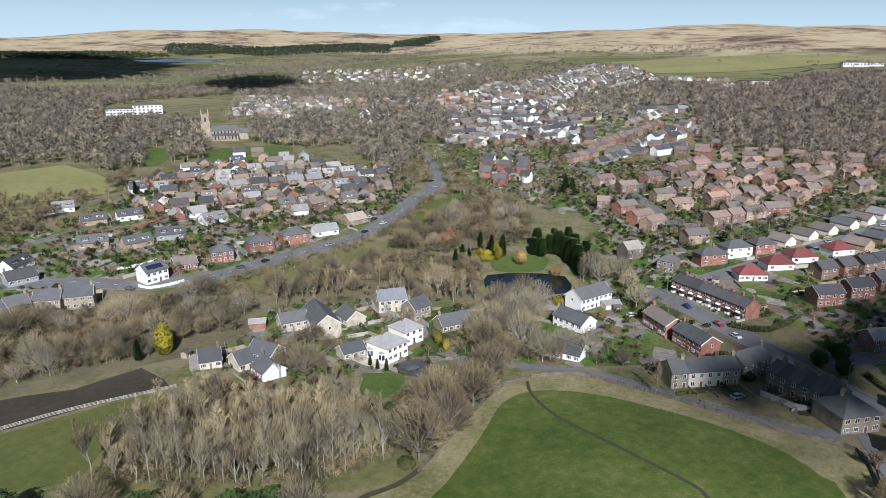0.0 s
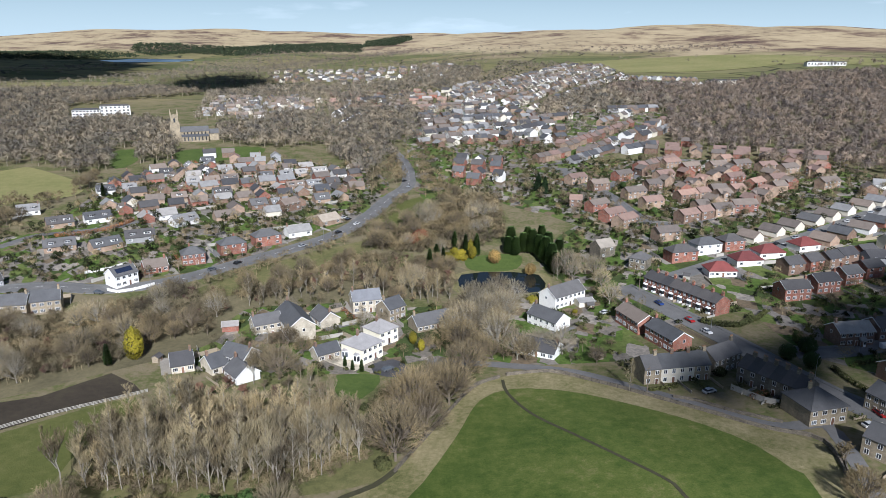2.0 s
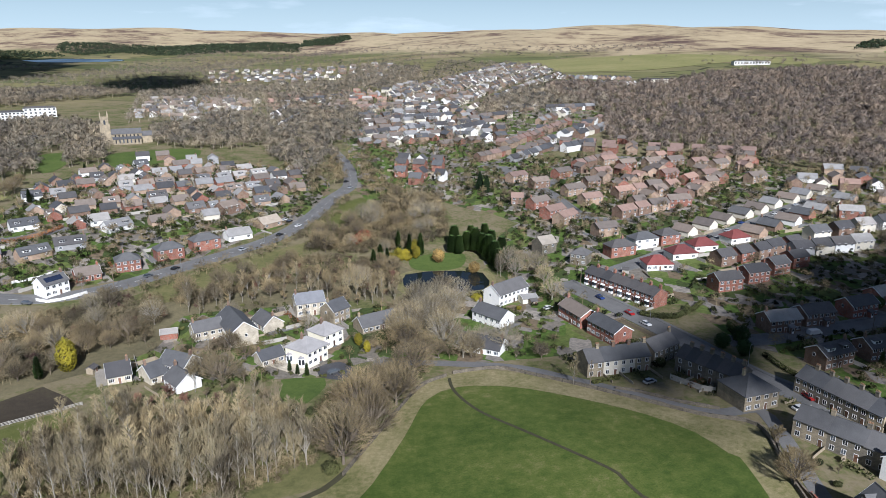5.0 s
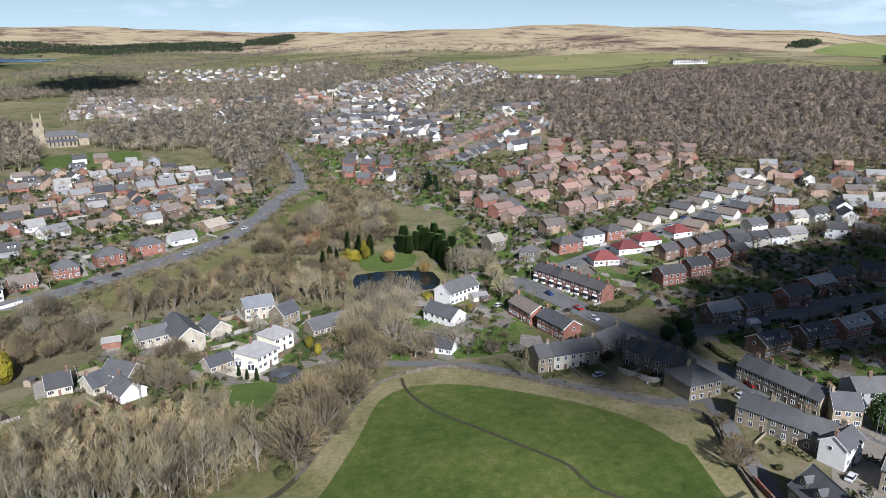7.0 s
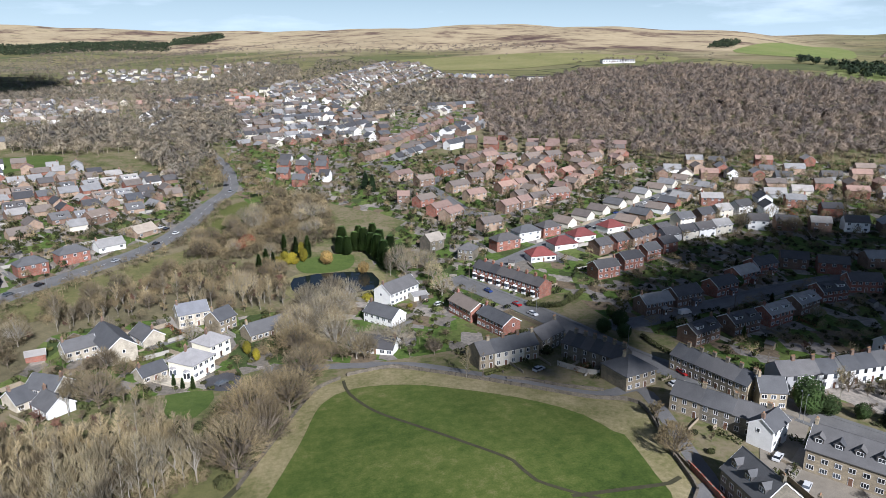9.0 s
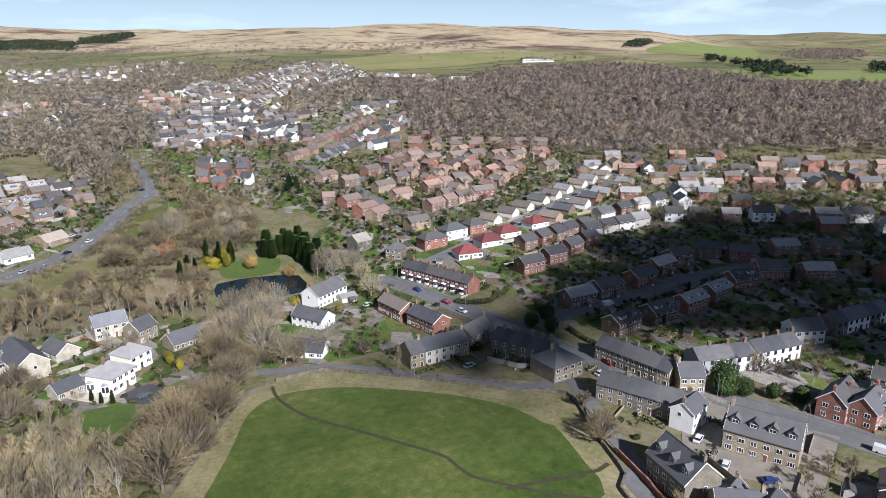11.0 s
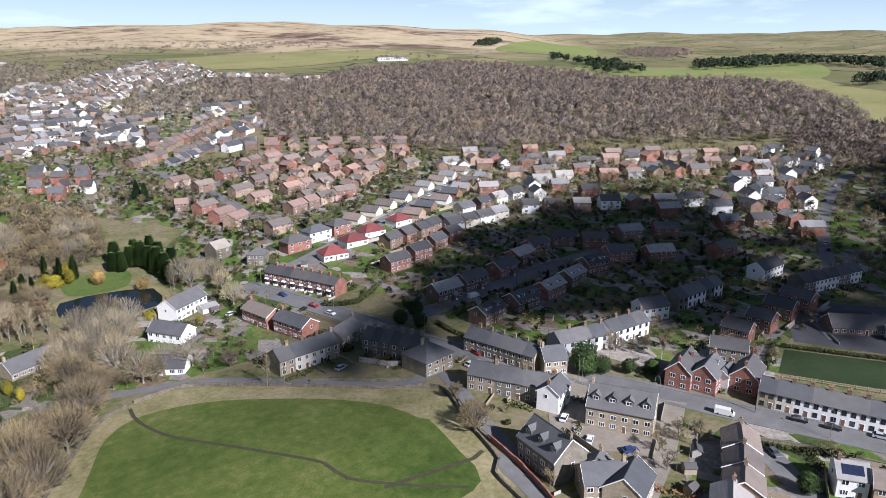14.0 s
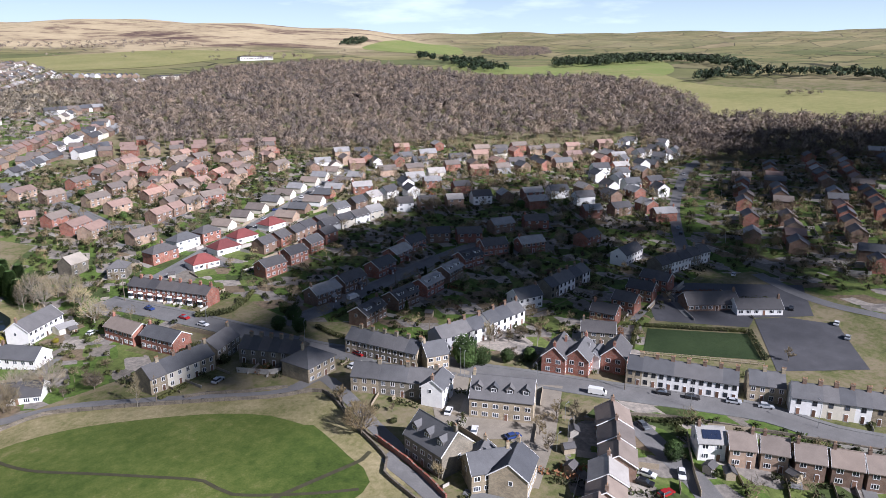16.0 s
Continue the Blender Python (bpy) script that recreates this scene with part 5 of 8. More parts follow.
# ---- church, flats and far landmarks ----
def church(x, y, turn):
    top = new("church")
    top.matrix_basis = turned(x, y, turn)
    tagged(top, "pale stone parish church with a square pinnacled tower", "church")

    def tower():
        s = Shape()
        s.box(-3.6, 3.6, -3.6, 3.6, -2, 15, "stone")
        s.box(-3.3, 3.3, -3.3, 3.3, 15, 23, "stone")
        s.box(-3.6, 3.6, -3.6, 3.6, 23, 24, "stone")
        for sx in (-1, 1):
            for sy in (-1, 1):
                s.box(sx * 3.3 - 0.9, sx * 3.3 + 0.9, sy * 3.3 - 0.9, sy * 3.3 + 0.9, -2, 18, "stone")
                s.box(sx * 3.1 - 0.55, sx * 3.1 + 0.55, sy * 3.1 - 0.55, sy * 3.1 + 0.55, 23, 26, "stone")
                s.solid([(sx * 3.1 + a * 0.6, sy * 3.1 + b * 0.6, 26) for a, b in ((-1, -1), (1, -1), (1, 1), (-1, 1))],
                        [(sx * 3.1 + a * 0.05, sy * 3.1 + b * 0.05, 29.5) for a, b in ((-1, -1), (1, -1), (1, 1), (-1, 1))], "stone")
        for i in range(-2, 3):
            for q in ((i * 1.3, -3.4), (i * 1.3, 3.4), (-3.4, i * 1.3), (3.4, i * 1.3)):
                s.box(q[0] - 0.35, q[0] + 0.35, q[1] - 0.2, q[1] + 0.2, 24, 25, "stone")
        return s.mesh("tower")

    def lancet():
        s = Shape()
        s.box(-0.55, 0.55, -0.12, 0.05, -1.6, 1.2, "glass")
        s.solid([(-0.55, -0.12, 1.2), (0.55, -0.12, 1.2), (0.55, 0.05, 1.2), (-0.55, 0.05, 1.2)], [(-0.03, -0.12, 2.1), (0.03, -0.12, 2.1), (0.03, 0.05, 2.1), (-0.03, 0.05, 2.1)], "glass")
        return s.mesh("window")
    part("tower", tower(), top)
    part("nave", wall_mesh(26, 10, 9, 13, 0, "stone"), top, pose(17, 0, 0))
    part("nave_roof", roof_mesh(26, 10, 9, 13, 0, "slate", 0.2), top, pose(17, 0, 0))
    part("aisle", wall_mesh(24, 5, 4.6, 6.2, 0, "stone"), top, pose(17, -7, 0))
    part("aisle_roof", roof_mesh(24, 5, 4.6, 6.2, 0, "slate", 0.2), top, pose(17, -7, 0))
    part("chancel", wall_mesh(9, 7, 6.5, 10, 0, "stone"), top, pose(34.5, 0, 0))
    part("chancel_roof", roof_mesh(9, 7, 6.5, 10, 0, "slate", 0.2), top, pose(34.5, 0, 0))
    w = lancet()
    for i in range(7):
        part("window", w, top, pose(7.5 + i * 3.2, -9.5, 2.4))
        part("window", w, top, pose(7.5 + i * 3.2, -5.0, 7.2) @ Matrix.Diagonal((1, 1, 0.6, 1)))
    for tn, px, py in ((0, 0, -3.32), (90, 3.32, 0), (180, 0, 3.32), (-90, -3.32, 0)):
        part("belfry_opening", w, top, pose(px, py, 19.5, 0, 0, tn) @ Matrix.Diagonal((1.5, 1, 1.2, 1)))


def flat_block(x, y, turn, L, D, H, floors, bays, label, wall="white", name="apartment_block"):
    top = new(name)
    top.matrix_basis = turned(x, y, turn)
    tagged(top, label, "building")
    s = Shape()
    s.box(-L / 2, L / 2, -D / 2, D / 2, -3, H, wall)
    part("wall", s.mesh("wall"), top)
    r = Shape()
    r.box(-L / 2 - 0.3, L / 2 + 0.3, -D / 2 - 0.3, D / 2 + 0.3, H, H + 0.35, "dark_tile")
    r.box(-L / 2 + 2, L / 2 - 2, -D / 2 + 1.5, D / 2 - 1.5, H + 0.35, H + 1.6, "dark_tile")
    part("roof", r.mesh("roof"), top)
    for f in range(floors):
        for c in range(bays):
            add_window(top, -L / 2 + L * (c + 0.5) / bays, -D / 2, H * (f + 0.55) / floors, 0, min(2.2, L / bays * 0.6), H / floors * 0.5, "dark_paint", 2, 1)


FAR = {}


def far_house(store, kind, x, y, turn, length):
    """Walls and roof of a house too far off to show more, gathered into one body."""
    dp, ev, rg, walls, roofs, _, hip, verge, _, _ = KIND[kind]
    wall, roof = pick.choice(walls), pick.choice(roofs)
    m = turned(x, y, turn)
    s = FAR.setdefault(store, Shape())
    for me in (cached(("w", round(length), dp, ev, rg, hip, wall), lambda: wall_mesh(round(length), dp, ev, rg, hip, wall)),
               cached(("r", round(length), dp, ev, rg, hip, roof, verge), lambda: roof_mesh(round(length), dp, ev, rg, hip, roof, verge))):
        k = len(s.v)
        s.v += [tuple(m @ v.co) for v in me.vertices]
        for f in me.polygons:
            s.f.append(tuple(k + i for i in f.vertices))
            s.m.append(s.slot(wall if me.name.startswith("wall") else roof))
    if pick.random() < 0.5:
        k = len(s.v)
        s.box(-0.4, 0.4, -0.4, 0.4, rg - 1, rg + 1.4, "brown_brick")
        for i in range(k, len(s.v)):
            s.v[i] = tuple(m @ (Vector(s.v[i]) + Vector((length * 0.4, 0, 0))))


def estate(kinds, pts, turn, row, gap, length=9.0, lod=1, group="", limit=90, spin=(0, 0, 90), extra=""):
    """Houses in back-to-back rows through an outline, with gardens between."""
    cx, cy = sum(p[0] for p in pts) / len(pts), sum(p[1] for p in pts) / len(pts)
    c, s = math.cos(radians(turn)), math.sin(radians(turn))
    r = max(math.hypot(p[0] - cx, p[1] - cy) for p in pts)
    made, v, side = 0, -r, 0
    while v < r:
        u = -r + pick.uniform(0, gap)
        while u < r:
            x, y = cx + c * u - s * v + pick.uniform(-1.2, 1.2), cy + s * u + c * v + pick.uniform(-1.2, 1.2)
            if made < limit and inside([x], [y], pts)[0] and all((x - a) ** 2 + (y - b) ** 2 > (gap * 0.72) ** 2 for a, b in TAKEN) and pick.random() < 0.93:
                TAKEN.append((x, y))
                args = (pick.choice(kinds), x, y, turn + pick.choice(spin) + (180 if side else 0) + pick.uniform(-6, 6), length + pick.uniform(-1.5, 1.5))
                if lod == 2:
                    far_house(group, *args)
                    made += 1
                    u += gap * pick.uniform(0.92, 1.12)
                    continue
                house(pick.choice(kinds), x, y, turn + pick.choice(spin) + (180 if side else 0) + pick.uniform(-6, 6), length + pick.uniform(-1.5, 1.5), lod=int(lod + 0.5), group=group, extra=extra if pick.random() < 0.6 else "")
                made += 1
            u += gap * pick.uniform(0.92, 1.12)
        v += row * (0.8 if side else 1.2)
        side = 1 - side


def far_row(store, kind, x0, y0, x1, y1, n, spin, length):
    base = math.degrees(math.atan2(y1 - y0, x1 - x0)) + spin
    for i in range(n):
        f = (i + 0.5) / n
        x, y = x0 + (x1 - x0) * f + pick.uniform(-1, 1), y0 + (y1 - y0) * f + pick.uniform(-1, 1)
        TAKEN.append((x, y))
        far_house(store, kind, x, y, base + pick.uniform(-3, 3), length)


# ---- place ----

# fields
sheet("verge_grass", [(-23.3, 133.7), (-11.2, 142.6), (-5.4, 149.9), (3.2, 167.5), (15.7, 191.5), (25.2, 200.4), (39.0, 202.5), (54.5, 192.6), (72.8, 176.4), (91.2, 161.7), (103.4, 153.4), (99.0, 130.7), (94.5, 113.1), (85.0, 100.4), (36.0, 105.0), (11.3, 95.9), (-20.9, 116.7)], "tussock", 0.05, "rough tan tussock grass round the pasture", step=6.0)
sheet("pasture", [(-6.1, 131.3), (0.8, 143.6), (9.9, 163.9), (18.0, 184.6), (28.5, 191.4), (44.8, 187.2), (62.6, 174.4), (76.7, 162.5), (85.3, 152.4), (89.2, 142.4), (91.1, 140.4), (89.3, 123.3), (86.7, 111.4), (69.9, 108.8), (31.2, 118.4), (11.8, 101.9), (-5.1, 118.8)], "field", 0.1, "bright green grazed pasture on a gentle rise", step=5.0)
ribbon("path", [(26.5, 198.5), (26.8, 188.4), (31.7, 173.8), (40.6, 160.4), (50.0, 147.5), (58.4, 136.4), (60.7, 127.8), (73.1, 117.1), (83.0, 110.8)], 1.0, "path", 0.17, "dark trodden footpath across the pasture", category='path', step=3.0)
ribbon("path", [(66.2, 120.6), (77.7, 119.9), (90.6, 119.4), (94.5, 120.9)], 1.2, "path", 0.17, "dark trodden footpath to the lane", category='path', step=3.0)
ribbon("path", [(-23.3, 133.7), (-17.6, 139.2), (-10.6, 143.5), (-5.8, 149.5)], 1.8, "path", 0.15, "dark trodden footpath under the trees", category='path', step=3.0)
sheet("meadow", [(-121.9, 160.7), (-108.8, 174.9), (-85.2, 192.0), (-81.1, 185.6), (-84.7, 174.4), (-88.2, 158.3), (-87.8, 145.9), (-109.4, 141.3)], "olive", 0.1, "olive-green mown meadow", step=8.0)
sheet("ploughed_field", [(-134.7, 183.3), (-113.0, 192.5), (-98.8, 208.2), (-88.5, 200.4), (-84.9, 195.8), (-104.1, 181.5), (-124.3, 166.9)], "soil", 0.1, "dark bare soil strip beside the fence", step=8.0)
sheet("hill_field", [(-332, 479), (-308, 519), (-296, 537), (-235, 486), (-218, 456), (-227, 432), (-290, 414)], "pale", 0.15, "pale sloping field", step=12.0)
sheet("park_lawn", [(-207, 618), (-146, 645), (-134, 605), (-157, 575), (-178, 547)], "lawn", 0.15, "mown green lawn below the church", step=12.0)
sheet("park_lawn", [(-260, 592), (-250, 623), (-225, 569), (-228, 533)], "lawn", 0.15, "small green lawn among trees", step=12.0)
sheet("grass_bank", [(-97.4, 280.1), (-83.1, 300.0), (-62.0, 326.0), (-28.1, 355.2), (-12.3, 377.0), (-14.6, 353.5), (-38.8, 316.3), (-56.6, 295.0), (-86.3, 274.8)], "bank", 0.12, "rough grass bank along the old railway line", step=8.0)
sheet("grass_bank", [(-22.6, 390.9), (-14, 426), (2, 449), (7, 428), (3.5, 383.6), (-13.7, 369.4)], "olive", 0.14, "grass slope beside the main road", step=8.0)
sheet("lawn", [(-26.6, 207.5), (-12.7, 206.5), (-13.9, 195.4), (-17.4, 189.1), (-23.9, 190.7), (-26.5, 199.6)], "lawn", 0.12, "bright garden lawn in front of the villa", step=4.0)
sheet("lawn", [(25.6, 331.5), (50.3, 336.7), (50.4, 321.7), (43.2, 314.4), (25.8, 315.2)], "lawn", 0.12, "garden lawn beside the pond", step=4.0)
sheet("pond_bank", [(17.4, 308.8), (29.9, 316.2), (48.8, 315.9), (60.1, 310.9), (61.0, 295.8), (54.0, 279.5), (37.4, 277.7), (23.1, 278.0), (15.3, 291.6)], "tussock", 0.1, "pale reedy bank round the pond", step=6.0)
sheet("pond", [(20.6, 309.0), (31.0, 312.6), (47.0, 312.2), (56.9, 308.2), (58.1, 296.8), (53.2, 285.7), (38.1, 283.5), (24.7, 283.6), (18.7, 294.7)], "water", 0.2, "dark still garden pond", category='pond', step=6.0)
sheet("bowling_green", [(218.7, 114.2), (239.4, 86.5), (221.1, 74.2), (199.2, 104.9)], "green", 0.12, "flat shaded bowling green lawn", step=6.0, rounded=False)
sheet("car_park", [(255.6, 90.5), (265.3, 82.7), (271.0, 66.4), (238.2, 47.0), (216.1, 67.5)], "yard", 0.1, "worn asphalt car park", category='car park', step=6.0, rounded=False)
sheet("yard", [(125.2, 130.7), (140.6, 142.1), (145.0, 142.4), (146.3, 135.3), (125.1, 117.1), (134.9, 103.3), (154.9, 114.8), (159.4, 109.1), (134.2, 93.3), (113.8, 83.0), (111.2, 87.3), (124.4, 94.2), (124.7, 101.7), (116.7, 108.8), (118.1, 121.9)], "gravel", 0.11, "worn tan gravel court between the stone flats", category='car park', step=5.0, rounded=False)
sheet("driveway", [(-16.1, 215.3), (-8.6, 219.5), (-3.6, 212.6), (-7.1, 204.5), (-14.7, 208.3)], "yard", 0.14, "dark villa drive", category='driveway', step=4.0)
sheet("fairway", [(969, 692), (1104, 636), (946, 447), (954, 225), (828, 157), (792, 149), (689, 287), (678, 311), (734, 354), (832, 477)], "pale", 0.5, "pale open grassland on the hill", step=30.0)
sheet("fairway", [(898, 909), (1040, 943), (1058, 806), (1806, 1097), (1178, 612), (947, 554), (877, 734), (814, 762)], "golf", 0.5, "green golf fairway", step=30.0)
sheet("fairway", [(1150, 1450), (1502, 1723), (1993, 1987), (1493, 1420), (1240, 1295), (1124, 1311)], "golf", 0.5, "green hillside pasture", step=40.0)
sheet("hill_field", [(315, 1305), (485, 1191), (733, 1302), (802, 1191), (903, 1345), (717, 1486), (503, 1540), (334, 1538)], "pale", 0.6, "pale upland pasture above the wood", step=40.0)
sheet("reservoir", [(-1044, 2423), (-962, 2534), (-776, 2541), (-735, 2436), (-866, 2429), (-982, 2385)], "water", 1.0, "distant blue reservoir", category='reservoir', step=60.0, rounded=False)
sheet("hall_yard", [(238.3, 124.3), (270.0, 133.9), (305.5, 90.5), (273.7, 75.4), (256.7, 90.9), (246.0, 88.6), (227.8, 116.0)], "yard", 0.07, "worn asphalt yard round the low hall", category='yard', step=6.0, rounded=False)
sheet("garden_plots", [(152.3, 157.1), (169.3, 157.2), (187.6, 138.3), (203.8, 130.0), (188.2, 120.7), (173.0, 127.1), (153.2, 149.9)], "plots", 0.09, "garden plots of lawn, paving and soil", category='gardens', step=5.0)

KEEP_OFF.append((-20.5, 199.0, 9.5))

# garden ground
sheet("garden_plots", [(-187.4, 256.2), (-239.8, 336.8), (-202.0, 362.7), (-205, 448), (-197, 531), (-104, 567), (-37, 532), (-19, 476), (-32, 405), (-56.5, 365.7), (-83.6, 324.1), (-109.1, 301.3), (-144.9, 289.7)], "plots", 0.04, "garden plots of lawn, paving and soil", category='gardens', step=10.0)
sheet("garden_plots", [(67, 458), (100, 614), (141, 546), (207, 557), (319, 502), (308, 435), (273.9, 383.6), (202.6, 261.0), (156.3, 252.5), (122.5, 249.3), (105.9, 271.6), (102.2, 361.3), (88.7, 383.7)], "plots", 0.04, "garden plots of lawn, paving and soil", category='gardens', step=10.0)
sheet("garden_plots", [(-2, 472), (-3, 855), (58, 951), (173, 848), (276, 770), (198, 615), (112, 532), (67, 458), (74, 409), (36, 458)], "plots", 0.04, "garden plots of lawn, paving and soil", category='gardens', step=10.0)
sheet("garden_plots", [(129.9, 216.9), (140.9, 280.8), (210.9, 310.6), (235.3, 301.7), (299.3, 346.1), (292, 426), (369, 470), (441, 412), (555, 298), (520, 235), (340.3, 152.6), (290.2, 133.7), (262.5, 151.7), (196.1, 152.8), (169.8, 166.2), (147.6, 191.4)], "plots", 0.04, "garden plots of lawn, paving and soil", category='gardens', step=10.0)
sheet("garden_plots", [(301.7, 132.5), (486, 215), (567, 190), (651, 119), (327.5, 50.2), (300.0, 81.9), (308.9, 113.3)], "plots", 0.04, "garden plots of lawn, paving and soil", category='gardens', step=10.0)
sheet("garden_plots", [(168.4, 92.5), (179.0, 75.0), (196.1, 23.3), (159.0, 15.8), (117.7, 56.8), (114.3, 72.9), (140.8, 93.1)], "plots", 0.04, "garden plots of lawn, paving and soil", category='gardens', step=10.0)
sheet("garden_plots", [(144.4, 200.9), (168.7, 165.1), (195.2, 152.1), (261.3, 150.9), (290.5, 131.1), (260.8, 123.9), (218.7, 115.6), (195.2, 103.3), (180.7, 123.5), (183.5, 135.2), (153.9, 150.5), (149.7, 174.6)], "plots", 0.04, "garden plots of lawn, paving and soil", category='gardens', step=10.0)
sheet("garden_plots", [(-86.2, 214.2), (-74.9, 234.3), (-70.4, 267.5), (-39.1, 276.4), (-5.6, 269.3), (15.6, 272.7), (50.7, 271.0), (74.3, 254.3), (76.1, 230.5), (77.6, 210.4), (32.8, 209.6), (18.7, 220.7), (-0.8, 217.2), (-15.6, 208.4), (-30.4, 208.3), (-48.8, 207.7)], "plots", 0.04, "garden plots of lawn, paving and soil", category='gardens', step=10.0)
sheet("garden_plots", [(60.6, 330.3), (95.0, 383.2), (119.8, 359.4), (114.1, 291.7), (103.8, 239.6), (76.1, 230.5), (65.7, 255.3), (65.8, 299.8)], "plots", 0.04, "garden plots of lawn, paving and soil", category='gardens', step=10.0)

# roads
road([(-199.9, 275.5), (-175.6, 282.7), (-155.7, 286.4), (-138.4, 283.4), (-121.2, 285.9), (-102.8, 297.6), (-84.6, 316.9), (-64.1, 338.4), (-44.0, 363.8), (-29.6, 398.7), (-17, 448), (-6, 484), (-7, 536), (-15, 585), (-25, 627)], 7.0)
road([(89.6, 286.5), (94.8, 270.1), (105.1, 238.2), (112.6, 213.9), (119.3, 189.6), (126.4, 173.9), (141.5, 153.2), (146.3, 138.4), (157.5, 117.3), (167.6, 97.4), (178.7, 77.1), (187.0, 59.5), (188.6, 42.1), (196.1, 23.3)], 8.0, lines=False)
road([(114.4, 294.0), (133.1, 304.2), (162.9, 321.2), (212.1, 348.0), (279.6, 391.5), (315, 416)], 6.5)
road([(126.2, 211.1), (141.3, 211.2), (154.0, 213.9), (182.1, 219.2), (214.5, 224.9), (246.2, 227.3), (256.7, 223.3)], 6.0, lines=False)
road([(3.1, 217.0), (18.2, 213.4), (32.7, 208.7), (49.6, 201.4), (62.4, 190.0), (73.9, 179.4), (84.3, 169.9), (96.1, 162.6), (109.7, 163.6), (108.2, 149.0), (103.4, 131.0), (100.2, 116.4), (95.9, 115.0), (94.7, 102.5), (92.9, 90.7)], 4.5, lines=False, walks=False)
road([(112, 532), (115, 478), (126, 453), (129, 410), (131.8, 383.0), (142.1, 376.0)], 5.5, lines=False)
road([(214, 549), (236, 518), (268, 505), (290, 486)], 5.0, lines=False, walks=False)
road([(142.1, 376.0), (164.1, 379.9), (182.2, 396.5), (230, 438)], 5.0, lines=False, walks=False)
road([(94, 533), (126, 561), (172, 611), (229, 682)], 5.0, lines=False, walks=False)
road([(127, 464), (155, 495), (187, 525), (215, 554)], 5.5, lines=False)
road([(-205.4, 336.1), (-198.3, 355.5), (-178.5, 364.5), (-156.4, 378.7), (-148, 409), (-131, 433), (-98, 447)], 5.0, lines=False, walks=False)
road([(306.9, 110.0), (295.7, 91.5), (290.2, 74.6), (290.5, 55.5), (286.7, 41.7)], 6.0, lines=False, walks=False)
road([(314.2, 148.7), (349.6, 171.0), (389.1, 192.4), (458, 222), (507, 236)], 6.0, lines=False, walks=False)
road([(156.7, 83.7), (150.1, 72.6), (144.9, 62.2), (139.3, 54.0), (132.1, 47.5)], 6.5, lines=False, walks=False)

# terraces and houses by the pasture
terrace("stone_terrace", 68.1, 193.3, 89.3, 196.4, 4, walls=('stone', 'cream', 'cream', 'stone'), group='cottages by the lane')
house("dark_terrace", 95.9, 201.4, 29, 12.8, group='cottages by the lane')
terrace("dark_terrace", 100.9, 193.9, 112.3, 175.0, 6, group='stone row by the main road', extra='')
house("hip_semi", 109.3, 169.0, 12, 12.2, wall='stone', roof='slate', depth=11.0)
terrace("dark_terrace", 130.5, 174.8, 139.1, 149.1, 6, walls=('stone', 'grey_stone', 'grey_stone', 'grey_stone', 'grey_stone', 'stone'), group='stone row by the main road')
house("stone_house", 141.2, 146.4, -22, 7.4)
terrace("white_terrace", 150.0, 155.2, 169.6, 152.1, 3, walls=('grey_render', 'white', 'white'), group='white row')
terrace("white_terrace", 171.2, 152.8, 190.3, 152.8, 3, group='white row')
house("white_house", 204.1, 159.8, -14, 11.7)
terrace("white_terrace", 216.6, 160.8, 247.6, 162.3, 5, walls=('grey_stone', 'white', 'white'), group='white row')
house("white_house", 282.8, 161.7, 4, 16.9)
terrace("dark_terrace", 275.2, 143.0, 308.9, 136.9, 5, walls=('grey_stone', 'white', 'white'))
terrace("stone_terrace", 114.3, 152.1, 128.3, 131.2, 3, walls=('stone', 'grey_stone', 'grey_stone'), group='stone row by the main road')
terrace("white_terrace", 178.3, 98.3, 191.5, 70.1, 7, walls=('stone', 'cream', 'white', 'white', 'white', 'white', 'white'), group='white row on the main road')
terrace("stone_terrace", 194.1, 68.4, 199.0, 59.9, 2, group='shops on the main road')
terrace("white_terrace", 194.9, 57.3, 206.2, 35.1, 6, walls=('white', 'white', 'cream', 'cream', 'white', 'stone'), group='white row on the main road')
terrace("white_terrace", 206.2, 33.8, 212.5, 20.4, 4, walls=('white', 'cream'), group='white row on the main road')
house("dark_semi", 156.4, 62.6, -51, 6.7, extra='solar', roof='grey_tile', wall='white', group='brick houses by the main road')
house("dark_semi", 159.2, 55.7, -57, 6.2, extra='', roof='brown_tile', wall='buff_brick', group='brick houses by the main road')
house("dark_semi", 163.1, 49.1, -65, 6.0, extra='', roof='brown_tile', wall='buff_brick', group='brick houses by the main road')
house("dark_semi", 165.4, 41.9, -63, 6.3, extra='', roof='brown_tile', wall='brown_brick', group='brick houses by the main road')
house("dark_semi", 168.9, 34.9, -64, 6.6, extra='', roof='brown_tile', wall='brown_brick', group='brick houses by the main road')
house("dark_semi", 172.3, 28.4, -62, 6.4, extra='', roof='brown_tile', wall='brown_brick', group='brick houses by the main road')
house("bungalow", 256.0, 108.9, -41, 20.6, wall='brown_brick', roof='dark_tile', depth=10.0)
house("bungalow", 263.4, 93.3, -45, 17.4, wall='white', roof='dark_tile')
house("brick_semi", 212.7, 128.5, -74, 9.6, wall='brick', roof='dark_tile', group='shaded brick houses')
house("brick_semi", 229.2, 129.6, -79, 9.0, wall='brick', roof='dark_tile', group='shaded brick houses')
house("brick_semi", 245.4, 132.2, -76, 10.3, wall='brick', roof='dark_tile', group='shaded brick houses')
house("brick_semi", 260.5, 133.8, -83, 11.8, wall='brick', roof='dark_tile', group='shaded brick houses')
house("dark_semi", 196.1, 120.8, -57, 11.5, wall='grey_stone')
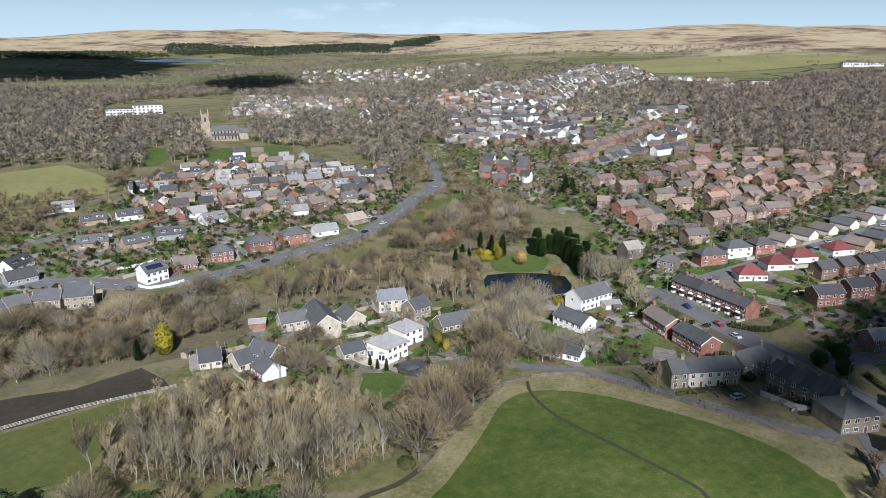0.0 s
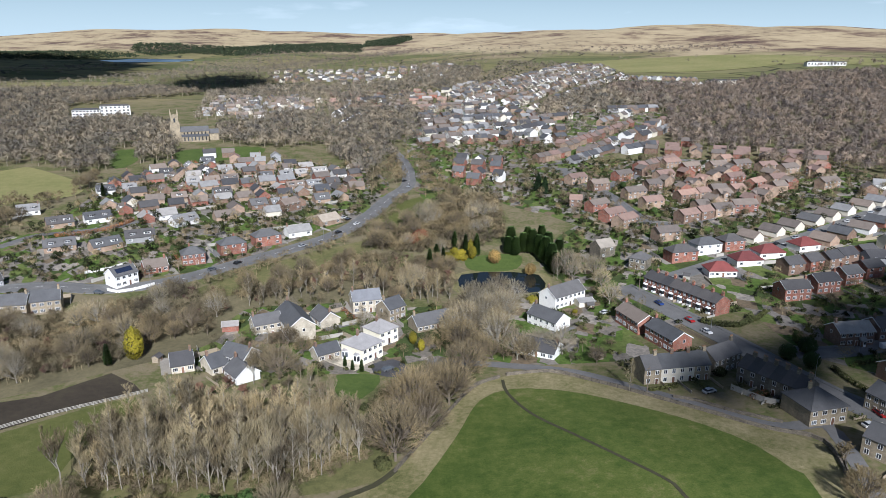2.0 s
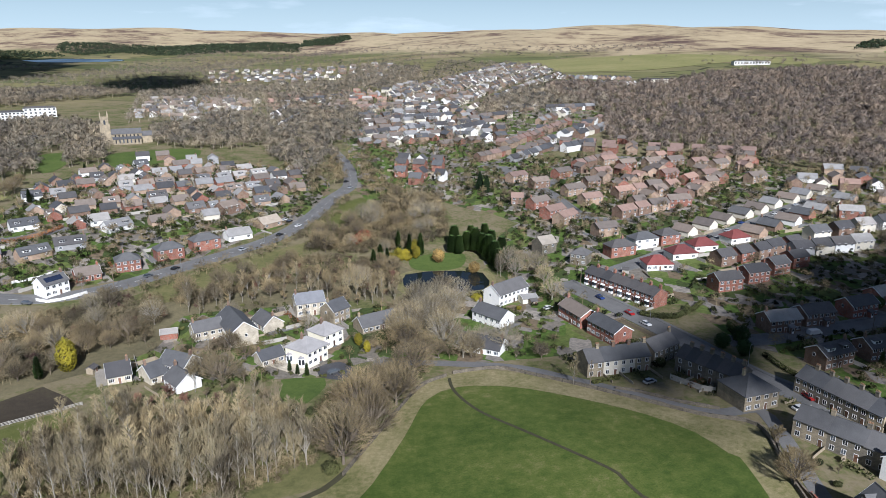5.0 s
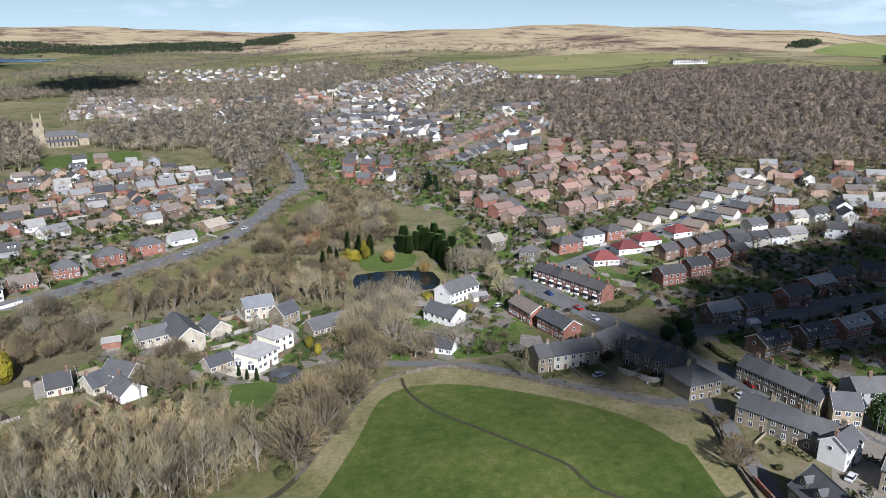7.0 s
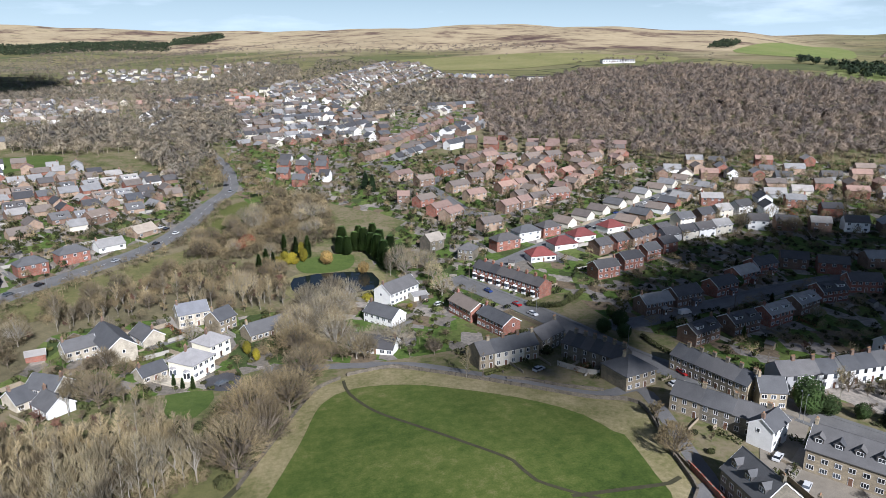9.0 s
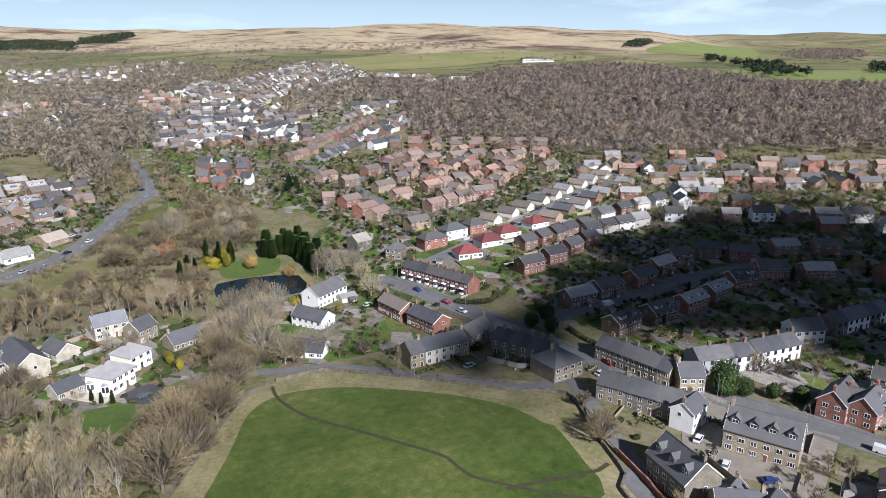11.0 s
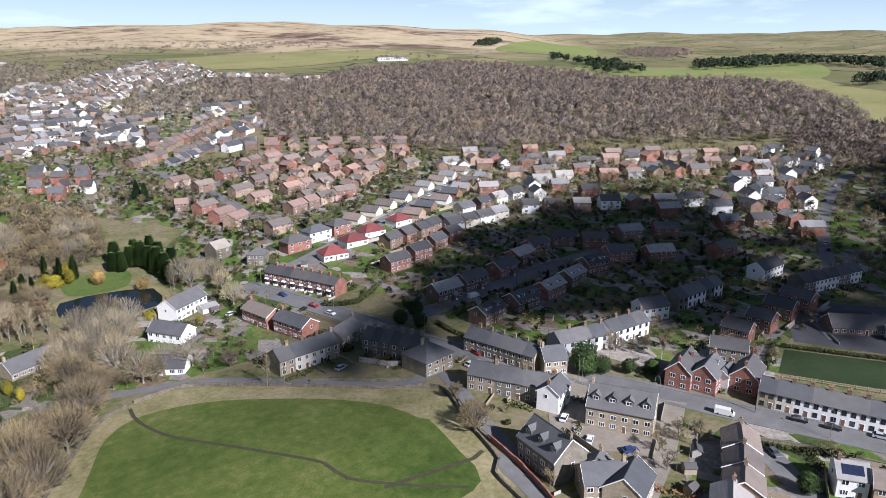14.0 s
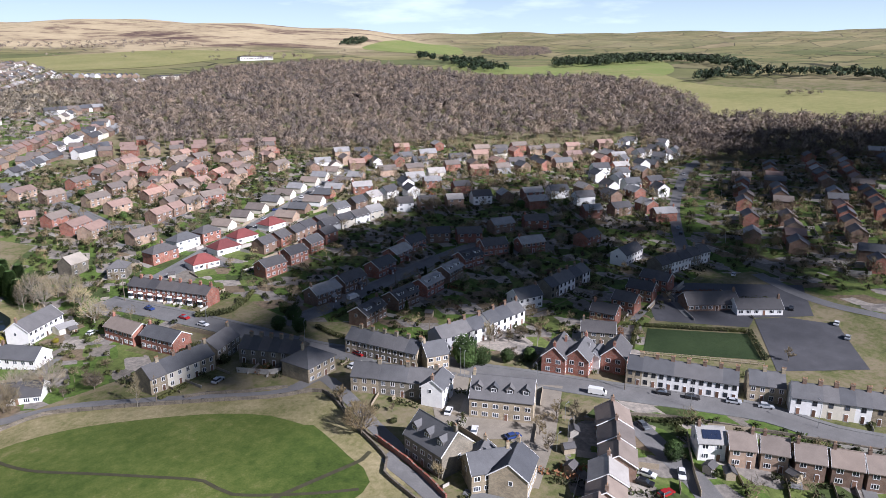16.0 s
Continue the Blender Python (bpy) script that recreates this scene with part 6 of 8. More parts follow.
house("white_house", 126.1, 129.2, 25, 9.0, depth=6.5, roof='slate', raise_z=0.8)
house("flats", 134.9, 111.9, -57, 17.5, extra='dormer gable', group='stone flats', wall='stone')
house("flats", 105.2, 107.6, -93, 14.0, extra='dormer gable', group='stone flats', wall='grey_stone')
house("stone_house", 107.4, 93.1, -30, 10.5, roof='slate', wall='stone', group='stone flats')
house("stone_house", 110.6, 88.1, -154, 10.4, roof='slate', wall='stone', group='stone flats', depth=9.0)
house("stone_house", 111.8, 98.6, 27, 5.0, roof='slate', wall='stone', depth=6.0, raise_z=-2.0)
house("red_villa", 170.2, 118.8, 22, 12.8, wall='brick', roof='dark_tile', group='red villas')
house("red_villa", 173.6, 112.5, 20, 11.7, wall='brick', roof='slate', group='red villas')
house("red_villa", 174.4, 115.0, -62, 8.0, wall='brick', roof='slate', group='red villas', raise_z=-1.0)
house("white_house", 178.9, 110.2, 15, 8.0, depth=4.5, roof='slate', raise_z=-0.5)
house("red_villa", 182.8, 105.4, 21, 10.8, wall='brick', roof='dark_tile', group='red villas')
house("dark_semi", 146.8, 84.1, -143, 8.9, depth=8.6, raise_z=-0.0, wall='brown_brick', roof='brown_tile', group='stepped brick houses')
house("dark_semi", 139.7, 78.9, -147, 7.9, depth=8.6, raise_z=-0.4, wall='brown_brick', roof='brown_tile', group='stepped brick houses')
house("dark_semi", 132.9, 74.1, -148, 7.5, depth=8.6, raise_z=-0.8, wall='brown_brick', roof='brown_tile', group='stepped brick houses')
house("dark_semi", 125.8, 72.3, -147, 7.8, depth=8.6, raise_z=-1.2, wall='brown_brick', roof='grey_tile', group='stepped brick houses')
house("dark_semi", 119.7, 68.9, -149, 7.2, depth=8.6, raise_z=-1.6, wall='brown_brick', roof='brown_tile', group='stepped brick houses')
house("dark_semi", 112.7, 66.6, -149, 7.4, depth=8.6, raise_z=-2.0, wall='brown_brick', roof='brown_tile', group='stepped brick houses')

# shaded semis
house("dark_semi", 150.6, 219.8, 6, 13.0, group='shaded semis', extra='porch')
house("dark_semi", 166.9, 224.0, 9, 13.0, group='shaded semis', extra='porch')
house("dark_semi", 188.4, 229.2, 13, 13.0, group='shaded semis', extra='porch')
house("dark_semi", 206.3, 238.1, 15, 13.0, group='shaded semis', extra='porch')
house("dark_semi", 221.9, 245.1, 10, 13.0, group='shaded semis', extra='porch')
house("dark_semi", 150.4, 191.0, 16, 13.0, extra='dormer', group='shaded semis with dormers')
house("dark_semi", 169.8, 194.4, 9, 13.0, extra='dormer', group='shaded semis with dormers')
house("dark_semi", 187.8, 198.0, 13, 13.0, extra='dormer', group='shaded semis with dormers')
house("dark_semi", 205.8, 203.6, 17, 13.0, extra='dormer', group='shaded semis with dormers')
house("dark_semi", 225.5, 210.3, -1, 12.4, extra='dormer', group='shaded semis with dormers')
house("dark_semi", 240.8, 246.0, -34, 11.7, group='shaded semis', lod=1)
house("dark_semi", 252.0, 235.1, -35, 12.4, group='shaded semis', lod=1)
house("dark_semi", 276.3, 234.1, -16, 13.0, group='shaded semis', lod=1)
house("dark_semi", 294.5, 225.2, -36, 13.0, group='shaded semis', lod=1)
house("dark_semi", 246.8, 214.1, -22, 13.0, group='shaded semis')
house("dark_semi", 262.7, 203.8, -22, 13.0, group='shaded semis')
house("dark_semi", 291.6, 189.6, 2, 13.0, group='shaded semis', lod=1)
house("brick_semi", 153.1, 263.0, 9, 11.8, wall='brick', group='brick semis')
house("brick_semi", 169.9, 270.3, 12, 11.7, wall='brick', group='brick semis')
house("brick_semi", 185.3, 278.3, 16, 9.3, wall='brick', group='brick semis')
house("brick_semi", 198.9, 285.1, 15, 9.9, wall='brick', group='brick semis', lod=1)

# brick terrace and avenue
terrace("brick_terrace", 101.2, 284.3, 117.9, 246.8, 8, roof='dark_tile', extra='bay', group='brick row')
house("hip_semi", 105.4, 310.7, -38, 7.9, wall='grey_stone', roof='slate')
house("stone_house", 92.5, 330.4, 26, 9.6, wall='grey_stone', lod=1)
house("hip_semi", 127.2, 317.3, 12, 14.0, wall='brick', group='avenue houses', lod=1)
house("hip_semi", 142.6, 326.3, 14, 14.0, wall='white', group='avenue houses', lod=1)
house("hip_semi", 156.7, 329.7, 13, 11.3, wall='brick', group='avenue houses', lod=1)
house("red_bungalow", 136.7, 294.8, -2, 12.5, wall='white', group='red-roofed bungalows')
house("red_bungalow", 154.2, 307.2, 5, 13.0, wall='white', group='red-roofed bungalows', lod=1)
house("red_bungalow", 169.3, 316.3, 6, 13.0, wall='white', group='red-roofed bungalows', lod=1)
house("red_bungalow", 191.5, 324.7, 13, 12.0, roof='red_tile', lod=1)
along("bungalow", 165.3, 337.2, 298.0, 409.5, 9, spin=90, length=11.0, group='avenue houses', lod=1, wall='cream')
along("bungalow", 198.1, 327.8, 299.5, 383.9, 7, spin=90, length=11.0, group='avenue houses', lod=1)
along("pale_house", 204.6, 297.4, 249.1, 302.2, 4, length=11.0, lod=1)
along("pale_house", 224.7, 317.5, 286.9, 330.9, 4, length=11.0, lod=1)
along("dark_semi", 162.8, 291.0, 215.1, 308.3, 5, spin=0, length=9.0, lod=1)

# houses round the pond
house("white_house", 60.1, 270.4, 36, 18.0, roof='slate', depth=9.0)
house("white_house", 49.8, 245.8, -53, 14.4, roof='slate', raise_z=-1.5)
house("garage", 68.3, 265.7, 11, 6.3, wall='cream')
house("bungalow", 41.1, 219.8, -33, 15.5, wall='white', roof='dark_tile')
house("estate_house", 81.2, 238.8, -74, 15.0, wall='brick', roof='brown_tile')
house("estate_house", 87.0, 221.2, -71, 15.0, wall='brick', roof='slate')

# villa and its neighbours
house("hip_semi", -19.3, 221.9, 50, 10.0, wall='villa', roof='pale_slate', depth=10.0, raise_z=0.8)
house("hip_semi", -13.6, 236.5, 44, 9.0, wall='villa', roof='pale_slate', depth=9.0, raise_z=0.5)
house("grey_bungalow", -32.0, 222.5, 34, 8.7, wall='pale_stone', roof='slate', depth=6.0)
house("cream_house", -46.3, 245.9, -65, 20.0, depth=10.0, roof='slate', wall='pale_stone')
house("cream_house", -57.2, 246.3, 28, 10.4, depth=7.0, roof='slate', raise_z=-1.5, wall='pale_stone')
house("grey_bungalow", -36.2, 254.5, -58, 10.5, wall='pale_stone', roof='slate')
house("stone_house", -21.4, 268.0, 16, 11.7, wall='pale_stone', roof='pale_slate')
house("stone_house", -10.7, 259.4, 43, 8.3, wall='stone', roof='slate')
house("grey_bungalow", 4.7, 249.8, 27, 14.9, wall='stone', roof='slate')
house("white_house", -59.0, 214.3, -30, 10.6, wall='pale_stone', roof='slate')
house("grey_bungalow", -56.6, 206.0, -51, 9.0, wall='white', roof='slate')
house("grey_bungalow", -66.1, 212.5, 42, 8.0, wall='pale_stone', roof='slate')
house("grey_bungalow", -77.8, 212.8, 22, 7.0, wall='pale_stone', roof='dark_tile')
house("garage", -70.4, 246.1, 12, 6.0, wall='brick')

def villa_front(x, y, turn, depth):
    """White porch on pilasters and two canted bays on the villa's garden front, with a paved terrace before it."""
    z = float(ground_z(x, y)) + 0.8
    for kind, dx, w, out, h in (("garden_bay", -3.0, 2.4, 1.1, 3.0), ("garden_bay", 2.6, 2.4, 1.1, 3.0)):
        base = tagged(new(kind), "white-painted canted garden bay with a lead roof", "bay window", "villa bays")
        base.matrix_basis = pose(x, y, z, 0, 0, turn) @ pose(dx, -depth / 2, 0)
        body, lid, glass = Shape(), Shape(), Shape()
        plan = [(-w / 2, 0.0), (-w / 2 + 0.5, -out), (w / 2 - 0.5, -out), (w / 2, 0.0)]
        body.solid([(a, b, -0.8) for a, b in plan], [(a, b, 0.7) for a, b in plan], "white_paint")
        body.solid([(a, b, h - 0.4) for a, b in plan], [(a, b, h) for a, b in plan], "white_paint")
        for a, b in plan:
            body.box(a - 0.09, a + 0.09, b - 0.09, b + 0.09, 0.7, h - 0.4, "white_paint")
        glass.solid([(a * 0.95, b * 0.95, 0.7) for a, b in plan], [(a * 0.95, b * 0.95, h - 0.4) for a, b in plan], "glass")
        lid.solid([(a * 1.08, b * 1.1, h) for a, b in plan], [(a * 0.7, b * 0.5, h + 0.45) for a, b in plan], "pale_slate")
        part("bay", body.mesh("bay"), base)
        part("pane", glass.mesh("pane"), base)
        part("bay_roof", lid.mesh("bay_roof"), base)
    flags = Shape()
    c = pose(x, y, 0, 0, 0, turn)
    rows = [(-7.0, -depth / 2 - 5.2), (6.0, -depth / 2 - 5.2), (6.0, -depth / 2 - 0.02), (-7.0, -depth / 2 - 0.02)]
    low = [c @ Vector((a, b, 0)) for a, b in rows]
    flags.solid([(p.x, p.y, z - 1.6) for p in low], [(p.x, p.y, z - 0.15) for p in low], "pale_stone")
    tagged(new("garden_terrace", flags.mesh("garden_terrace")), "raised pale stone garden terrace before the villa", "terrace")


villa_front(-19.3, 221.9, 50 - 90, 10.0)

# front of the western estate
house("white_house", -127.5, 290.2, 53, 10.7, roof='slate', extra='solar')
house("bungalow", -119.4, 306.8, 32, 10.0, wall='brick', roof='brown_tile')
house("hip_semi", -105.6, 318.1, 23, 10.6, wall='brick', roof='slate')
house("hip_semi", -91.3, 333.4, 31, 12.5, wall='brick', roof='slate', lod=1)
house("hip_semi", -77.3, 347.0, 32, 13.3, wall='brick', roof='slate', lod=1)
house("bungalow", -63.8, 363.2, 32, 13.0, wall='white', roof='grey_tile', lod=1)
house("bungalow", -50.9, 385.4, 47, 12.8, wall='buff_brick', roof='stone_tile', depth=9.0, lod=1)
house("pale_house", -77.2, 413.4, 51, 12.0, lod=1)
house("stone_house", -154.1, 256.4, 10, 10.2, roof='slate', group='stone houses by the junction')
house("stone_house", -144.6, 261.0, 20, 10.7, roof='slate', group='stone houses by the junction')
house("stone_house", -163.3, 248.9, 45, 9.0, roof='slate', group='stone houses by the junction')
house("stone_house", -168.6, 241.8, 57, 9.0, roof='slate', group='stone houses by the junction')
house("grey_bungalow", -193.6, 300.9, 80, 13.6, extra='dormer', lod=1)
house("grey_bungalow", -182.4, 284.7, -132, 12.1, extra='dormer')
house("grey_bungalow", -174.7, 334.4, 27, 13.9, extra='dormer', lod=1)
house("grey_bungalow", -153.4, 335.7, 45, 14.0, extra='dormer', lod=1)
house("grey_bungalow", -141.8, 349.8, 25, 14.0, extra='dormer', lod=1)
house("grey_bungalow", -128.7, 379.0, 49, 14.0, extra='dormer', lod=1)
house("grey_bungalow", -177.3, 383.1, 35, 13.5, extra='dormer', lod=1)
house("grey_bungalow", -193.1, 373.0, 35, 12.8, extra='dormer', lod=1)
house("grey_bungalow", -222.8, 398.7, 28, 11.7, extra='dormer', lod=1)

# western estate
estate(['bungalow', 'brick_bungalow', 'grey_bungalow', 'brick_bungalow'], [(-207, 456), (-200, 526), (-194, 561), (-111, 557), (-46, 536), (-33, 454), (-64, 421), (-84.2, 381.3), (-109.3, 368.0), (-132.9, 356.0), (-164.9, 392.4), (-189, 411)], 28, 20, 13, length=10.0, lod=1, limit=120, extra='dormer', group='western estate')
estate(['estate_house', 'pale_house'], [(-195, 564), (-171, 594), (-109, 597), (-101, 552), (-175, 528)], 14, 24, 15, lod=2, limit=16, group='western estate')

# eastern estates
house("estate_house", 110.3, 411.6, 30, 13.9, lod=1, group='brick estate', depth=8.0)
house("estate_house", 113.7, 390.2, 34, 15.0, lod=1, group='brick estate', depth=8.0)
house("estate_house", 117.4, 377.1, 39, 15.0, lod=1, group='brick estate', depth=8.0)
house("estate_house", 141.2, 439.3, 21, 15.0, lod=1, group='brick estate', depth=8.0)
house("estate_house", 144.3, 413.6, 21, 14.2, lod=1, group='brick estate', depth=8.0)
house("estate_house", 170.3, 425.6, 22, 14.3, lod=1, group='brick estate', depth=8.0)
house("estate_house", 181.7, 429.8, 21, 9.0, lod=1, group='brick estate', depth=8.0)
house("estate_house", 195.0, 436.3, 8, 10.7, lod=1, group='brick estate', depth=8.0)
house("estate_house", 154.3, 381.2, 26, 12.9, lod=1, group='brick estate', depth=8.0)
house("estate_house", 165.5, 385.8, 23, 9.6, lod=1, group='brick estate', depth=8.0)
house("estate_house", 177.9, 390.2, 14, 13.0, lod=1, group='brick estate', depth=8.0)
house("estate_house", 193.5, 396.2, 6, 15.0, lod=1, group='brick estate', depth=8.0)
house("estate_house", 131.2, 350.0, 16, 12.8, lod=1, group='brick estate', depth=8.0)
house("estate_house", 226.0, 449.6, 37, 14.3, lod=1, group='brick estate', depth=8.0)
house("estate_house", 219.2, 467.7, 25, 15.0, lod=1, group='brick estate', depth=8.0)
house("estate_house", 244.7, 458.8, 22, 13.6, lod=1, group='brick estate', depth=8.0)
house("estate_house", 271.5, 443.3, 21, 15.0, lod=1, group='brick estate', depth=8.0)
house("estate_house", 176.4, 485.0, 27, 15.0, lod=1, group='brick estate', depth=8.0)
house("estate_house", 148.0, 489.9, 32, 15.0, lod=1, group='brick estate', depth=8.0)
house("estate_house", 113.2, 483.8, 31, 15.0, lod=1, group='brick estate', depth=8.0)
house("estate_house", 124.1, 463.5, 23, 13.5, lod=1, group='brick estate', depth=8.0)
house("estate_house", 204.0, 508.5, 23, 15.0, lod=1, group='brick estate', depth=8.0)
house("estate_house", 225.1, 509.4, 22, 15.0, lod=1, group='brick estate', depth=8.0)
house("estate_house", 243.3, 510.7, 19, 15.0, lod=1, group='brick estate', depth=8.0)
house("estate_house", 257.7, 499.8, 21, 15.0, lod=1, group='brick estate', depth=8.0)
house("estate_house", 269.3, 490.6, 25, 15.0, lod=1, group='brick estate', depth=8.0)
house("estate_house", 195.2, 524.5, 23, 15.0, lod=1, group='brick estate', depth=8.0)
estate(['estate_house'], [(100, 600), (137, 530), (206, 555), (298, 509), (291, 468), (211, 412), (178.2, 390.9), (146.3, 383.5), (131.4, 397.4), (122, 469), (96, 497)], 43, 24, 15, length=9.5, lod=1, extra='wing', spin=(65, 70, 60, -25, 68), limit=24, group='brick estate')
estate(['estate_house'], [(99, 401), (119.5, 390.3), (125.0, 371.4), (104, 455), (100, 471), (95, 449)], -76, 24, 14, lod=1, extra='wing', spin=(65, 70, 60, -25, 68), limit=10, group='brick estate')
estate(['estate_house', 'pale_house'], [(127, 612), (267, 772), (258, 709), (179, 603), (120, 531)], 52, 24, 14, length=11.0, lod=2, limit=60, group='brick estate')
estate(['pale_house', 'bungalow'], [(3, 623), (73, 615), (131, 630), (154, 717), (137, 792), (82, 880), (11, 851), (-2, 724)], 22, 24, 14, length=11.5, lod=2, limit=140, group='pale estate')
estate(['blue_house'], [(18, 536), (41, 587), (68, 534), (64, 481), (30, 482)], -24, 22, 15, lod=1, limit=14, group='new slate-roofed houses')
estate(['pale_house'], [(53, 864), (147, 810), (241, 994), (341, 1146), (366, 1382), (195, 1593), (98, 1296), (38, 1030)], 60, 28, 16, lod=2, limit=220, length=12.0, group='hillside estate')
estate(['estate_house', 'pale_house'], [(-103, 897), (-29, 836), (54, 891), (47, 1062), (-57, 1128), (-125, 1087)], -4, 34, 18, lod=2, limit=90, length=12.0, group='town houses')
estate(['pale_house'], [(-251, 861), (-174, 819), (-125, 847), (-132, 1010), (-235, 1116), (-300, 1033)], 4, 30, 17, lod=2, limit=60, length=12.0, group='town houses')
estate(['pale_house'], [(-265, 1371), (-86, 1299), (79, 1311), (99, 1666), (-230, 2030), (-329, 1709)], -17, 60, 26, lod=2, limit=90, length=12.0, group='distant town houses')
estate(['dark_semi', 'white_house', 'dark_semi'], [(272.4, 372.5), (315.3, 330.1), (360.9, 253.1), (437, 278), (479, 256), (357.5, 177.5), (330.1, 200.3), (300.3, 266.2), (256.2, 296.7), (235.3, 301.7)], -28, 23, 16, length=11.5, lod=1, limit=55, group='shaded estate')
estate(['pale_house', 'estate_house', 'grey_bungalow', 'dark_semi'], [(298, 449), (360, 458), (434, 405), (491, 341), (542, 290), (437, 278), (364.6, 302.9), (309.8, 358.2), (261.7, 383.0)], -25, 25, 16, length=12.0, lod=1.5, limit=90, group='eastern estate')
estate(['estate_house', 'dark_semi', 'brick_semi'], [(446, 185), (546, 182), (621, 139), (572, 102), (364.8, 58.0), (321.3, 77.6), (330.9, 99.3), (344.6, 133.8)], -154, 25, 15, length=11.0, lod=1.5, limit=90, group='shaded brick estate')
estate(['white_house', 'grey_bungalow'], [(500, 330), (561, 306), (525, 266), (472, 234), (411, 230), (393.7, 249.3)], 8, 24, 15, lod=1, limit=16, group='eastern estate')
estate(['estate_house'], [(184, 621), (232, 613), (290, 579), (334, 542), (310, 497), (263, 523), (210, 552), (179, 568)], -31, 24, 18, length=11.0, lod=2, limit=26, group='brick estate')
far_row("far rows", "estate_house", 128, 597, 177, 658, 8, 0, 11.0)
far_row("far rows", "estate_house", 182, 666, 220, 712, 5, 0, 11.0)
far_row("far rows", "pale_house", 206, 639, 249, 684, 6, 0, 11.0)
far_row("far rows", "grey_bungalow", 123, 548, 167, 593, 7, 0, 11.0)
far_row("far rows", "white_house", 176, 578, 207, 596, 4, 0, 11.0)
far_row("far rows", "estate_house", 168, 513, 203, 540, 6, 0, 11.0)
far_row("far rows", "estate_house", 97, 552, 125, 576, 5, 0, 11.0)
far_row("far rows", "pale_house", 186, 711, 250, 791, 6, 0, 11.0)
far_row("far rows", "grey_bungalow", 311, 1047, 411, 1006, 16, 90, 11.0)
far_row("far rows", "grey_bungalow", 329, 1137, 426, 1065, 16, 90, 11.0)
far_row("far rows", "pale_house", 169, 796, 210, 805, 5, 0, 11.0)
far_row("far rows", "pale_house", 220, 796, 273, 794, 7, 0, 11.0)
far_row("far rows", "white_terrace", 53, 757, 101, 763, 9, 0, 9.0)
far_row("far rows", "pale_house", 9, 674, 65, 696, 9, 0, 11.0)
far_row("far rows", "pale_house", 4, 737, 47, 767, 6, 0, 11.0)
far_row("far rows", "white_house", 95, 673, 128, 703, 5, 0, 11.0)
far_row("far rows", "pale_house", 133, 750, 169, 764, 5, 0, 11.0)
far_row("far rows", "white_terrace", -78, 756, -62, 818, 6, 0, 9.0)
far_row("far rows", "white_house", -73, 969, -19, 1011, 7, 0, 11.0)
far_row("far rows", "white_house", -95, 822, -84, 882, 4, 0, 11.0)
far_row("far rows", "estate_house", -17, 860, 54, 883, 11, 0, 11.0)

# landmarks
church(-228.0, 673.8, 20)
TAKEN.append((-228.0, 667.8))
TAKEN.append((-220.1, 670.7))
TAKEN.append((-212.2, 673.6))
TAKEN.append((-204.3, 676.6))
TAKEN.append((-196.4, 679.5))
flat_block(-377.2, 824.3, 20, 29.1, 14, 12, 4, 8, "white four-storey apartment block with flat dark roof")
flat_block(-370.9, 886.7, 26, 34, 14, 11, 3, 7, "white apartment wing with flat dark roof")
KEEP_OFF.append((-391, 819, 22))
KEEP_OFF.append((-375, 821, 22))
KEEP_OFF.append((-361, 823, 22))
KEEP_OFF.append((-368, 880, 22))
KEEP_OFF.append((-356, 881, 22))
flat_block(722.1, 1240.5, -9, 64.8, 16, 6, 1, 12, "long low white farm building on the hill", "white", "farm_building")
flat_block(445.0, 1013.3, 12, 53.9, 12, 6, 2, 9, "long pale low building at the wood", "cream", "farm_building")

# woods
woodland("woodland", [(254, 711), (227, 599), (248, 544), (283, 499), (322, 468), (354, 451), (400, 432), (469, 404), (516, 365), (560, 334), (605, 315), (676, 304), (741, 358), (880, 505), (892, 595), (798, 668), (783, 818), (766, 969), (742, 1067), (551, 1075), (433, 962), (358, 984), (296, 1009), (250, 942), (260, 839), (282, 784)], 10.0, 14, "dusk_twig", "dense leafless woodland on the hillside", blades=150, seed=1, crown=5.0, low=0.25)
woodland("woodland", [(626, 332), (677, 302), (764, 143), (627, 114), (578, 194), (552, 260)], 9.5, 14, "dusk_twig", "shaded leafless woodland", blades=90, seed=12, crown=6.0)
woodland("woodland", [(-329, 462), (-330, 513), (-302, 548), (-235, 498), (-231, 524), (-228, 533), (-257, 592), (-250, 623), (-217, 549), (-196, 567), (-207, 624), (-223, 647), (-260, 747), (-329, 813), (-378, 784), (-458, 948), (-420, 1045), (-328, 1131), (-445, 1234), (-715, 1149), (-765, 1064)], 9.0, 13, "far_twig", "leafless wood round the church", blades=120, seed=2, crown=5.0, low=0.25)
woodland("woodland", [(-191, 665), (-139, 636), (-84, 634), (-54, 535), (-35, 500), (-22, 536), (-18, 569), (-18, 626), (-8, 708), (-60, 892), (-89, 772), (-157, 875), (-168, 793), (-209, 752)], 9.0, 13, "far_twig", "belt of leafless trees", blades=120, seed=3, crown=5.0, low=0.25)
woodland("woodland", [(-127, 1108), (-18, 914), (13, 1044), (107, 1160), (134, 1463), (20, 1601), (-24, 1265), (-222, 1247), (-310, 1132), (-304, 1048)], 13, 14, "far_twig", "distant leafless trees", blades=60, seed=4, crown=6.5)
woodland("woodland", [(131, 753), (198, 782), (269, 807), (276, 770), (313, 861), (241, 958), (165, 874)], 9.0, 13, "far_twig", "leafless wood above the estate", blades=90, seed=5, crown=6.0)
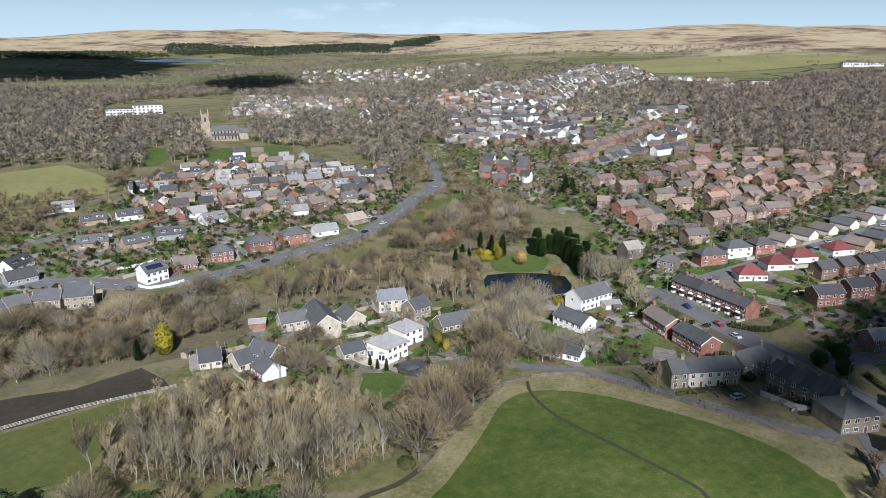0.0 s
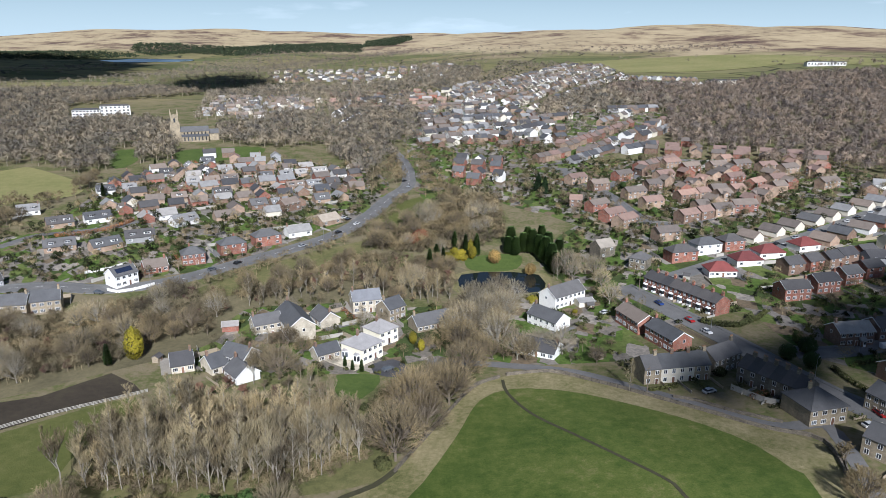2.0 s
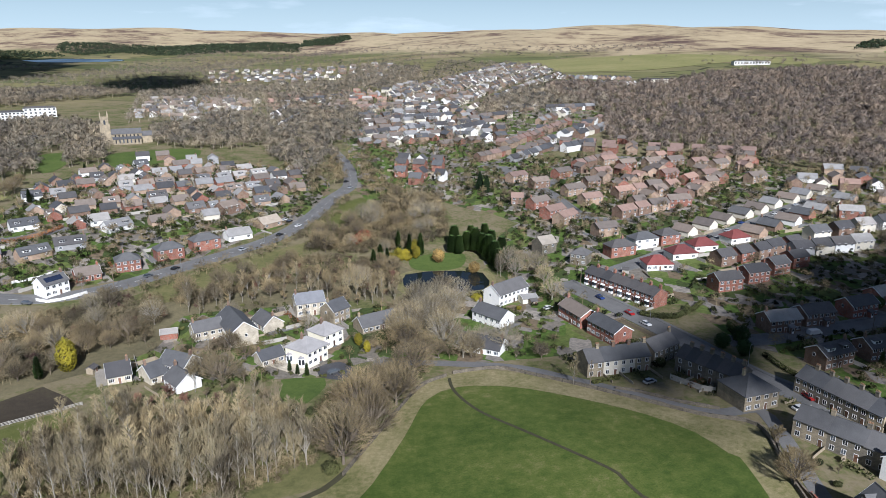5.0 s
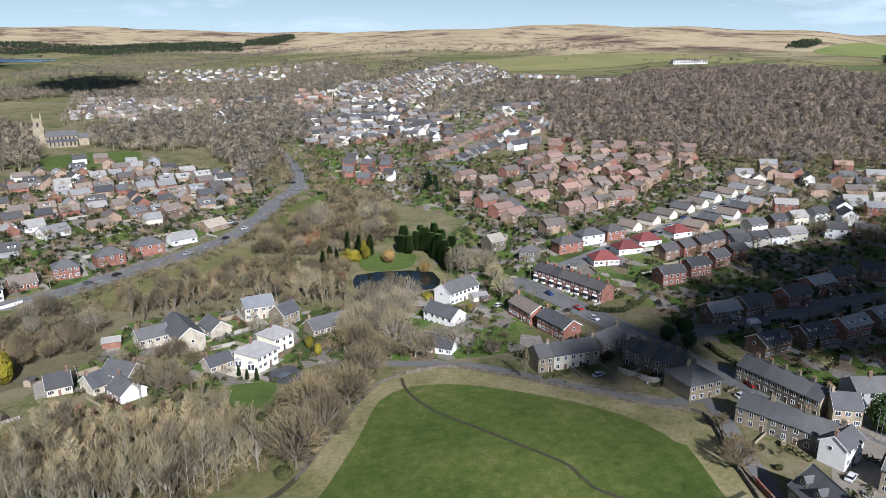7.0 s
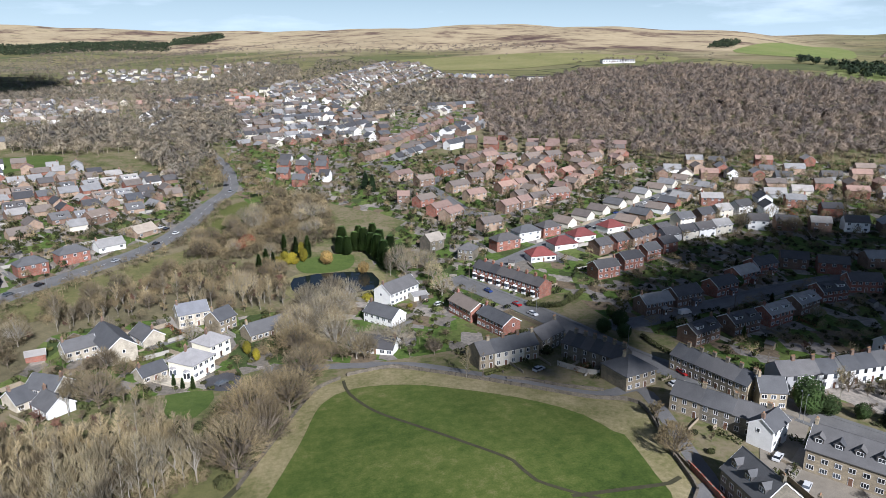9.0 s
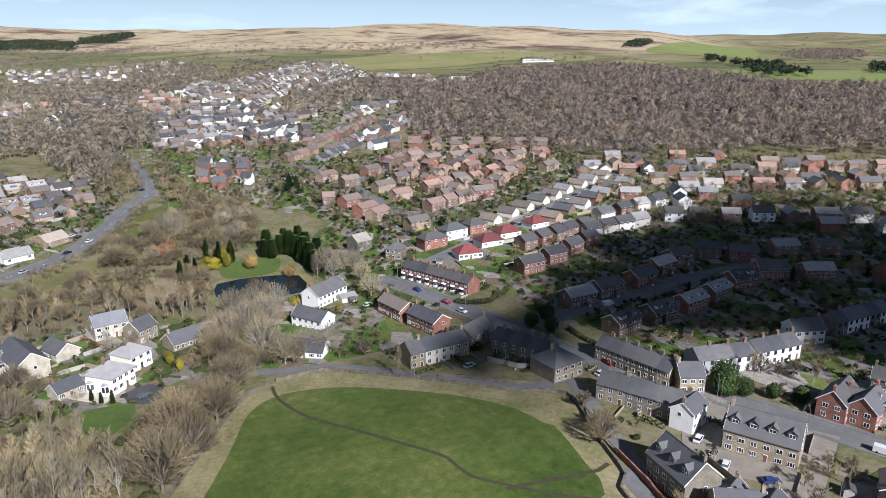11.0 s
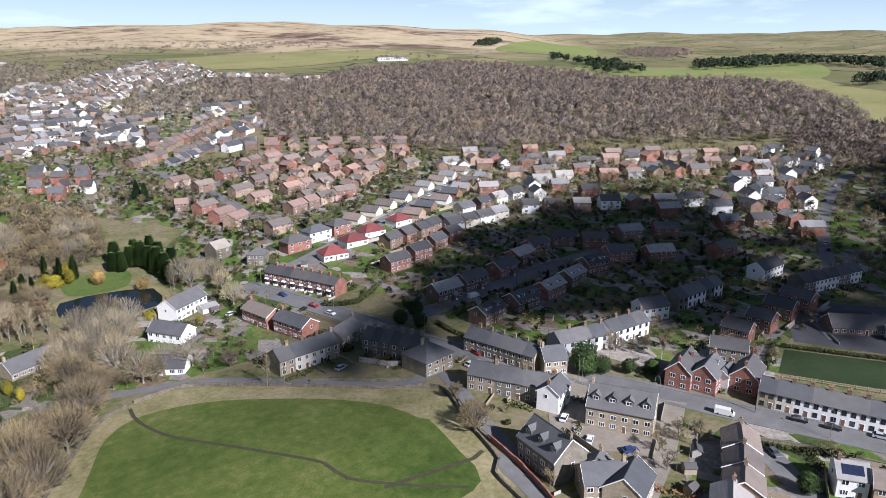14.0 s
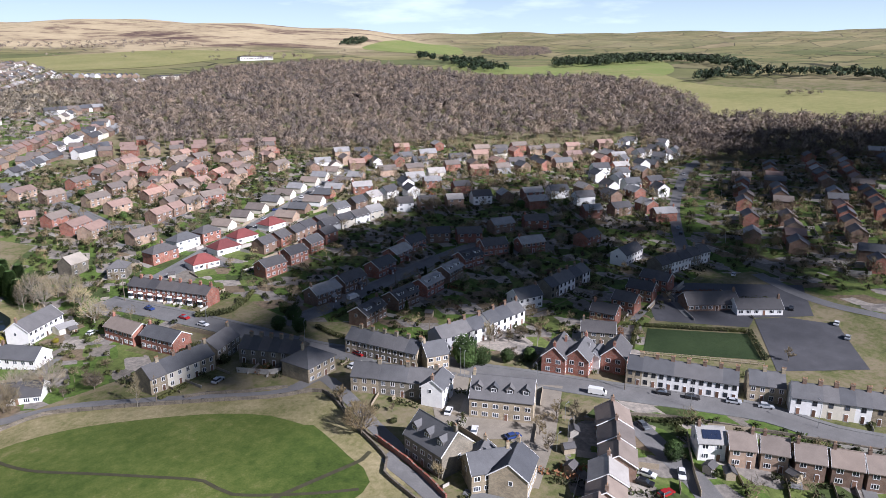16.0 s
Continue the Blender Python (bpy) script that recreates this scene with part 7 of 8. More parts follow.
woodland("woodland", [(-1181, 3042), (-1287, 3407), (-994, 3314), (-824, 3359), (-636, 3637), (-240, 3273), (-195, 2648), (-576, 2590), (-865, 2735)], 17, 11, "pine", "distant conifer plantation", blades=16, crown=9.5, low=0.6, seed=6)
woodland("woodland", [(-219, 2985), (-226, 3444), (-26, 3726), (-10, 3296), (-90, 2939)], 16, 11, "pine", "distant conifer plantation", blades=16, crown=9, low=0.6, seed=7)
woodland("woodland", [(-1696, 2448), (-1743, 2841), (-1477, 2976), (-1133, 2989), (-1088, 2866), (-1540, 2504), (-1619, 2332)], 17, 11, "pine", "distant conifer plantation", blades=16, crown=9.5, low=0.6, seed=8)
woodland("woodland", [(951, 462), (1028, 436), (1079, 338), (1078, 210), (1161, 227), (1155, 363), (1063, 495)], 15, 15, "pine", "dark pine belt on the hill", blades=60, crown=6.3, low=0.5, seed=9)
woodland("woodland", [(1116, 735), (1272, 650), (1125, 443), (1246, 502), (1799, 921), (1309, 848)], 18, 15, "pine", "dark pine belt on the hill", blades=60, crown=7.6, low=0.5, seed=10)
woodland("woodland", [(975, 1052), (1040, 943), (907, 759), (845, 790), (1118, 1205)], 16, 14, "pine", "dark pines beside the fairway", blades=60, crown=6.7, low=0.5, seed=11)
woodland("woodland", [(1135, 1526), (1272, 1677), (1358, 1698), (1273, 1568), (1168, 1509)], 14, 12, "pine", "clump of dark pines", blades=40, crown=6.0, low=0.5, seed=13)
woodland("woodland", [(1015, 755), (1172, 858), (1312, 820), (1134, 705)], 14, 14, "pine", "dark pines beside the fairway", blades=60, crown=5.9, low=0.5, seed=14)
woodland("woodland", [(1497, 1358), (1698, 1505), (2226, 1699), (1623, 1208), (1427, 1159)], 16, 12, "dusk_twig", "leafless trees on the hill", blades=60, seed=15, crown=6)
woodland("woodland", [(773, 498), (764, 444), (701, 341), (692, 327), (667, 360), (682, 424)], 11, 9, "far_twig", "leafless scrub below the fairway", blades=70, seed=16, crown=4.5)
woodland("woodland", [(895, 316), (922, 287), (893, 271), (866, 299)], 14, 8, "far_twig", "scrub on the open hill", blades=60, seed=17, crown=5)

woodland("woodland", [(498, 238), (520, 285), (548, 306), (600, 338), (640, 322), (578, 194), (600, 130), (568, 150), (540, 205)], 8, 11, "dusk_twig", "leafless trees behind the last houses", blades=110, seed=18, crown=4.8, low=0.4, house_r=8.0)

# groves
grove(['slender', 'vase', 'slender', 'vase', 'vase'], [(-85.0, 145.9), (-60.6, 142.3), (-32.0, 143.0), (-13.5, 154.9), (-19.0, 167.0), (-35.3, 172.9), (-59.9, 170.7), (-78.3, 162.5)], 3.0, 1.0, group='copse', limit=150)
grove(['small', 'thicket', 'vase', 'small'], [(-75.3, 188.3), (-60.7, 203.6), (-33.9, 206.5), (-25.8, 185.7), (-36.3, 178.6), (-61.4, 175.8)], 6.0, 0.85, limit=30)
grove(['spreading', 'small', 'thicket'], [(-60.4, 288.1), (14.7, 307.1), (16.3, 286.1), (-5.7, 272.3), (-39.3, 277.6), (-57.0, 270.0)], 7.5, 0.75, limit=26)
grove(['spreading', 'pale', 'small', 'thicket'], [(-172.7, 243.3), (-159.5, 253.7), (-134.8, 252.7), (-106.9, 272.9), (-83.3, 281.4), (-76.4, 264.0), (-74.3, 239.5), (-92.8, 232.7), (-101.0, 213.2), (-119.6, 201.9), (-140.2, 191.9)], 6.0, 0.8, limit=85)
grove(['spreading', 'thicket', 'small'], [(-80.2, 278.5), (-57.5, 300.3), (-23.6, 331.8), (15.3, 321.6), (16.4, 289.6), (-3.6, 298.5), (-11.2, 297.8), (-36.5, 295.5), (-54.8, 284.2), (-66.5, 270.8)], 6.0, 0.75, limit=55)
grove(['spreading', 'small', 'pale'], [(-26.8, 337.3), (-25.2, 355.5), (5, 401), (28, 450), (53, 436), (47.8, 364.2), (33.9, 346.1), (16.0, 337.0), (-6.8, 335.0)], 7.5, 0.85, limit=45)
grove(['pale', 'spreading'], [(11.8, 239.7), (15.4, 269.4), (34.8, 275.7), (40.9, 268.3), (30.8, 240.8), (22.8, 222.8)], 6.5, 0.9, limit=14)
grove(['spreading', 'small'], [(1.2, 227.1), (15.8, 236.6), (28.4, 219.8), (50.1, 212.5), (63.6, 221.2), (61.8, 206.8), (33.1, 211.9), (18.4, 215.8)], 8.0, 0.7, limit=14)
tree("spreading", -6.0, 153.8, 1.25)
tree("spreading", 1.7, 164.6, 1.15)
tree("spreading", 8.9, 183.1, 1.20)
tree("spreading", 14.9, 198.7, 1.10)
tree("spreading", -1.9, 174.3, 1.25)
tree("spreading", 4.8, 190.4, 1.15)
tree("spreading", 14.9, 222.1, 1.10)
tree("spreading", -44.5, 204.4, 1.00)
tree("spreading", -52.6, 211.9, 0.90)
tree("spreading", 20.3, 215.7, 0.80)
tree("leyland", 46.0, 336.7, 0.86)
tree("leyland", 49.4, 334.4, 0.92)
tree("leyland", 53.9, 338.2, 0.92)
tree("leyland", 58.2, 336.5, 0.98)
tree("leyland", 60.9, 331.8, 0.98)
tree("leyland", 62.9, 324.2, 0.98)
tree("leyland", 64.3, 316.6, 1.03)
tree("leyland", 65.0, 309.0, 1.03)
tree("leyland", 65.7, 333.9, 0.98)
tree("leyland", 69.6, 325.9, 0.98)
tree("leyland", 48.6, 346.3, 0.92)
tree("leyland", 57.6, 347.8, 0.92)
tree("leyland", 64.6, 345.9, 0.92)
tree("cypress", 5.9, 314.9, 1.30)
tree("cypress", 9.3, 321.1, 1.20)
tree("cypress", 12.7, 325.1, 0.90)
tree("golden", 27.4, 336.2, 0.90)
tree("gold_shrub", 18.8, 335.6, 1.20)
tree("gold_shrub", 22.1, 333.5, 1.20)
tree("gold_shrub", 15.2, 330.7, 1.00)
tree("golden", -95.3, 219.0, 1.35)
tree("cypress", -101.9, 213.2, 0.90)
tree("willow", 53.0, 308.4, 0.80)
tree("russet_shrub", 1.8, 357.6, 1.30)
tree("russet_shrub", -2.7, 350.8, 1.20)
tree("pale", -4.0, 290.3, 0.90)
tree("pale", -2.0, 291.8, 0.90)
tree("pale", 0.0, 290.6, 0.90)
tree("pale", 69.3, 307.0, 1.00)
tree("pale", 70.8, 299.2, 0.90)
tree("slender", 62.6, 185.0, 0.80)
tree("spreading", 97.8, 128.5, 0.80)
tree("holm", 147.9, 138.3, 0.80)
tree("holm", 146.9, 66.9, 0.55)
grove(['holm', 'spreading', 'holm'], [(-106, 130), (-73.3, 131.0), (-47.6, 130.0), (-30.9, 133.0), (-29.3, 120), (-98, 116)], 5.0, 0.85, limit=30)
grove(['spreading', 'small'], [(-225.9, 328.2), (-222.9, 367.5), (-216, 404), (-228, 502), (-210, 447), (-222.9, 384.7), (-223.0, 346.8)], 9, 0.8, limit=16)
woodland("woodland", [(-239.4, 327.6), (-287, 410), (-238, 420), (-225, 429), (-216, 447), (-204, 432), (-222, 401), (-216.7, 373.2), (-217.8, 328.5)], 8.5, 10, "twig", "leafless trees at the estate's edge", blades=90, seed=31, crown=4.5)
woodland("woodland", [(-17, 480), (-32, 454), (-37, 478), (-22, 536), (-19, 605), (7, 567), (18, 481), (33, 458), (54, 450), (50, 409), (14.8, 384.2), (6, 449), (2, 489)], 8.5, 10, "twig", "leafless trees along the main road", blades=90, seed=32, crown=4.5)
woodland("woodland", [(-127, 1108), (-76, 758), (-13, 660), (3, 629), (11, 851), (-19, 983)], 11, 12, "far_twig", "leafless trees through the town", blades=80, seed=33, crown=5.5)
woodland("roadside_trees", [(-118, 279), (-98, 290), (-78, 309), (-58, 331), (-37, 359), (-22, 397), (-10, 446), (-4, 444), (-15, 395), (-30, 355), (-51, 326), (-72, 303), (-92, 285), (-113, 274)], 5.0, 5.5, "twig", "leafless scrub and trees below the main road", blades=110, seed=35, crown=2.4, low=0.6, house_r=3.0, cat='trees')
woodland("roadside_hedge", [(-109.6, 302.8), (-89.0, 323.6), (-65.3, 345.4), (-30.4, 386.7), (-26.5, 375.8), (-63.4, 334.1), (-86.1, 312.1), (-102.0, 294.8)], 4.5, 3, "twig", "scrubby roadside hedge", blades=60, seed=34, crown=2.0, low=1.0, house_r=3.0, cat='hedge')
tree("pale", 16.7, 233.9, 1.10)
tree("pale", 24.6, 242.6, 1.25)
tree("pale", 32.9, 249.5, 1.20)
tree("pale", 27.9, 223.9, 1.10)
tree("pale", 33.4, 214.3, 0.90)
tree("pale", 21.7, 259.6, 1.10)
tree("pale", 30.3, 266.9, 1.00)
tree("pale", 49.1, 216.6, 0.90)
tree("pale", 42.1, 220.8, 0.80)
tree("pale", -50.3, 258.0, 0.80)
tree("pale", -20.4, 248.7, 0.60)

grove(['vase', 'slender', 'small', 'vase'], [(-74, 268), (-58, 286), (-36, 296), (-8, 299), (12, 290), (14, 276), (-4, 273), (-30, 282), (-52, 276), (-66, 262)], 4.5, 0.72, limit=46)
grove(['vase', 'spreading', 'slender'], [(-62, 222), (-48, 236), (-38, 232), (-42, 214), (-56, 204)], 6.5, 0.75, limit=6)

# garden trees and shrubs
grove(['spreading', 'small', 'pale'], [(163.2, 218.5), (217.0, 251.8), (294.5, 243.9), (329.9, 193.0), (269.0, 155.7), (196.0, 161.1), (167.7, 175.9)], 20, 0.55, limit=13)
grove(['spreading', 'small', 'holm'], [(237.5, 314.9), (310.1, 324.6), (391.4, 275.0), (339.4, 213.7), (293.5, 260.1)], 22, 0.65, limit=9)
grove(['spreading', 'small', 'holm'], [(90, 533), (199, 534), (283, 481), (208, 405), (144.4, 378.0), (107.6, 382.1)], 24, 0.55, limit=14)
grove(['small', 'holm', 'spreading'], [(153.7, 155.8), (167.8, 155.8), (185.3, 139.0), (197.9, 128.4), (175.9, 129.3)], 9, 0.5, limit=6)
hedge([(217.9, 117.9), (206.8, 112.8), (198.5, 108.8)], 1.5, 1.8)
tree("holm", 200.4, 232.8, 0.50)
tree("fir", 82.9, 464.6, 0.80)
tree("fir", 86.1, 456.7, 0.70)
tree("holm", 32.6, 457.7, 0.70)
tree("cypress", -197.9, 439.8, 0.90)
tree("holm", -153.2, 441.8, 0.60)
tree("cypress", -195.7, 526.3, 0.90)
grove(['small', 'shrub', 'cypress', 'thicket'], [(145.8, 217.6), (217.0, 251.8), (286.5, 237.2), (329.9, 193.0), (256.2, 147.9), (191.4, 157.3), (153.1, 178.5)], 13, 0.6, limit=34)
woodland("garden_shrubs", [(-187.4, 256.2), (-245.9, 346.2), (-204.7, 368.0), (-205, 448), (-199, 536), (-104, 570), (-37, 536), (-19, 480), (-32, 405), (-56.5, 365.7), (-83.6, 324.1), (-109.1, 301.3), (-144.9, 289.7)], 5.2, 2.0, "shrub", "garden shrubs and hedges between the houses", blades=64, seed=101, cat='shrubs', house_r=6.5, low=1.0, crown=1.3)
woodland("garden_trees", [(-187.4, 256.2), (-245.9, 346.2), (-204.7, 368.0), (-205, 448), (-199, 536), (-104, 570), (-37, 536), (-19, 480), (-32, 405), (-56.5, 365.7), (-83.6, 324.1), (-109.1, 301.3), (-144.9, 289.7)], 13, 7, "twig", "small leafless garden trees between the houses", blades=130, seed=102, cat='trees', house_r=6.5, crown=2.6)
woodland("garden_shrubs", [(67, 458), (103, 614), (142, 549), (209, 561), (321, 505), (308, 435), (273.9, 383.6), (182.3, 351.7), (126.2, 326.1), (102.2, 361.3), (88.7, 383.7)], 5.2, 2.0, "shrub", "garden shrubs and hedges between the houses", blades=64, seed=103, cat='shrubs', house_r=6.5, low=1.0, crown=1.3)
woodland("garden_trees", [(67, 458), (103, 614), (142, 549), (209, 561), (321, 505), (308, 435), (273.9, 383.6), (182.3, 351.7), (126.2, 326.1), (102.2, 361.3), (88.7, 383.7)], 11, 8, "twig", "small leafless garden trees between the houses", blades=130, seed=104, cat='trees', house_r=6.5, crown=2.6)
woodland("garden_shrubs", [(-2, 481), (3, 623), (129, 622), (94, 533), (67, 458), (74, 409), (36, 458)], 7, 2.5, "shrub", "garden shrubs and hedges between the houses", blades=64, seed=105, cat='shrubs', house_r=6.5, low=1.0, crown=1.3)
woodland("garden_trees", [(-2, 481), (3, 623), (129, 622), (94, 533), (67, 458), (74, 409), (36, 458)], 13, 8, "twig", "small leafless garden trees between the houses", blades=130, seed=106, cat='trees', house_r=6.5, crown=2.6)
woodland("garden_shrubs", [(129.9, 216.9), (140.9, 280.8), (210.9, 310.6), (235.3, 301.7), (302.1, 267.8), (325.7, 197.5), (350.2, 170.3), (292.0, 142.9), (262.5, 151.7), (196.1, 152.8), (169.8, 166.2), (147.6, 191.4)], 5.2, 2.0, "shrub", "garden shrubs and hedges between the houses", blades=64, seed=107, cat='shrubs', house_r=6.5, low=1.0, crown=1.3)
woodland("garden_trees", [(129.9, 216.9), (140.9, 280.8), (210.9, 310.6), (235.3, 301.7), (302.1, 267.8), (325.7, 197.5), (350.2, 170.3), (292.0, 142.9), (262.5, 151.7), (196.1, 152.8), (169.8, 166.2), (147.6, 191.4)], 11, 6, "twig", "small leafless garden trees between the houses", blades=130, seed=108, cat='trees', house_r=6.5, crown=2.6)
woodland("garden_shrubs", [(253.0, 370.6), (298, 449), (369, 470), (441, 412), (555, 298), (540, 245), (338.4, 154.8), (321.5, 202.0), (302.1, 267.8), (238.7, 306.0)], 6.5, 2.5, "shrub", "garden shrubs and hedges between the houses", blades=64, seed=109, cat='shrubs', house_r=6.5, low=1.0, crown=1.3)
woodland("garden_trees", [(253.0, 370.6), (298, 449), (369, 470), (441, 412), (555, 298), (540, 245), (338.4, 154.8), (321.5, 202.0), (302.1, 267.8), (238.7, 306.0)], 9, 9, "twig", "small leafless garden trees between the houses", blades=130, seed=110, cat='trees', house_r=6.5, crown=2.6)
woodland("garden_shrubs", [(300.0, 134.4), (486, 215), (578, 194), (658, 120), (327.5, 50.2), (300.0, 81.9), (308.9, 113.3)], 6.5, 2.5, "shrub", "garden shrubs and hedges between the houses", blades=64, seed=111, cat='shrubs', house_r=6.5, low=1.0, crown=1.3)
woodland("garden_trees", [(300.0, 134.4), (486, 215), (578, 194), (658, 120), (327.5, 50.2), (300.0, 81.9), (308.9, 113.3)], 9, 9, "twig", "small leafless garden trees between the houses", blades=130, seed=112, cat='trees', house_r=6.5, crown=2.6)
woodland("garden_shrubs", [(156.0, 78.3), (172.9, 72.1), (196.1, 23.3), (169.8, 18.0), (137.7, 49.9), (145.3, 60.2)], 6, 1.6, "shrub", "garden shrubs and hedges between the houses", blades=64, seed=113, cat='shrubs', house_r=6.5, low=1.0, crown=1.3)
woodland("garden_trees", [(156.0, 78.3), (172.9, 72.1), (196.1, 23.3), (169.8, 18.0), (137.7, 49.9), (145.3, 60.2)], 16, 4, "twig", "small leafless garden trees between the houses", blades=130, seed=114, cat='trees', house_r=6.5, crown=2.6)
woodland("garden_shrubs", [(-86.2, 214.2), (-74.9, 234.3), (-70.4, 267.5), (-39.1, 276.4), (-5.6, 269.3), (15.6, 272.7), (46.3, 245.0), (71.1, 242.3), (70.3, 210.8), (32.8, 209.6), (18.7, 220.7), (-0.8, 217.2), (-16.2, 191.4), (-28.3, 191.5), (-47.1, 199.2)], 6.5, 2.0, "shrub", "garden shrubs and hedges between the houses", blades=64, seed=115, cat='shrubs', house_r=6.5, low=1.0, crown=1.3)
woodland("garden_trees", [(-86.2, 214.2), (-74.9, 234.3), (-70.4, 267.5), (-39.1, 276.4), (-5.6, 269.3), (15.6, 272.7), (46.3, 245.0), (71.1, 242.3), (70.3, 210.8), (32.8, 209.6), (18.7, 220.7), (-0.8, 217.2), (-16.2, 191.4), (-28.3, 191.5), (-47.1, 199.2)], 13, 6, "twig", "small leafless garden trees between the houses", blades=130, seed=116, cat='trees', house_r=6.5, crown=2.6)
woodland("garden_shrubs", [(147.6, 191.4), (167.9, 164.3), (193.8, 151.0), (259.4, 149.8), (286.7, 131.9), (260.8, 123.9), (218.7, 115.6), (196.1, 104.8), (184.3, 135.8), (154.5, 151.1), (149.7, 174.6)], 5.5, 2.0, "shrub", "garden shrubs and hedges between the houses", blades=64, seed=117, cat='shrubs', house_r=6.5, low=1.0, crown=1.3)
woodland("garden_trees", [(147.6, 191.4), (167.9, 164.3), (193.8, 151.0), (259.4, 149.8), (286.7, 131.9), (260.8, 123.9), (218.7, 115.6), (196.1, 104.8), (184.3, 135.8), (154.5, 151.1), (149.7, 174.6)], 11, 6, "twig", "small leafless garden trees between the houses", blades=130, seed=118, cat='trees', house_r=6.5, crown=2.6)
woodland("garden_shrubs", [(69.0, 345.7), (95.0, 383.2), (116.9, 350.0), (114.1, 291.7), (103.8, 239.6), (76.1, 230.5), (65.7, 255.3), (65.8, 299.8)], 5.2, 2.0, "shrub", "garden shrubs and hedges between the houses", blades=64, seed=119, cat='shrubs', house_r=6.5, low=1.0, crown=1.3)
woodland("garden_trees", [(69.0, 345.7), (95.0, 383.2), (116.9, 350.0), (114.1, 291.7), (103.8, 239.6), (76.1, 230.5), (65.7, 255.3), (65.8, 299.8)], 12, 7, "twig", "small leafless garden trees between the houses", blades=130, seed=120, cat='trees', house_r=6.5, crown=2.6)
woodland("garden_trees", [(67, 458), (103, 614), (142, 549), (209, 561), (321, 505), (308, 435), (273.9, 383.6), (182.3, 351.7), (126.2, 326.1), (102.2, 361.3), (88.7, 383.7)], 19, 5.5, "shrub", "dark evergreen garden trees between the houses", blades=150, seed=121, cat='trees', house_r=6.0, low=0.8, crown=2.3)
woodland("garden_trees", [(-187.4, 256.2), (-204.7, 368.0), (-205, 448), (-199, 536), (-104, 570), (-37, 536), (-19, 480), (-32, 405), (-56.5, 365.7), (-83.6, 324.1), (-109.1, 301.3), (-144.9, 289.7)], 19, 5.5, "shrub", "dark evergreen garden trees between the houses", blades=150, seed=122, cat='trees', house_r=6.0, low=0.8, crown=2.3)
woodland("garden_trees", [(253.0, 370.6), (298, 449), (369, 470), (441, 412), (555, 298), (540, 245), (338.4, 154.8), (321.5, 202.0), (302.1, 267.8), (238.7, 306.0)], 19, 5.5, "shrub", "dark evergreen garden trees between the houses", blades=150, seed=123, cat='trees', house_r=6.0, low=0.8, crown=2.3)
woodland("garden_trees", [(-12, 625), (-3, 911), (64, 1052), (198, 1619), (373, 1410), (313, 861), (255, 710), (120, 531), (85, 596)], 19, 5.5, "shrub", "dark evergreen garden trees between the houses", blades=150, seed=124, cat='trees', house_r=6.0, low=0.8, crown=2.3)
woodland("distant_trees", [(-12, 625), (-3, 911), (64, 1052), (198, 1619), (373, 1410), (313, 861), (255, 710), (120, 531), (85, 596)], 14, 9, "far_twig", "scattered distant leafless trees and hedgerows", blades=40, seed=125, cat='trees', house_r=8.0, crown=4.5)
woodland("distant_trees", [(-249, 808), (-336, 1161), (-133, 1161), (-60, 892), (53, 864), (-2, 658), (-47, 699), (-119, 803)], 11, 11, "far_twig", "scattered distant leafless trees and hedgerows", blades=40, seed=126, cat='trees', house_r=8.0, crown=4.5)
woodland("distant_trees", [(-354, 1225), (-443, 2311), (104, 1742), (172, 1605), (64, 1052), (-129, 1129)], 24, 12, "far_twig", "scattered distant leafless trees and hedgerows", blades=40, seed=127, cat='trees', house_r=8.0, crown=4.5)
woodland("distant_trees", [(-756, 1155), (-988, 1516), (-657, 1308), (-695, 1942), (-616, 2150), (-437, 2487), (-247, 2185), (-265, 1371), (-346, 1197)], 24, 12, "far_twig", "scattered distant leafless trees and hedgerows", blades=40, seed=128, cat='trees', house_r=8.0, crown=4.5)
woodland("distant_trees", [(-684, 1910), (-645, 2255), (-472, 2275), (-443, 1978), (-562, 1854)], 20, 13, "far_twig", "scattered distant leafless trees and hedgerows", blades=40, seed=129, cat='trees', house_r=8.0, crown=4.5)
woodland("distant_trees", [(-133, 2023), (-138, 2751), (379, 2251), (701, 1739), (636, 1575), (384, 1652), (153, 1678)], 60, 10, "far_twig", "scattered distant leafless trees and hedgerows", blades=40, seed=130, cat='trees', house_r=8.0, crown=4.5)
woodland("distant_trees", [(419, 1409), (504, 1840), (787, 1755), (995, 1256), (771, 1107), (585, 1140)], 95, 9, "far_twig", "scattered distant leafless trees and hedgerows", blades=40, seed=131, cat='trees', house_r=8.0, crown=4.5)
woodland("distant_trees", [(379, 1752), (444, 1920), (655, 2016), (820, 1704), (782, 1571), (555, 1703)], 34, 9, "dusk_twig", "scattered trees at the foot of the moor", blades=36, seed=132, cat='trees', house_r=8.0, crown=6.0)
woodland("distant_trees", [(-540, 2262), (-616, 2771), (-307, 2725), (-53, 2844), (61, 2148), (-133, 2023)], 30, 12, "dusk_twig", "scattered trees at the foot of the moor", blades=36, seed=133, cat='trees', house_r=8.0, crown=6.0)
woodland("distant_trees", [(-1063, 1721), (-1008, 1958), (-918, 2185), (-766, 2010), (-847, 1779), (-948, 1613)], 40, 9, "dusk_twig", "scattered trees at the foot of the moor", blades=36, seed=134, cat='trees', house_r=8.0, crown=6.0)
woodland("distant_trees", [(156, 1710), (254, 1842), (400, 1851), (366, 1690)], 30, 10, "dusk_twig", "scattered trees at the foot of the moor", blades=36, seed=135, cat='trees', house_r=8.0, crown=6.0)
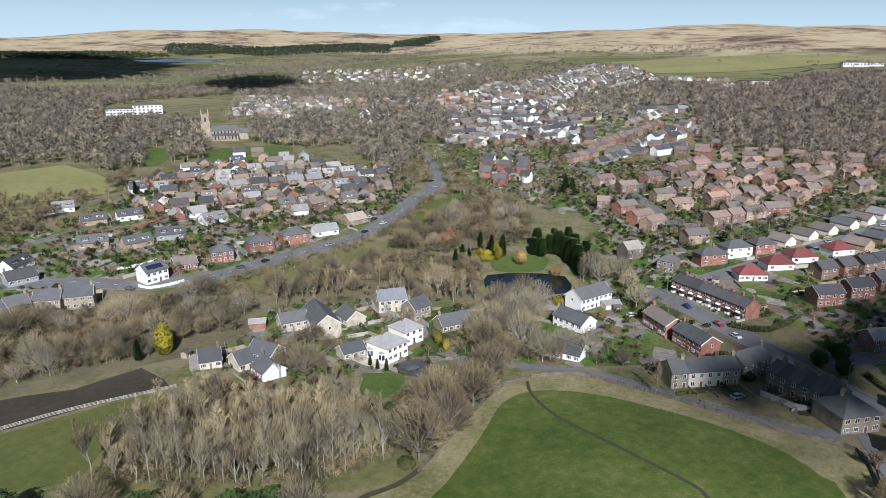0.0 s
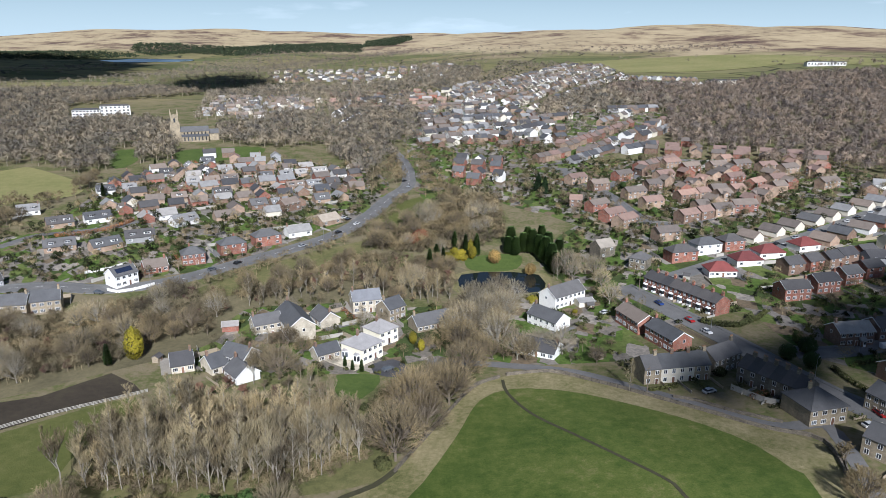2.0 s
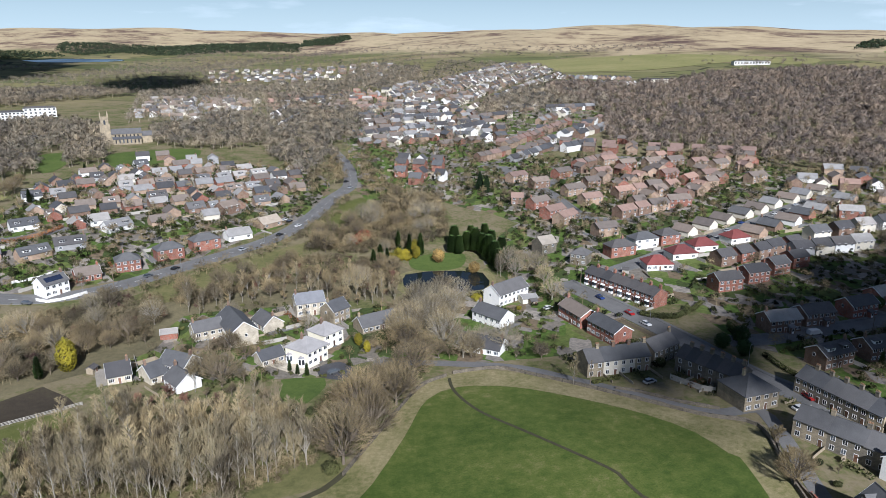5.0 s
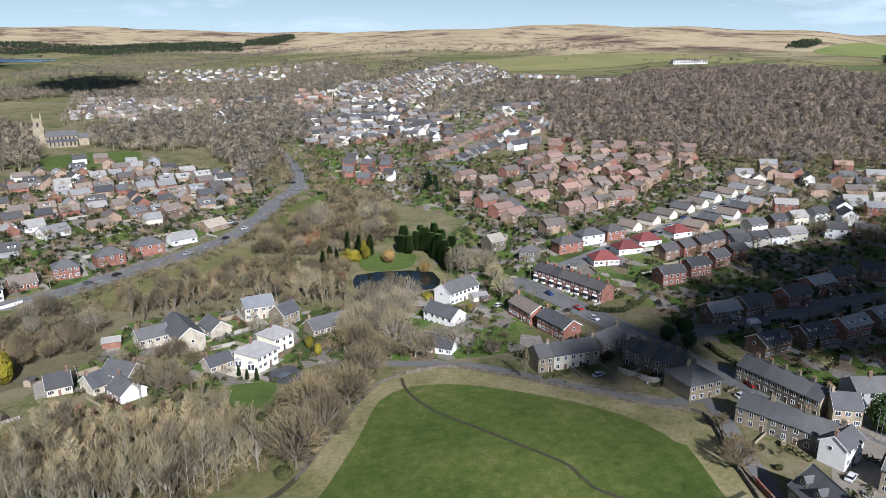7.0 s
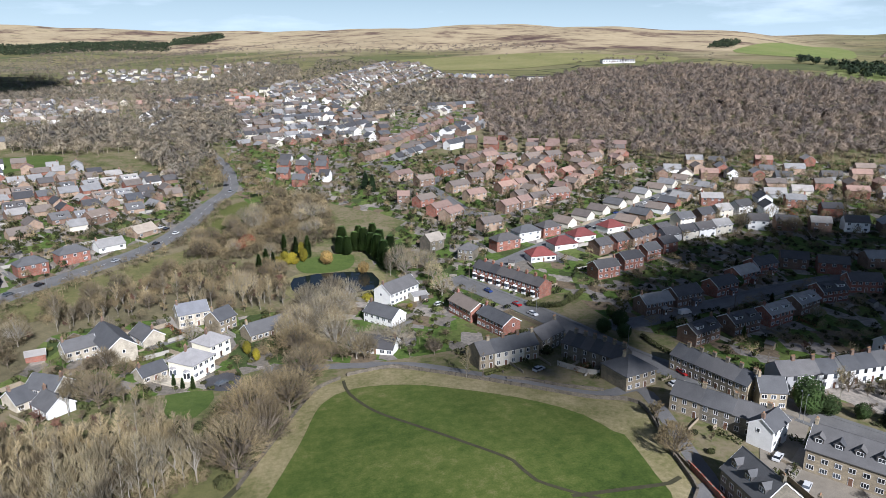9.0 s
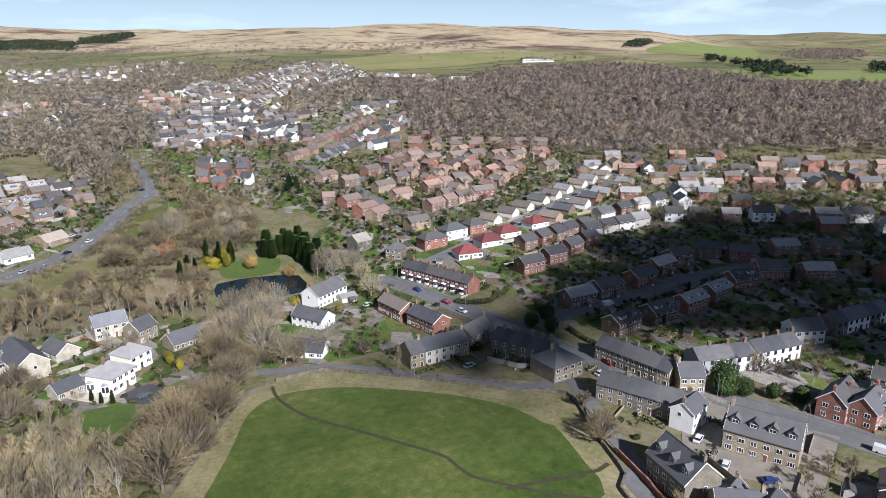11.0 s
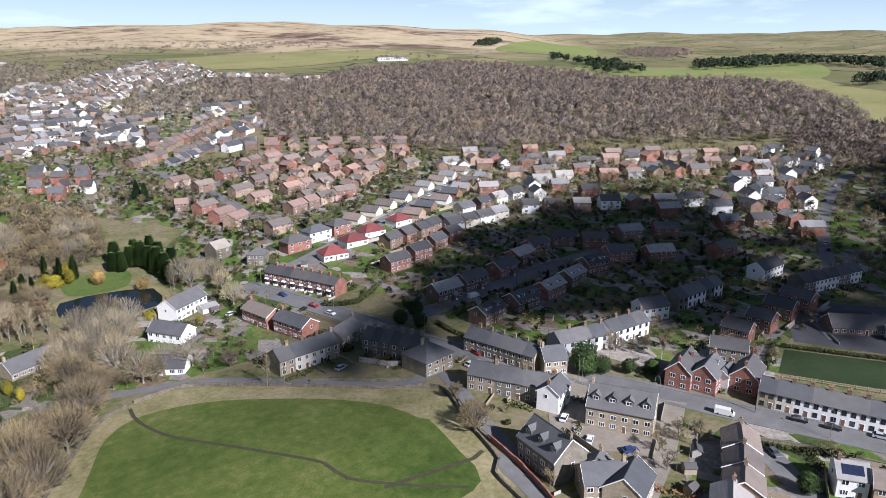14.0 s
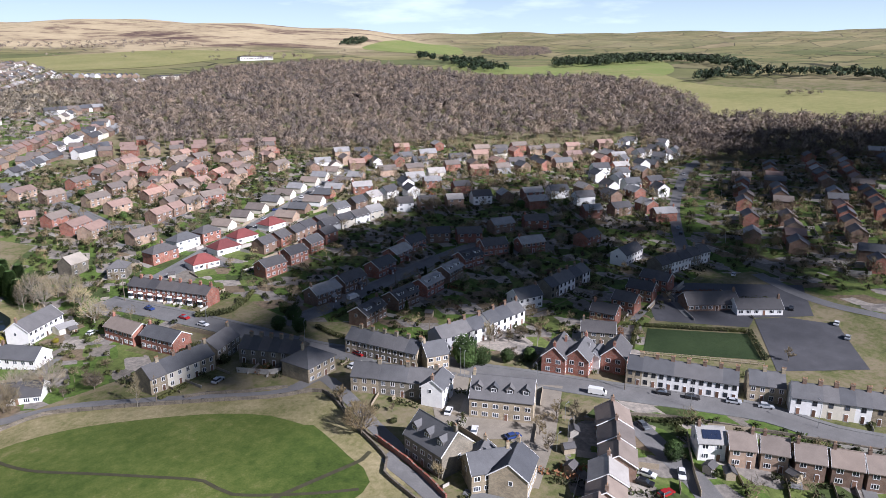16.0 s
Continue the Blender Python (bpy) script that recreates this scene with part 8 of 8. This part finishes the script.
woodland("distant_trees", [(733, 1302), (858, 1276), (802, 1191), (673, 1229)], 26, 9, "dusk_twig", "scattered trees at the foot of the moor", blades=36, seed=136, cat='trees', house_r=8.0, crown=6.0)
woodland("undergrowth", [(-177.2, 240.5), (-159.5, 253.7), (-134.8, 252.7), (-107.5, 274.8), (-83.8, 283.2), (-76.4, 264.0), (-74.3, 239.5), (-92.8, 232.7), (-101.0, 213.2), (-119.0, 200.8), (-143.0, 188.3)], 3.8, 5.0, "twig", "leafless undergrowth and scrub", blades=150, seed=137, cat='scrub', house_r=6.5, low=1.0)
woodland("undergrowth", [(-79.8, 277.3), (-57.5, 300.3), (-23.7, 333.4), (18.1, 321.9), (16.4, 289.6), (-3.6, 298.5), (-36.5, 295.5), (-54.8, 284.2), (-66.5, 270.8)], 3.8, 5.0, "twig", "leafless undergrowth and scrub", blades=150, seed=138, cat='scrub', house_r=6.5, low=1.0)
woodland("undergrowth", [(-26.8, 337.3), (-25.2, 355.5), (5, 401), (28, 450), (53, 436), (47.8, 364.2), (33.9, 346.1), (16.0, 337.0), (-6.8, 335.0)], 3.8, 5.0, "twig", "leafless undergrowth and scrub", blades=150, seed=139, cat='scrub', house_r=6.5, low=1.0)
woodland("undergrowth", [(10.7, 216.5), (1.2, 227.1), (17.2, 259.8), (40.9, 268.3), (30.8, 240.8), (50.1, 212.5), (33.1, 211.9)], 3.8, 5.0, "twig", "leafless undergrowth and scrub", blades=150, seed=140, cat='scrub', house_r=6.5, low=1.0)
woodland("undergrowth", [(-14.1, 163.9), (-14.0, 183.7), (3.0, 207.6), (14.1, 209.1), (15.2, 197.8), (0.9, 167.7), (-6.9, 152.5)], 3.8, 5.0, "twig", "leafless undergrowth and scrub", blades=150, seed=141, cat='scrub', house_r=6.5, low=1.0)
woodland("undergrowth", [(-85.0, 143.1), (-60.1, 140.9), (-29.9, 142.1), (-12.0, 154.9), (-20.1, 178.5), (-38.2, 189.4), (-64.2, 185.0), (-84.3, 169.7)], 3.2, 2.6, "twig", "tangled leafless undergrowth among the copse trees", blades=170, seed=142, cat='scrub', house_r=6.5, low=1.0)
sheet("woodland_floor", [(-175.6, 238.1), (-135.9, 254.9), (-107.9, 276.0), (-80.1, 288.1), (-36.9, 298.8), (18.1, 321.9), (18.7, 286.2), (-34.1, 273.8), (-69.7, 264.7), (-72.9, 234.4), (-99.5, 209.8), (-141.9, 186.6)], "leaf_litter", 0.06, "brown leaf-strewn ground under the trees", step=10.0)
sheet("woodland_floor", [(-86.4, 143.1), (-59.5, 139.2), (-29.5, 140.1), (-6.1, 150.0), (-14.0, 183.7), (-38.6, 191.4), (-64.7, 186.8), (-85.9, 169.7)], "bank", 0.06, "rough grass under the copse", step=6.0)
stone_wall([(519, 682), (519, 637), (533, 613), (557, 601), (568, 557)], height=9.0, thick=3.0, key="quarry", label="dark rock face of an old quarry", name="quarry_face")
stone_wall([(753, 753), (745, 708), (767, 695)], height=9.0, thick=3.0, key="quarry", label="dark rock face of an old quarry", name="quarry_face")

# boundaries
fence([(-123.6, 165.7), (-114.5, 173.8), (-104.1, 181.5), (-92.4, 188.8), (-82.6, 195.2)])
stone_wall([(-6.1, 148.5), (2.4, 165.4), (13.8, 188.9), (18.6, 196.2), (25.8, 200.3)], label='stone wall between pasture and wood')
stone_wall([(28.1, 201.8), (42.6, 202.5), (54.6, 193.0), (72.8, 176.4), (91.2, 161.7), (104.3, 154.9), (99.1, 133.3), (95.3, 115.4), (91.1, 111.4), (90.0, 98.5)], label='stone wall between lane and pasture')
fence([(196.8, 104.2), (207.2, 88.5), (217.3, 72.0)], height=1.3, gap=2.5, rails=2, key='timber', label='brown timber fence round the green')

hedge([(240.6, 86.2), (231.5, 80.2), (222.2, 73.6)], 1.8, 1.9)
hedge([(219.8, 115.8), (229.8, 102.0), (240.4, 88.0)], 1.3, 1.5)

# vehicles
car(176.6, 85.4, -63, "car_black")
car(180.1, 78.1, -63, "car_black")
car(186.1, 68.5, -63, "car_silver")
car(190.0, 60.9, -63, "car_silver")
car(194.8, 53.1, -63, "car_white")
car(200.0, 43.1, -63, "car_silver")
car(202.5, 38.0, -63, "car_blue")
car(162.6, 99.0, -63, "car_white", kind='van')
car(123.2, 121.7, 33, "car_white")
car(121.0, 110.0, 35, "car_white")
car(126.2, 101.0, -20, "car_blue")
car(128.6, 168.9, -85, "car_red")
car(121.8, 162.8, 10, "car_white")
car(136.4, 68.0, -78, "car_white")
car(142.3, 62.2, -148, "car_white")
car(133.0, 66.7, -77, "car_black")
car(132.8, 61.2, -13, "car_red")
car(155.5, 80.0, -114, "car_grey")
car(160.4, 213.0, 8, "car_white", kind='van')
car(260.4, 379.3, 31, "car_silver")
car(247.5, 370.8, 31, "car_black")
car(238.0, 364.5, 31, "car_white")
car(228.8, 358.4, 31, "car_grey")
car(211.8, 344.4, 31, "car_red")
car(210.9, 352.3, 31, "car_blue")
car(196.3, 340.7, 31, "car_silver")
car(182.0, 332.4, 31, "car_black")
car(177.7, 327.4, 31, "car_white")
car(268.6, 384.1, 31, "car_grey")
car(277.7, 388.8, 31, "car_red")
car(161.2, 317.6, 31, "car_blue")
car(104.6, 230.0, -72, "car_white")
car(102.9, 241.7, -75, "car_red")
car(97.9, 261.4, -76, "car_blue")
car(-42.7, 396.2, 59, "car_white")
car(-39.7, 392.9, 59, "car_black")
car(-34.1, 384.1, 57, "car_white")
car(-42.6, 367.0, 57, "car_black")
car(-58.3, 343.3, 56, "car_silver")
car(-84.6, 316.9, 57, "car_black")
car(-94.2, 307.7, 58, "car_grey")
car(-8.5, 494.1, 60, "car_black")
car(-5.5, 477.0, 59, "car_silver")
car(-10.1, 210.5, 39, "car_grey")
car(86.0, 183.0, 22, "car_silver")
car(73.9, 254.3, 30, "car_white")
car(-132.7, 278.5, -18, "car_grey")
car(458.0, 222.3, 24, "car_white")
car(443.3, 214.0, 24, "car_silver")
car(418.9, 208.1, 24, "car_black")
car(376.3, 185.7, 24, "car_white")
car(345.7, 168.0, 23, "car_silver")
car(337.9, 162.4, 23, "car_black")
car(270.8, 66.7, 13, "car_white")
car(259.9, 59.8, 12, "car_silver")
car(274.9, 84.1, 15, "car_black")
car(297.8, 116.8, 19, "car_white")

# street furniture
street_lamp(174.8, 76.0, 60, 8.0)
street_lamp(188.8, 46.7, 60, 8.0)
street_lamp(143.1, 136.2, 60, 8.0)
street_lamp(152.0, 113.2, 60, 8.0)
street_lamp(142.5, 134.1, 30, 8.0)
street_lamp(121.5, 189.5, 40, 8.0)
street_lamp(133.7, 165.3, 30, 8.0)
street_lamp(129.3, 89.3, 0, 5.0)
street_lamp(143.3, 96.8, 0, 5.0)
street_lamp(136.8, 91.2, 0, 5.0)
street_lamp(107.8, 233.9, 20, 7.0)
street_lamp(-113.6, 285.1, 80, 8.0)
street_lamp(-80.9, 312.6, 80, 8.0)
street_lamp(-48.8, 353.5, 80, 8.0)
street_lamp(151.2, 195.8, 20, 7.0)
street_lamp(148.8, 210.5, 20, 7.0)
utility_pole(67.1, 182.5, 9.0)
utility_pole(95.4, 279.6, 9.0)
utility_pole(-103.8, 292.6, 9.0)
utility_pole(151.6, 159.1, 9.0)
utility_pole(176.6, 205.5, 9.0)
utility_pole(170.9, 94.9, 9.0)

# hedges and garden walls
hedge([(107.1, 240.1), (117.1, 235.2), (126.6, 239.4), (134.2, 246.6)], 1.6, 2.2)
hedge([(-185.7, 354.0), (-174.3, 358.5), (-164.4, 367.3), (-158.2, 383.2)], 2.0, 2.2, key='beech_hedge', label='russet beech hedge beside the estate road')
hedge([(-153.9, 398.0), (-148, 411), (-144, 424)], 2.0, 2.6)
hedge([(150, 412), (162, 410), (181, 423)], 1.8, 2.0)
hedge([(164, 438), (162, 423), (182, 426)], 1.6, 2.0)
hedge([(214.2, 398.0), (231.3, 399.3)], 1.8, 2.0)
stone_wall([(-130.5, 281.9), (-124.8, 279.7), (-118.1, 284.1), (-113.5, 289.1)], key='white', height=1.3, label='white-painted garden wall with piers', name='garden_wall')
stone_wall([(-149.0, 301.6), (-140.7, 306.5), (-135.3, 314.5)], key='white', height=1.2, label='white-painted garden wall', name='garden_wall')
stone_wall([(99.2, 124.5), (98.5, 112.7), (97.1, 103.2), (95.4, 94.9)], key='brick', height=1.6, label='red-brick boundary wall beside the lane', name='garden_wall')
stone_wall([(106.7, 150.2), (101.3, 139.1), (98.9, 127.6), (98.9, 123.3)], height=1.2, label='curved stone wall beside the lane')
fence([(93.4, 185.0), (96.4, 180.7), (99.3, 176.7), (102.7, 174.8)], height=1.8, gap=2.2, solid=True, key='grey_timber', label='grey close-boarded garden fence')
stone_wall([(74.1, 180.1), (80.8, 176.6), (86.5, 171.3), (98.6, 164.5)], height=0.9, label='low stone wall in front of the cottages')
stone_wall([(158.8, 85.9), (166.4, 75.5), (173.1, 62.6), (180.5, 47.8), (188.0, 31.4)], height=0.9, label='low stone wall along the main road')
fence([(160.4, 70.0), (147.0, 61.8), (137.9, 55.3)], height=1.7, gap=2.2, solid=True, key='timber', label='brown garden fence panels')
hedge([(156.7, 83.7), (163.6, 75.7), (170.0, 70.7)], 1.6, 1.4)
tree("cypress", -24.5, 213.9, 0.50)
tree("cypress", -21.7, 210.7, 0.50)
tree("cypress", -18.6, 209.3, 0.50)
tree("golden", -1.8, 232.4, 0.70)
tree("golden", 1.2, 226.1, 0.60)
tree("shrub", -13.4, 174.9, 1.00)
tree("shrub", -15.5, 181.9, 1.00)
tree("shrub", -8.9, 150.1, 1.30)
tree("shrub", -20.6, 183.8, 0.90)
tree("small", 104.6, 96.5, 0.80)
tree("small", 99.1, 101.5, 0.90)
tree("small", 100.7, 135.6, 1.00)
tree("small", 103.5, 145.2, 1.10)
tree("small", 100.4, 130.4, 1.00)
tree("small", 132.6, 97.2, 0.90)
tree("small", 127.7, 90.8, 0.90)
tree("small", 142.9, 99.3, 0.80)
tree("small", 226.4, 67.8, 0.80)
tree("golden", 27.4, 329.7, 0.80)
tree("gold_shrub", 19.0, 327.1, 1.30)
tree("gold_shrub", 22.8, 327.9, 1.20)
tree("cypress", 29.8, 333.3, 1.50)
tree("cypress", 24.4, 336.0, 1.30)
tree("cypress", 19.2, 342.2, 1.20)
tree("willow", 37.8, 324.3, 0.90)
tree("holm", 70.4, 308.4, 0.90)
tree("slender", 64.2, 301.0, 0.70)
tree("slender", 63.1, 303.4, 0.60)
tree("gold_shrub", 47.8, 270.5, 1.20)
tree("gold_shrub", 62.4, 256.6, 0.60)
tree("pale", 81.1, 299.3, 0.90)
tree("pale", 80.6, 286.0, 0.80)
tree("pale", 78.6, 265.3, 0.90)
tree("pale", 78.3, 306.2, 0.80)
tree("shrub", 87.2, 208.8, 1.10)
tree("shrub", 92.0, 212.5, 1.00)
tree("shrub", 94.1, 195.0, 1.20)
tree("holm", 121.5, 205.8, 0.60)
tree("holm", 130.2, 209.9, 0.66)
tree("holm", 125.8, 199.2, 0.60)
tree("holm", 132.3, 219.4, 0.54)
hedge([(106.9, 239.4), (111.2, 235.9), (119.3, 234.8), (127.1, 243.5)], 1.5, 2.2)
hedge([(132.3, 197.8), (132.7, 187.6), (134.6, 180.0)], 1.4, 1.8)
hedge([(69.2, 184.8), (77.5, 187.1)], 1.3, 1.2)
hedge([(45.5, 217.9), (50.0, 216.5)], 1.6, 2.2)

grove(['small', 'vase', 'small'], [(141, 150), (150, 160), (168, 149), (180, 135), (172, 127), (152, 137)], 7, 0.75, limit=14)
for x, y, k in ((150.5, 141.5, 1.0), (153.0, 136.0, 0.7), (160.0, 131.5, 0.6), (166.0, 127.0, 0.55)):
    tree("holm", x, y, k)
grove(['small', 'vase'], [(139, 98), (147, 104), (152, 96), (142, 90)], 4.5, 0.6, limit=9)
grove(['shrub', 'small'], [(100.5, 134), (104, 148), (112, 140), (112, 128), (102, 118)], 4.5, 0.6, limit=12)

# sheds
shed(148.8, 58.4, 0, "grey_timber")
shed(150.0, 54.0, 37, "timber")
shed(159.8, 42.7, 74, "timber")
shed(170.6, 41.8, 111, "grey_timber")
shed(131.4, 87.3, 148, "timber")
shed(124.9, 81.9, 5, "timber")
shed(139.0, 90.9, 42, "grey_timber")
shed(-87.5, 217.7, 79, "timber")
shed(60.2, 211.6, 116, "timber")
shed(120.4, 291.2, 153, "grey_timber")
shed(69.6, 261.5, 10, "timber")
shed(120.2, 190.4, 47, "timber")
shed(236.4, 198.4, 84, "grey_timber")
shed(169.6, 178.0, 121, "timber")
shed(195.0, 124.1, 158, "timber")

def garden_edges():
    """Fences and hedges round the back gardens, and paved drives beside the houses."""
    rnd = random.Random(77)
    wood, drives, hedges = Shape(), Shape(), Shape()

    walls, roads = np.array(TAKEN), np.array(KEEP_OFF)

    def free(px, py, own):
        near = ((walls - (px, py)) ** 2).sum(1) < 20
        other = ((walls - own) ** 2).sum(1) > 60
        return not (near & other).any() and not (((roads[:, :2] - (px, py)) ** 2).sum(1) < roads[:, 2] ** 2).any()

    for x, y, turn, length, dp, row in YARDS:
        if math.hypot(x, y) > 620:
            continue
        m = pose(x, y, 0, 0, 0, turn)
        reach = rnd.uniform(6.5, 10.0)
        hw = length / 2 + (0.0 if row else rnd.uniform(1.2, 2.6))
        for way in (-1, 1):
            runs = [((-hw, way * dp / 2), (-hw, way * (dp / 2 + reach))), ((hw, way * dp / 2), (hw, way * (dp / 2 + reach))), ((-hw, way * (dp / 2 + reach)), (hw, way * (dp / 2 + reach)))]
            if way < 0:
                runs = runs[:2] if rnd.random() < 0.6 else []
            for (ax, ay), (bx, by) in runs:
                if rnd.random() < 0.2:
                    continue
                kind = rnd.random()
                n = max(2, int(math.hypot(bx - ax, by - ay) / 1.9))
                for i in range(n):
                    p, q = (m @ Vector((ax + (bx - ax) * f, ay + (by - ay) * f, 0)) for f in (i / n, (i + 1) / n))
                    if not (free(p.x, p.y, (x, y)) and free(q.x, q.y, (x, y))):
                        continue
                    zp, zq = float(ground_z(p.x, p.y)), float(ground_z(q.x, q.y))
                    d = (q - p).normalized()
                    u = Vector((-d.y, d.x, 0))
                    if kind < 0.5:
                        u *= 0.05
                        lo = [(p.x + u.x, p.y + u.y, zp), (p.x - u.x, p.y - u.y, zp), (q.x - u.x, q.y - u.y, zq), (q.x + u.x, q.y + u.y, zq)]
                        top = 1.6 if way > 0 else 0.9
                        wood.solid(lo, [(a, b, c + top) for a, b, c in lo], "timber" if kind < 0.3 else "grey_timber")
                    else:
                        leaf_clumps(rnd, hedges, ((p.x + q.x) / 2, (p.y + q.y) / 2, zp + 0.7), (1.1, 1.1, 0.95), 16, 0.6, "shrub" if kind < 0.96 else "beech_hedge")
        if not row and rnd.random() < 0.8:
            c = rnd.choice((-1, 1)) * (length / 2 + 1.6)
            way = rnd.choice((-1, 1))
            pts = [m @ Vector((c + a, way * b, 0)) for a, b in ((-1.5, -dp / 2), (1.5, -dp / 2), (1.5, dp / 2 + 5.5), (-1.5, dp / 2 + 5.5))]
            if way < 0:
                pts.reverse()
            if all(free(p.x, p.y, (x, y)) for p in pts):
                drives.face([(p.x, p.y, float(ground_z(p.x, p.y)) + 0.16) for p in pts], "drive" if rnd.random() < 0.6 else "pave")
    tagged(new("garden_fences", wood.mesh("garden_fences")), "weathered timber fences round the back gardens", "fences", kind="stuff")
    tagged(new("garden_hedges", hedges.mesh("garden_hedges")), "clipped evergreen and russet hedges between the gardens", "hedges", kind="stuff")
    tagged(new("driveways", drives.mesh("driveways")), "pale paved drives beside the houses", "driveways", kind="stuff")


garden_edges()

for key, s in FAR.items():
    tagged(new("distant_houses", s.mesh("distant_houses")), f"{key} seen far off: pale walls and grey roofs", "houses", kind="stuff")


# ---- clouds ----
def cloud(x0, y0, rx, ry, turn, seed, puffs=40, size=90, high=450):
    """A low broken cumulus whose shade lies over x0, y0."""
    rnd = random.Random(seed)
    bm = bmesh.new()
    k = high / SUN_DIR.z
    base = Vector((x0, y0, 0)) + SUN_DIR * k
    c, s = math.cos(radians(turn)), math.sin(radians(turn))
    for i in range(puffs):
        a, r = i * 2.39996, math.sqrt((i + rnd.random()) / puffs)
        u, v = rx * r * math.cos(a), ry * r * math.sin(a)
        g = size * rnd.uniform(0.6, 1.3) * (1.1 - 0.25 * r)
        m = Matrix.Translation((c * u - s * v, s * u + c * v, rnd.uniform(-0.2, 0.3) * g)) @ Matrix.Diagonal((g, g, g * 0.5, 1))
        bmesh.ops.create_icosphere(bm, subdivisions=2, radius=1.0, matrix=m)
    for v in bm.verts:
        v.co += Vector(noise.noise_vector(v.co * 0.02)) * size * 0.28 + Vector(noise.noise_vector(v.co * 0.06)) * size * 0.12
    me = bpy.data.meshes.new("cloud")
    bm.to_mesh(me)
    bm.free()
    me.materials.append(MAT["cloud"])
    me.polygons.foreach_set("use_smooth", [True] * len(me.polygons))
    ob = tagged(new("cloud", me), "broken white cumulus cloud high over the valley", "cloud", kind="structure")
    ob.location = base


MAT["cloud"] = plain("cloud_vapour", (0.85, 0.86, 0.88), 1.0, vary=0.04, scale=0.01, spec=0.0)
cn2 = MAT["cloud"].node_tree
veil = cn2.nodes.new("ShaderNodeBsdfTransparent")
both = cn2.nodes.new("ShaderNodeMixShader")
both.inputs[0].default_value = 0.085
cn2.links.new(veil.outputs[0], both.inputs[1])
cn2.links.new(cn2.nodes["Principled BSDF"].outputs[0], both.inputs[2])
cn2.links.new(both.outputs[0], cn2.nodes["Material Output"].inputs["Surface"])
cloud(204, 226, 92, 50, 14, 9, 40, 34)
cloud(296, 150, 104, 78, -35, 8, 42, 34)
cloud(565, 178, 175, 84, -8, 3, 44, 46)
cloud(96, 190, 40, 20, -20, 6, 10, 26)
cloud(305, 275, 78, 46, 18, 7, 24, 34)
cloud(-1150, 2200, 780, 300, 110, 4, 110, 150, 700)
cloud(-380, 1470, 270, 80, 103, 5, 50, 60, 700)
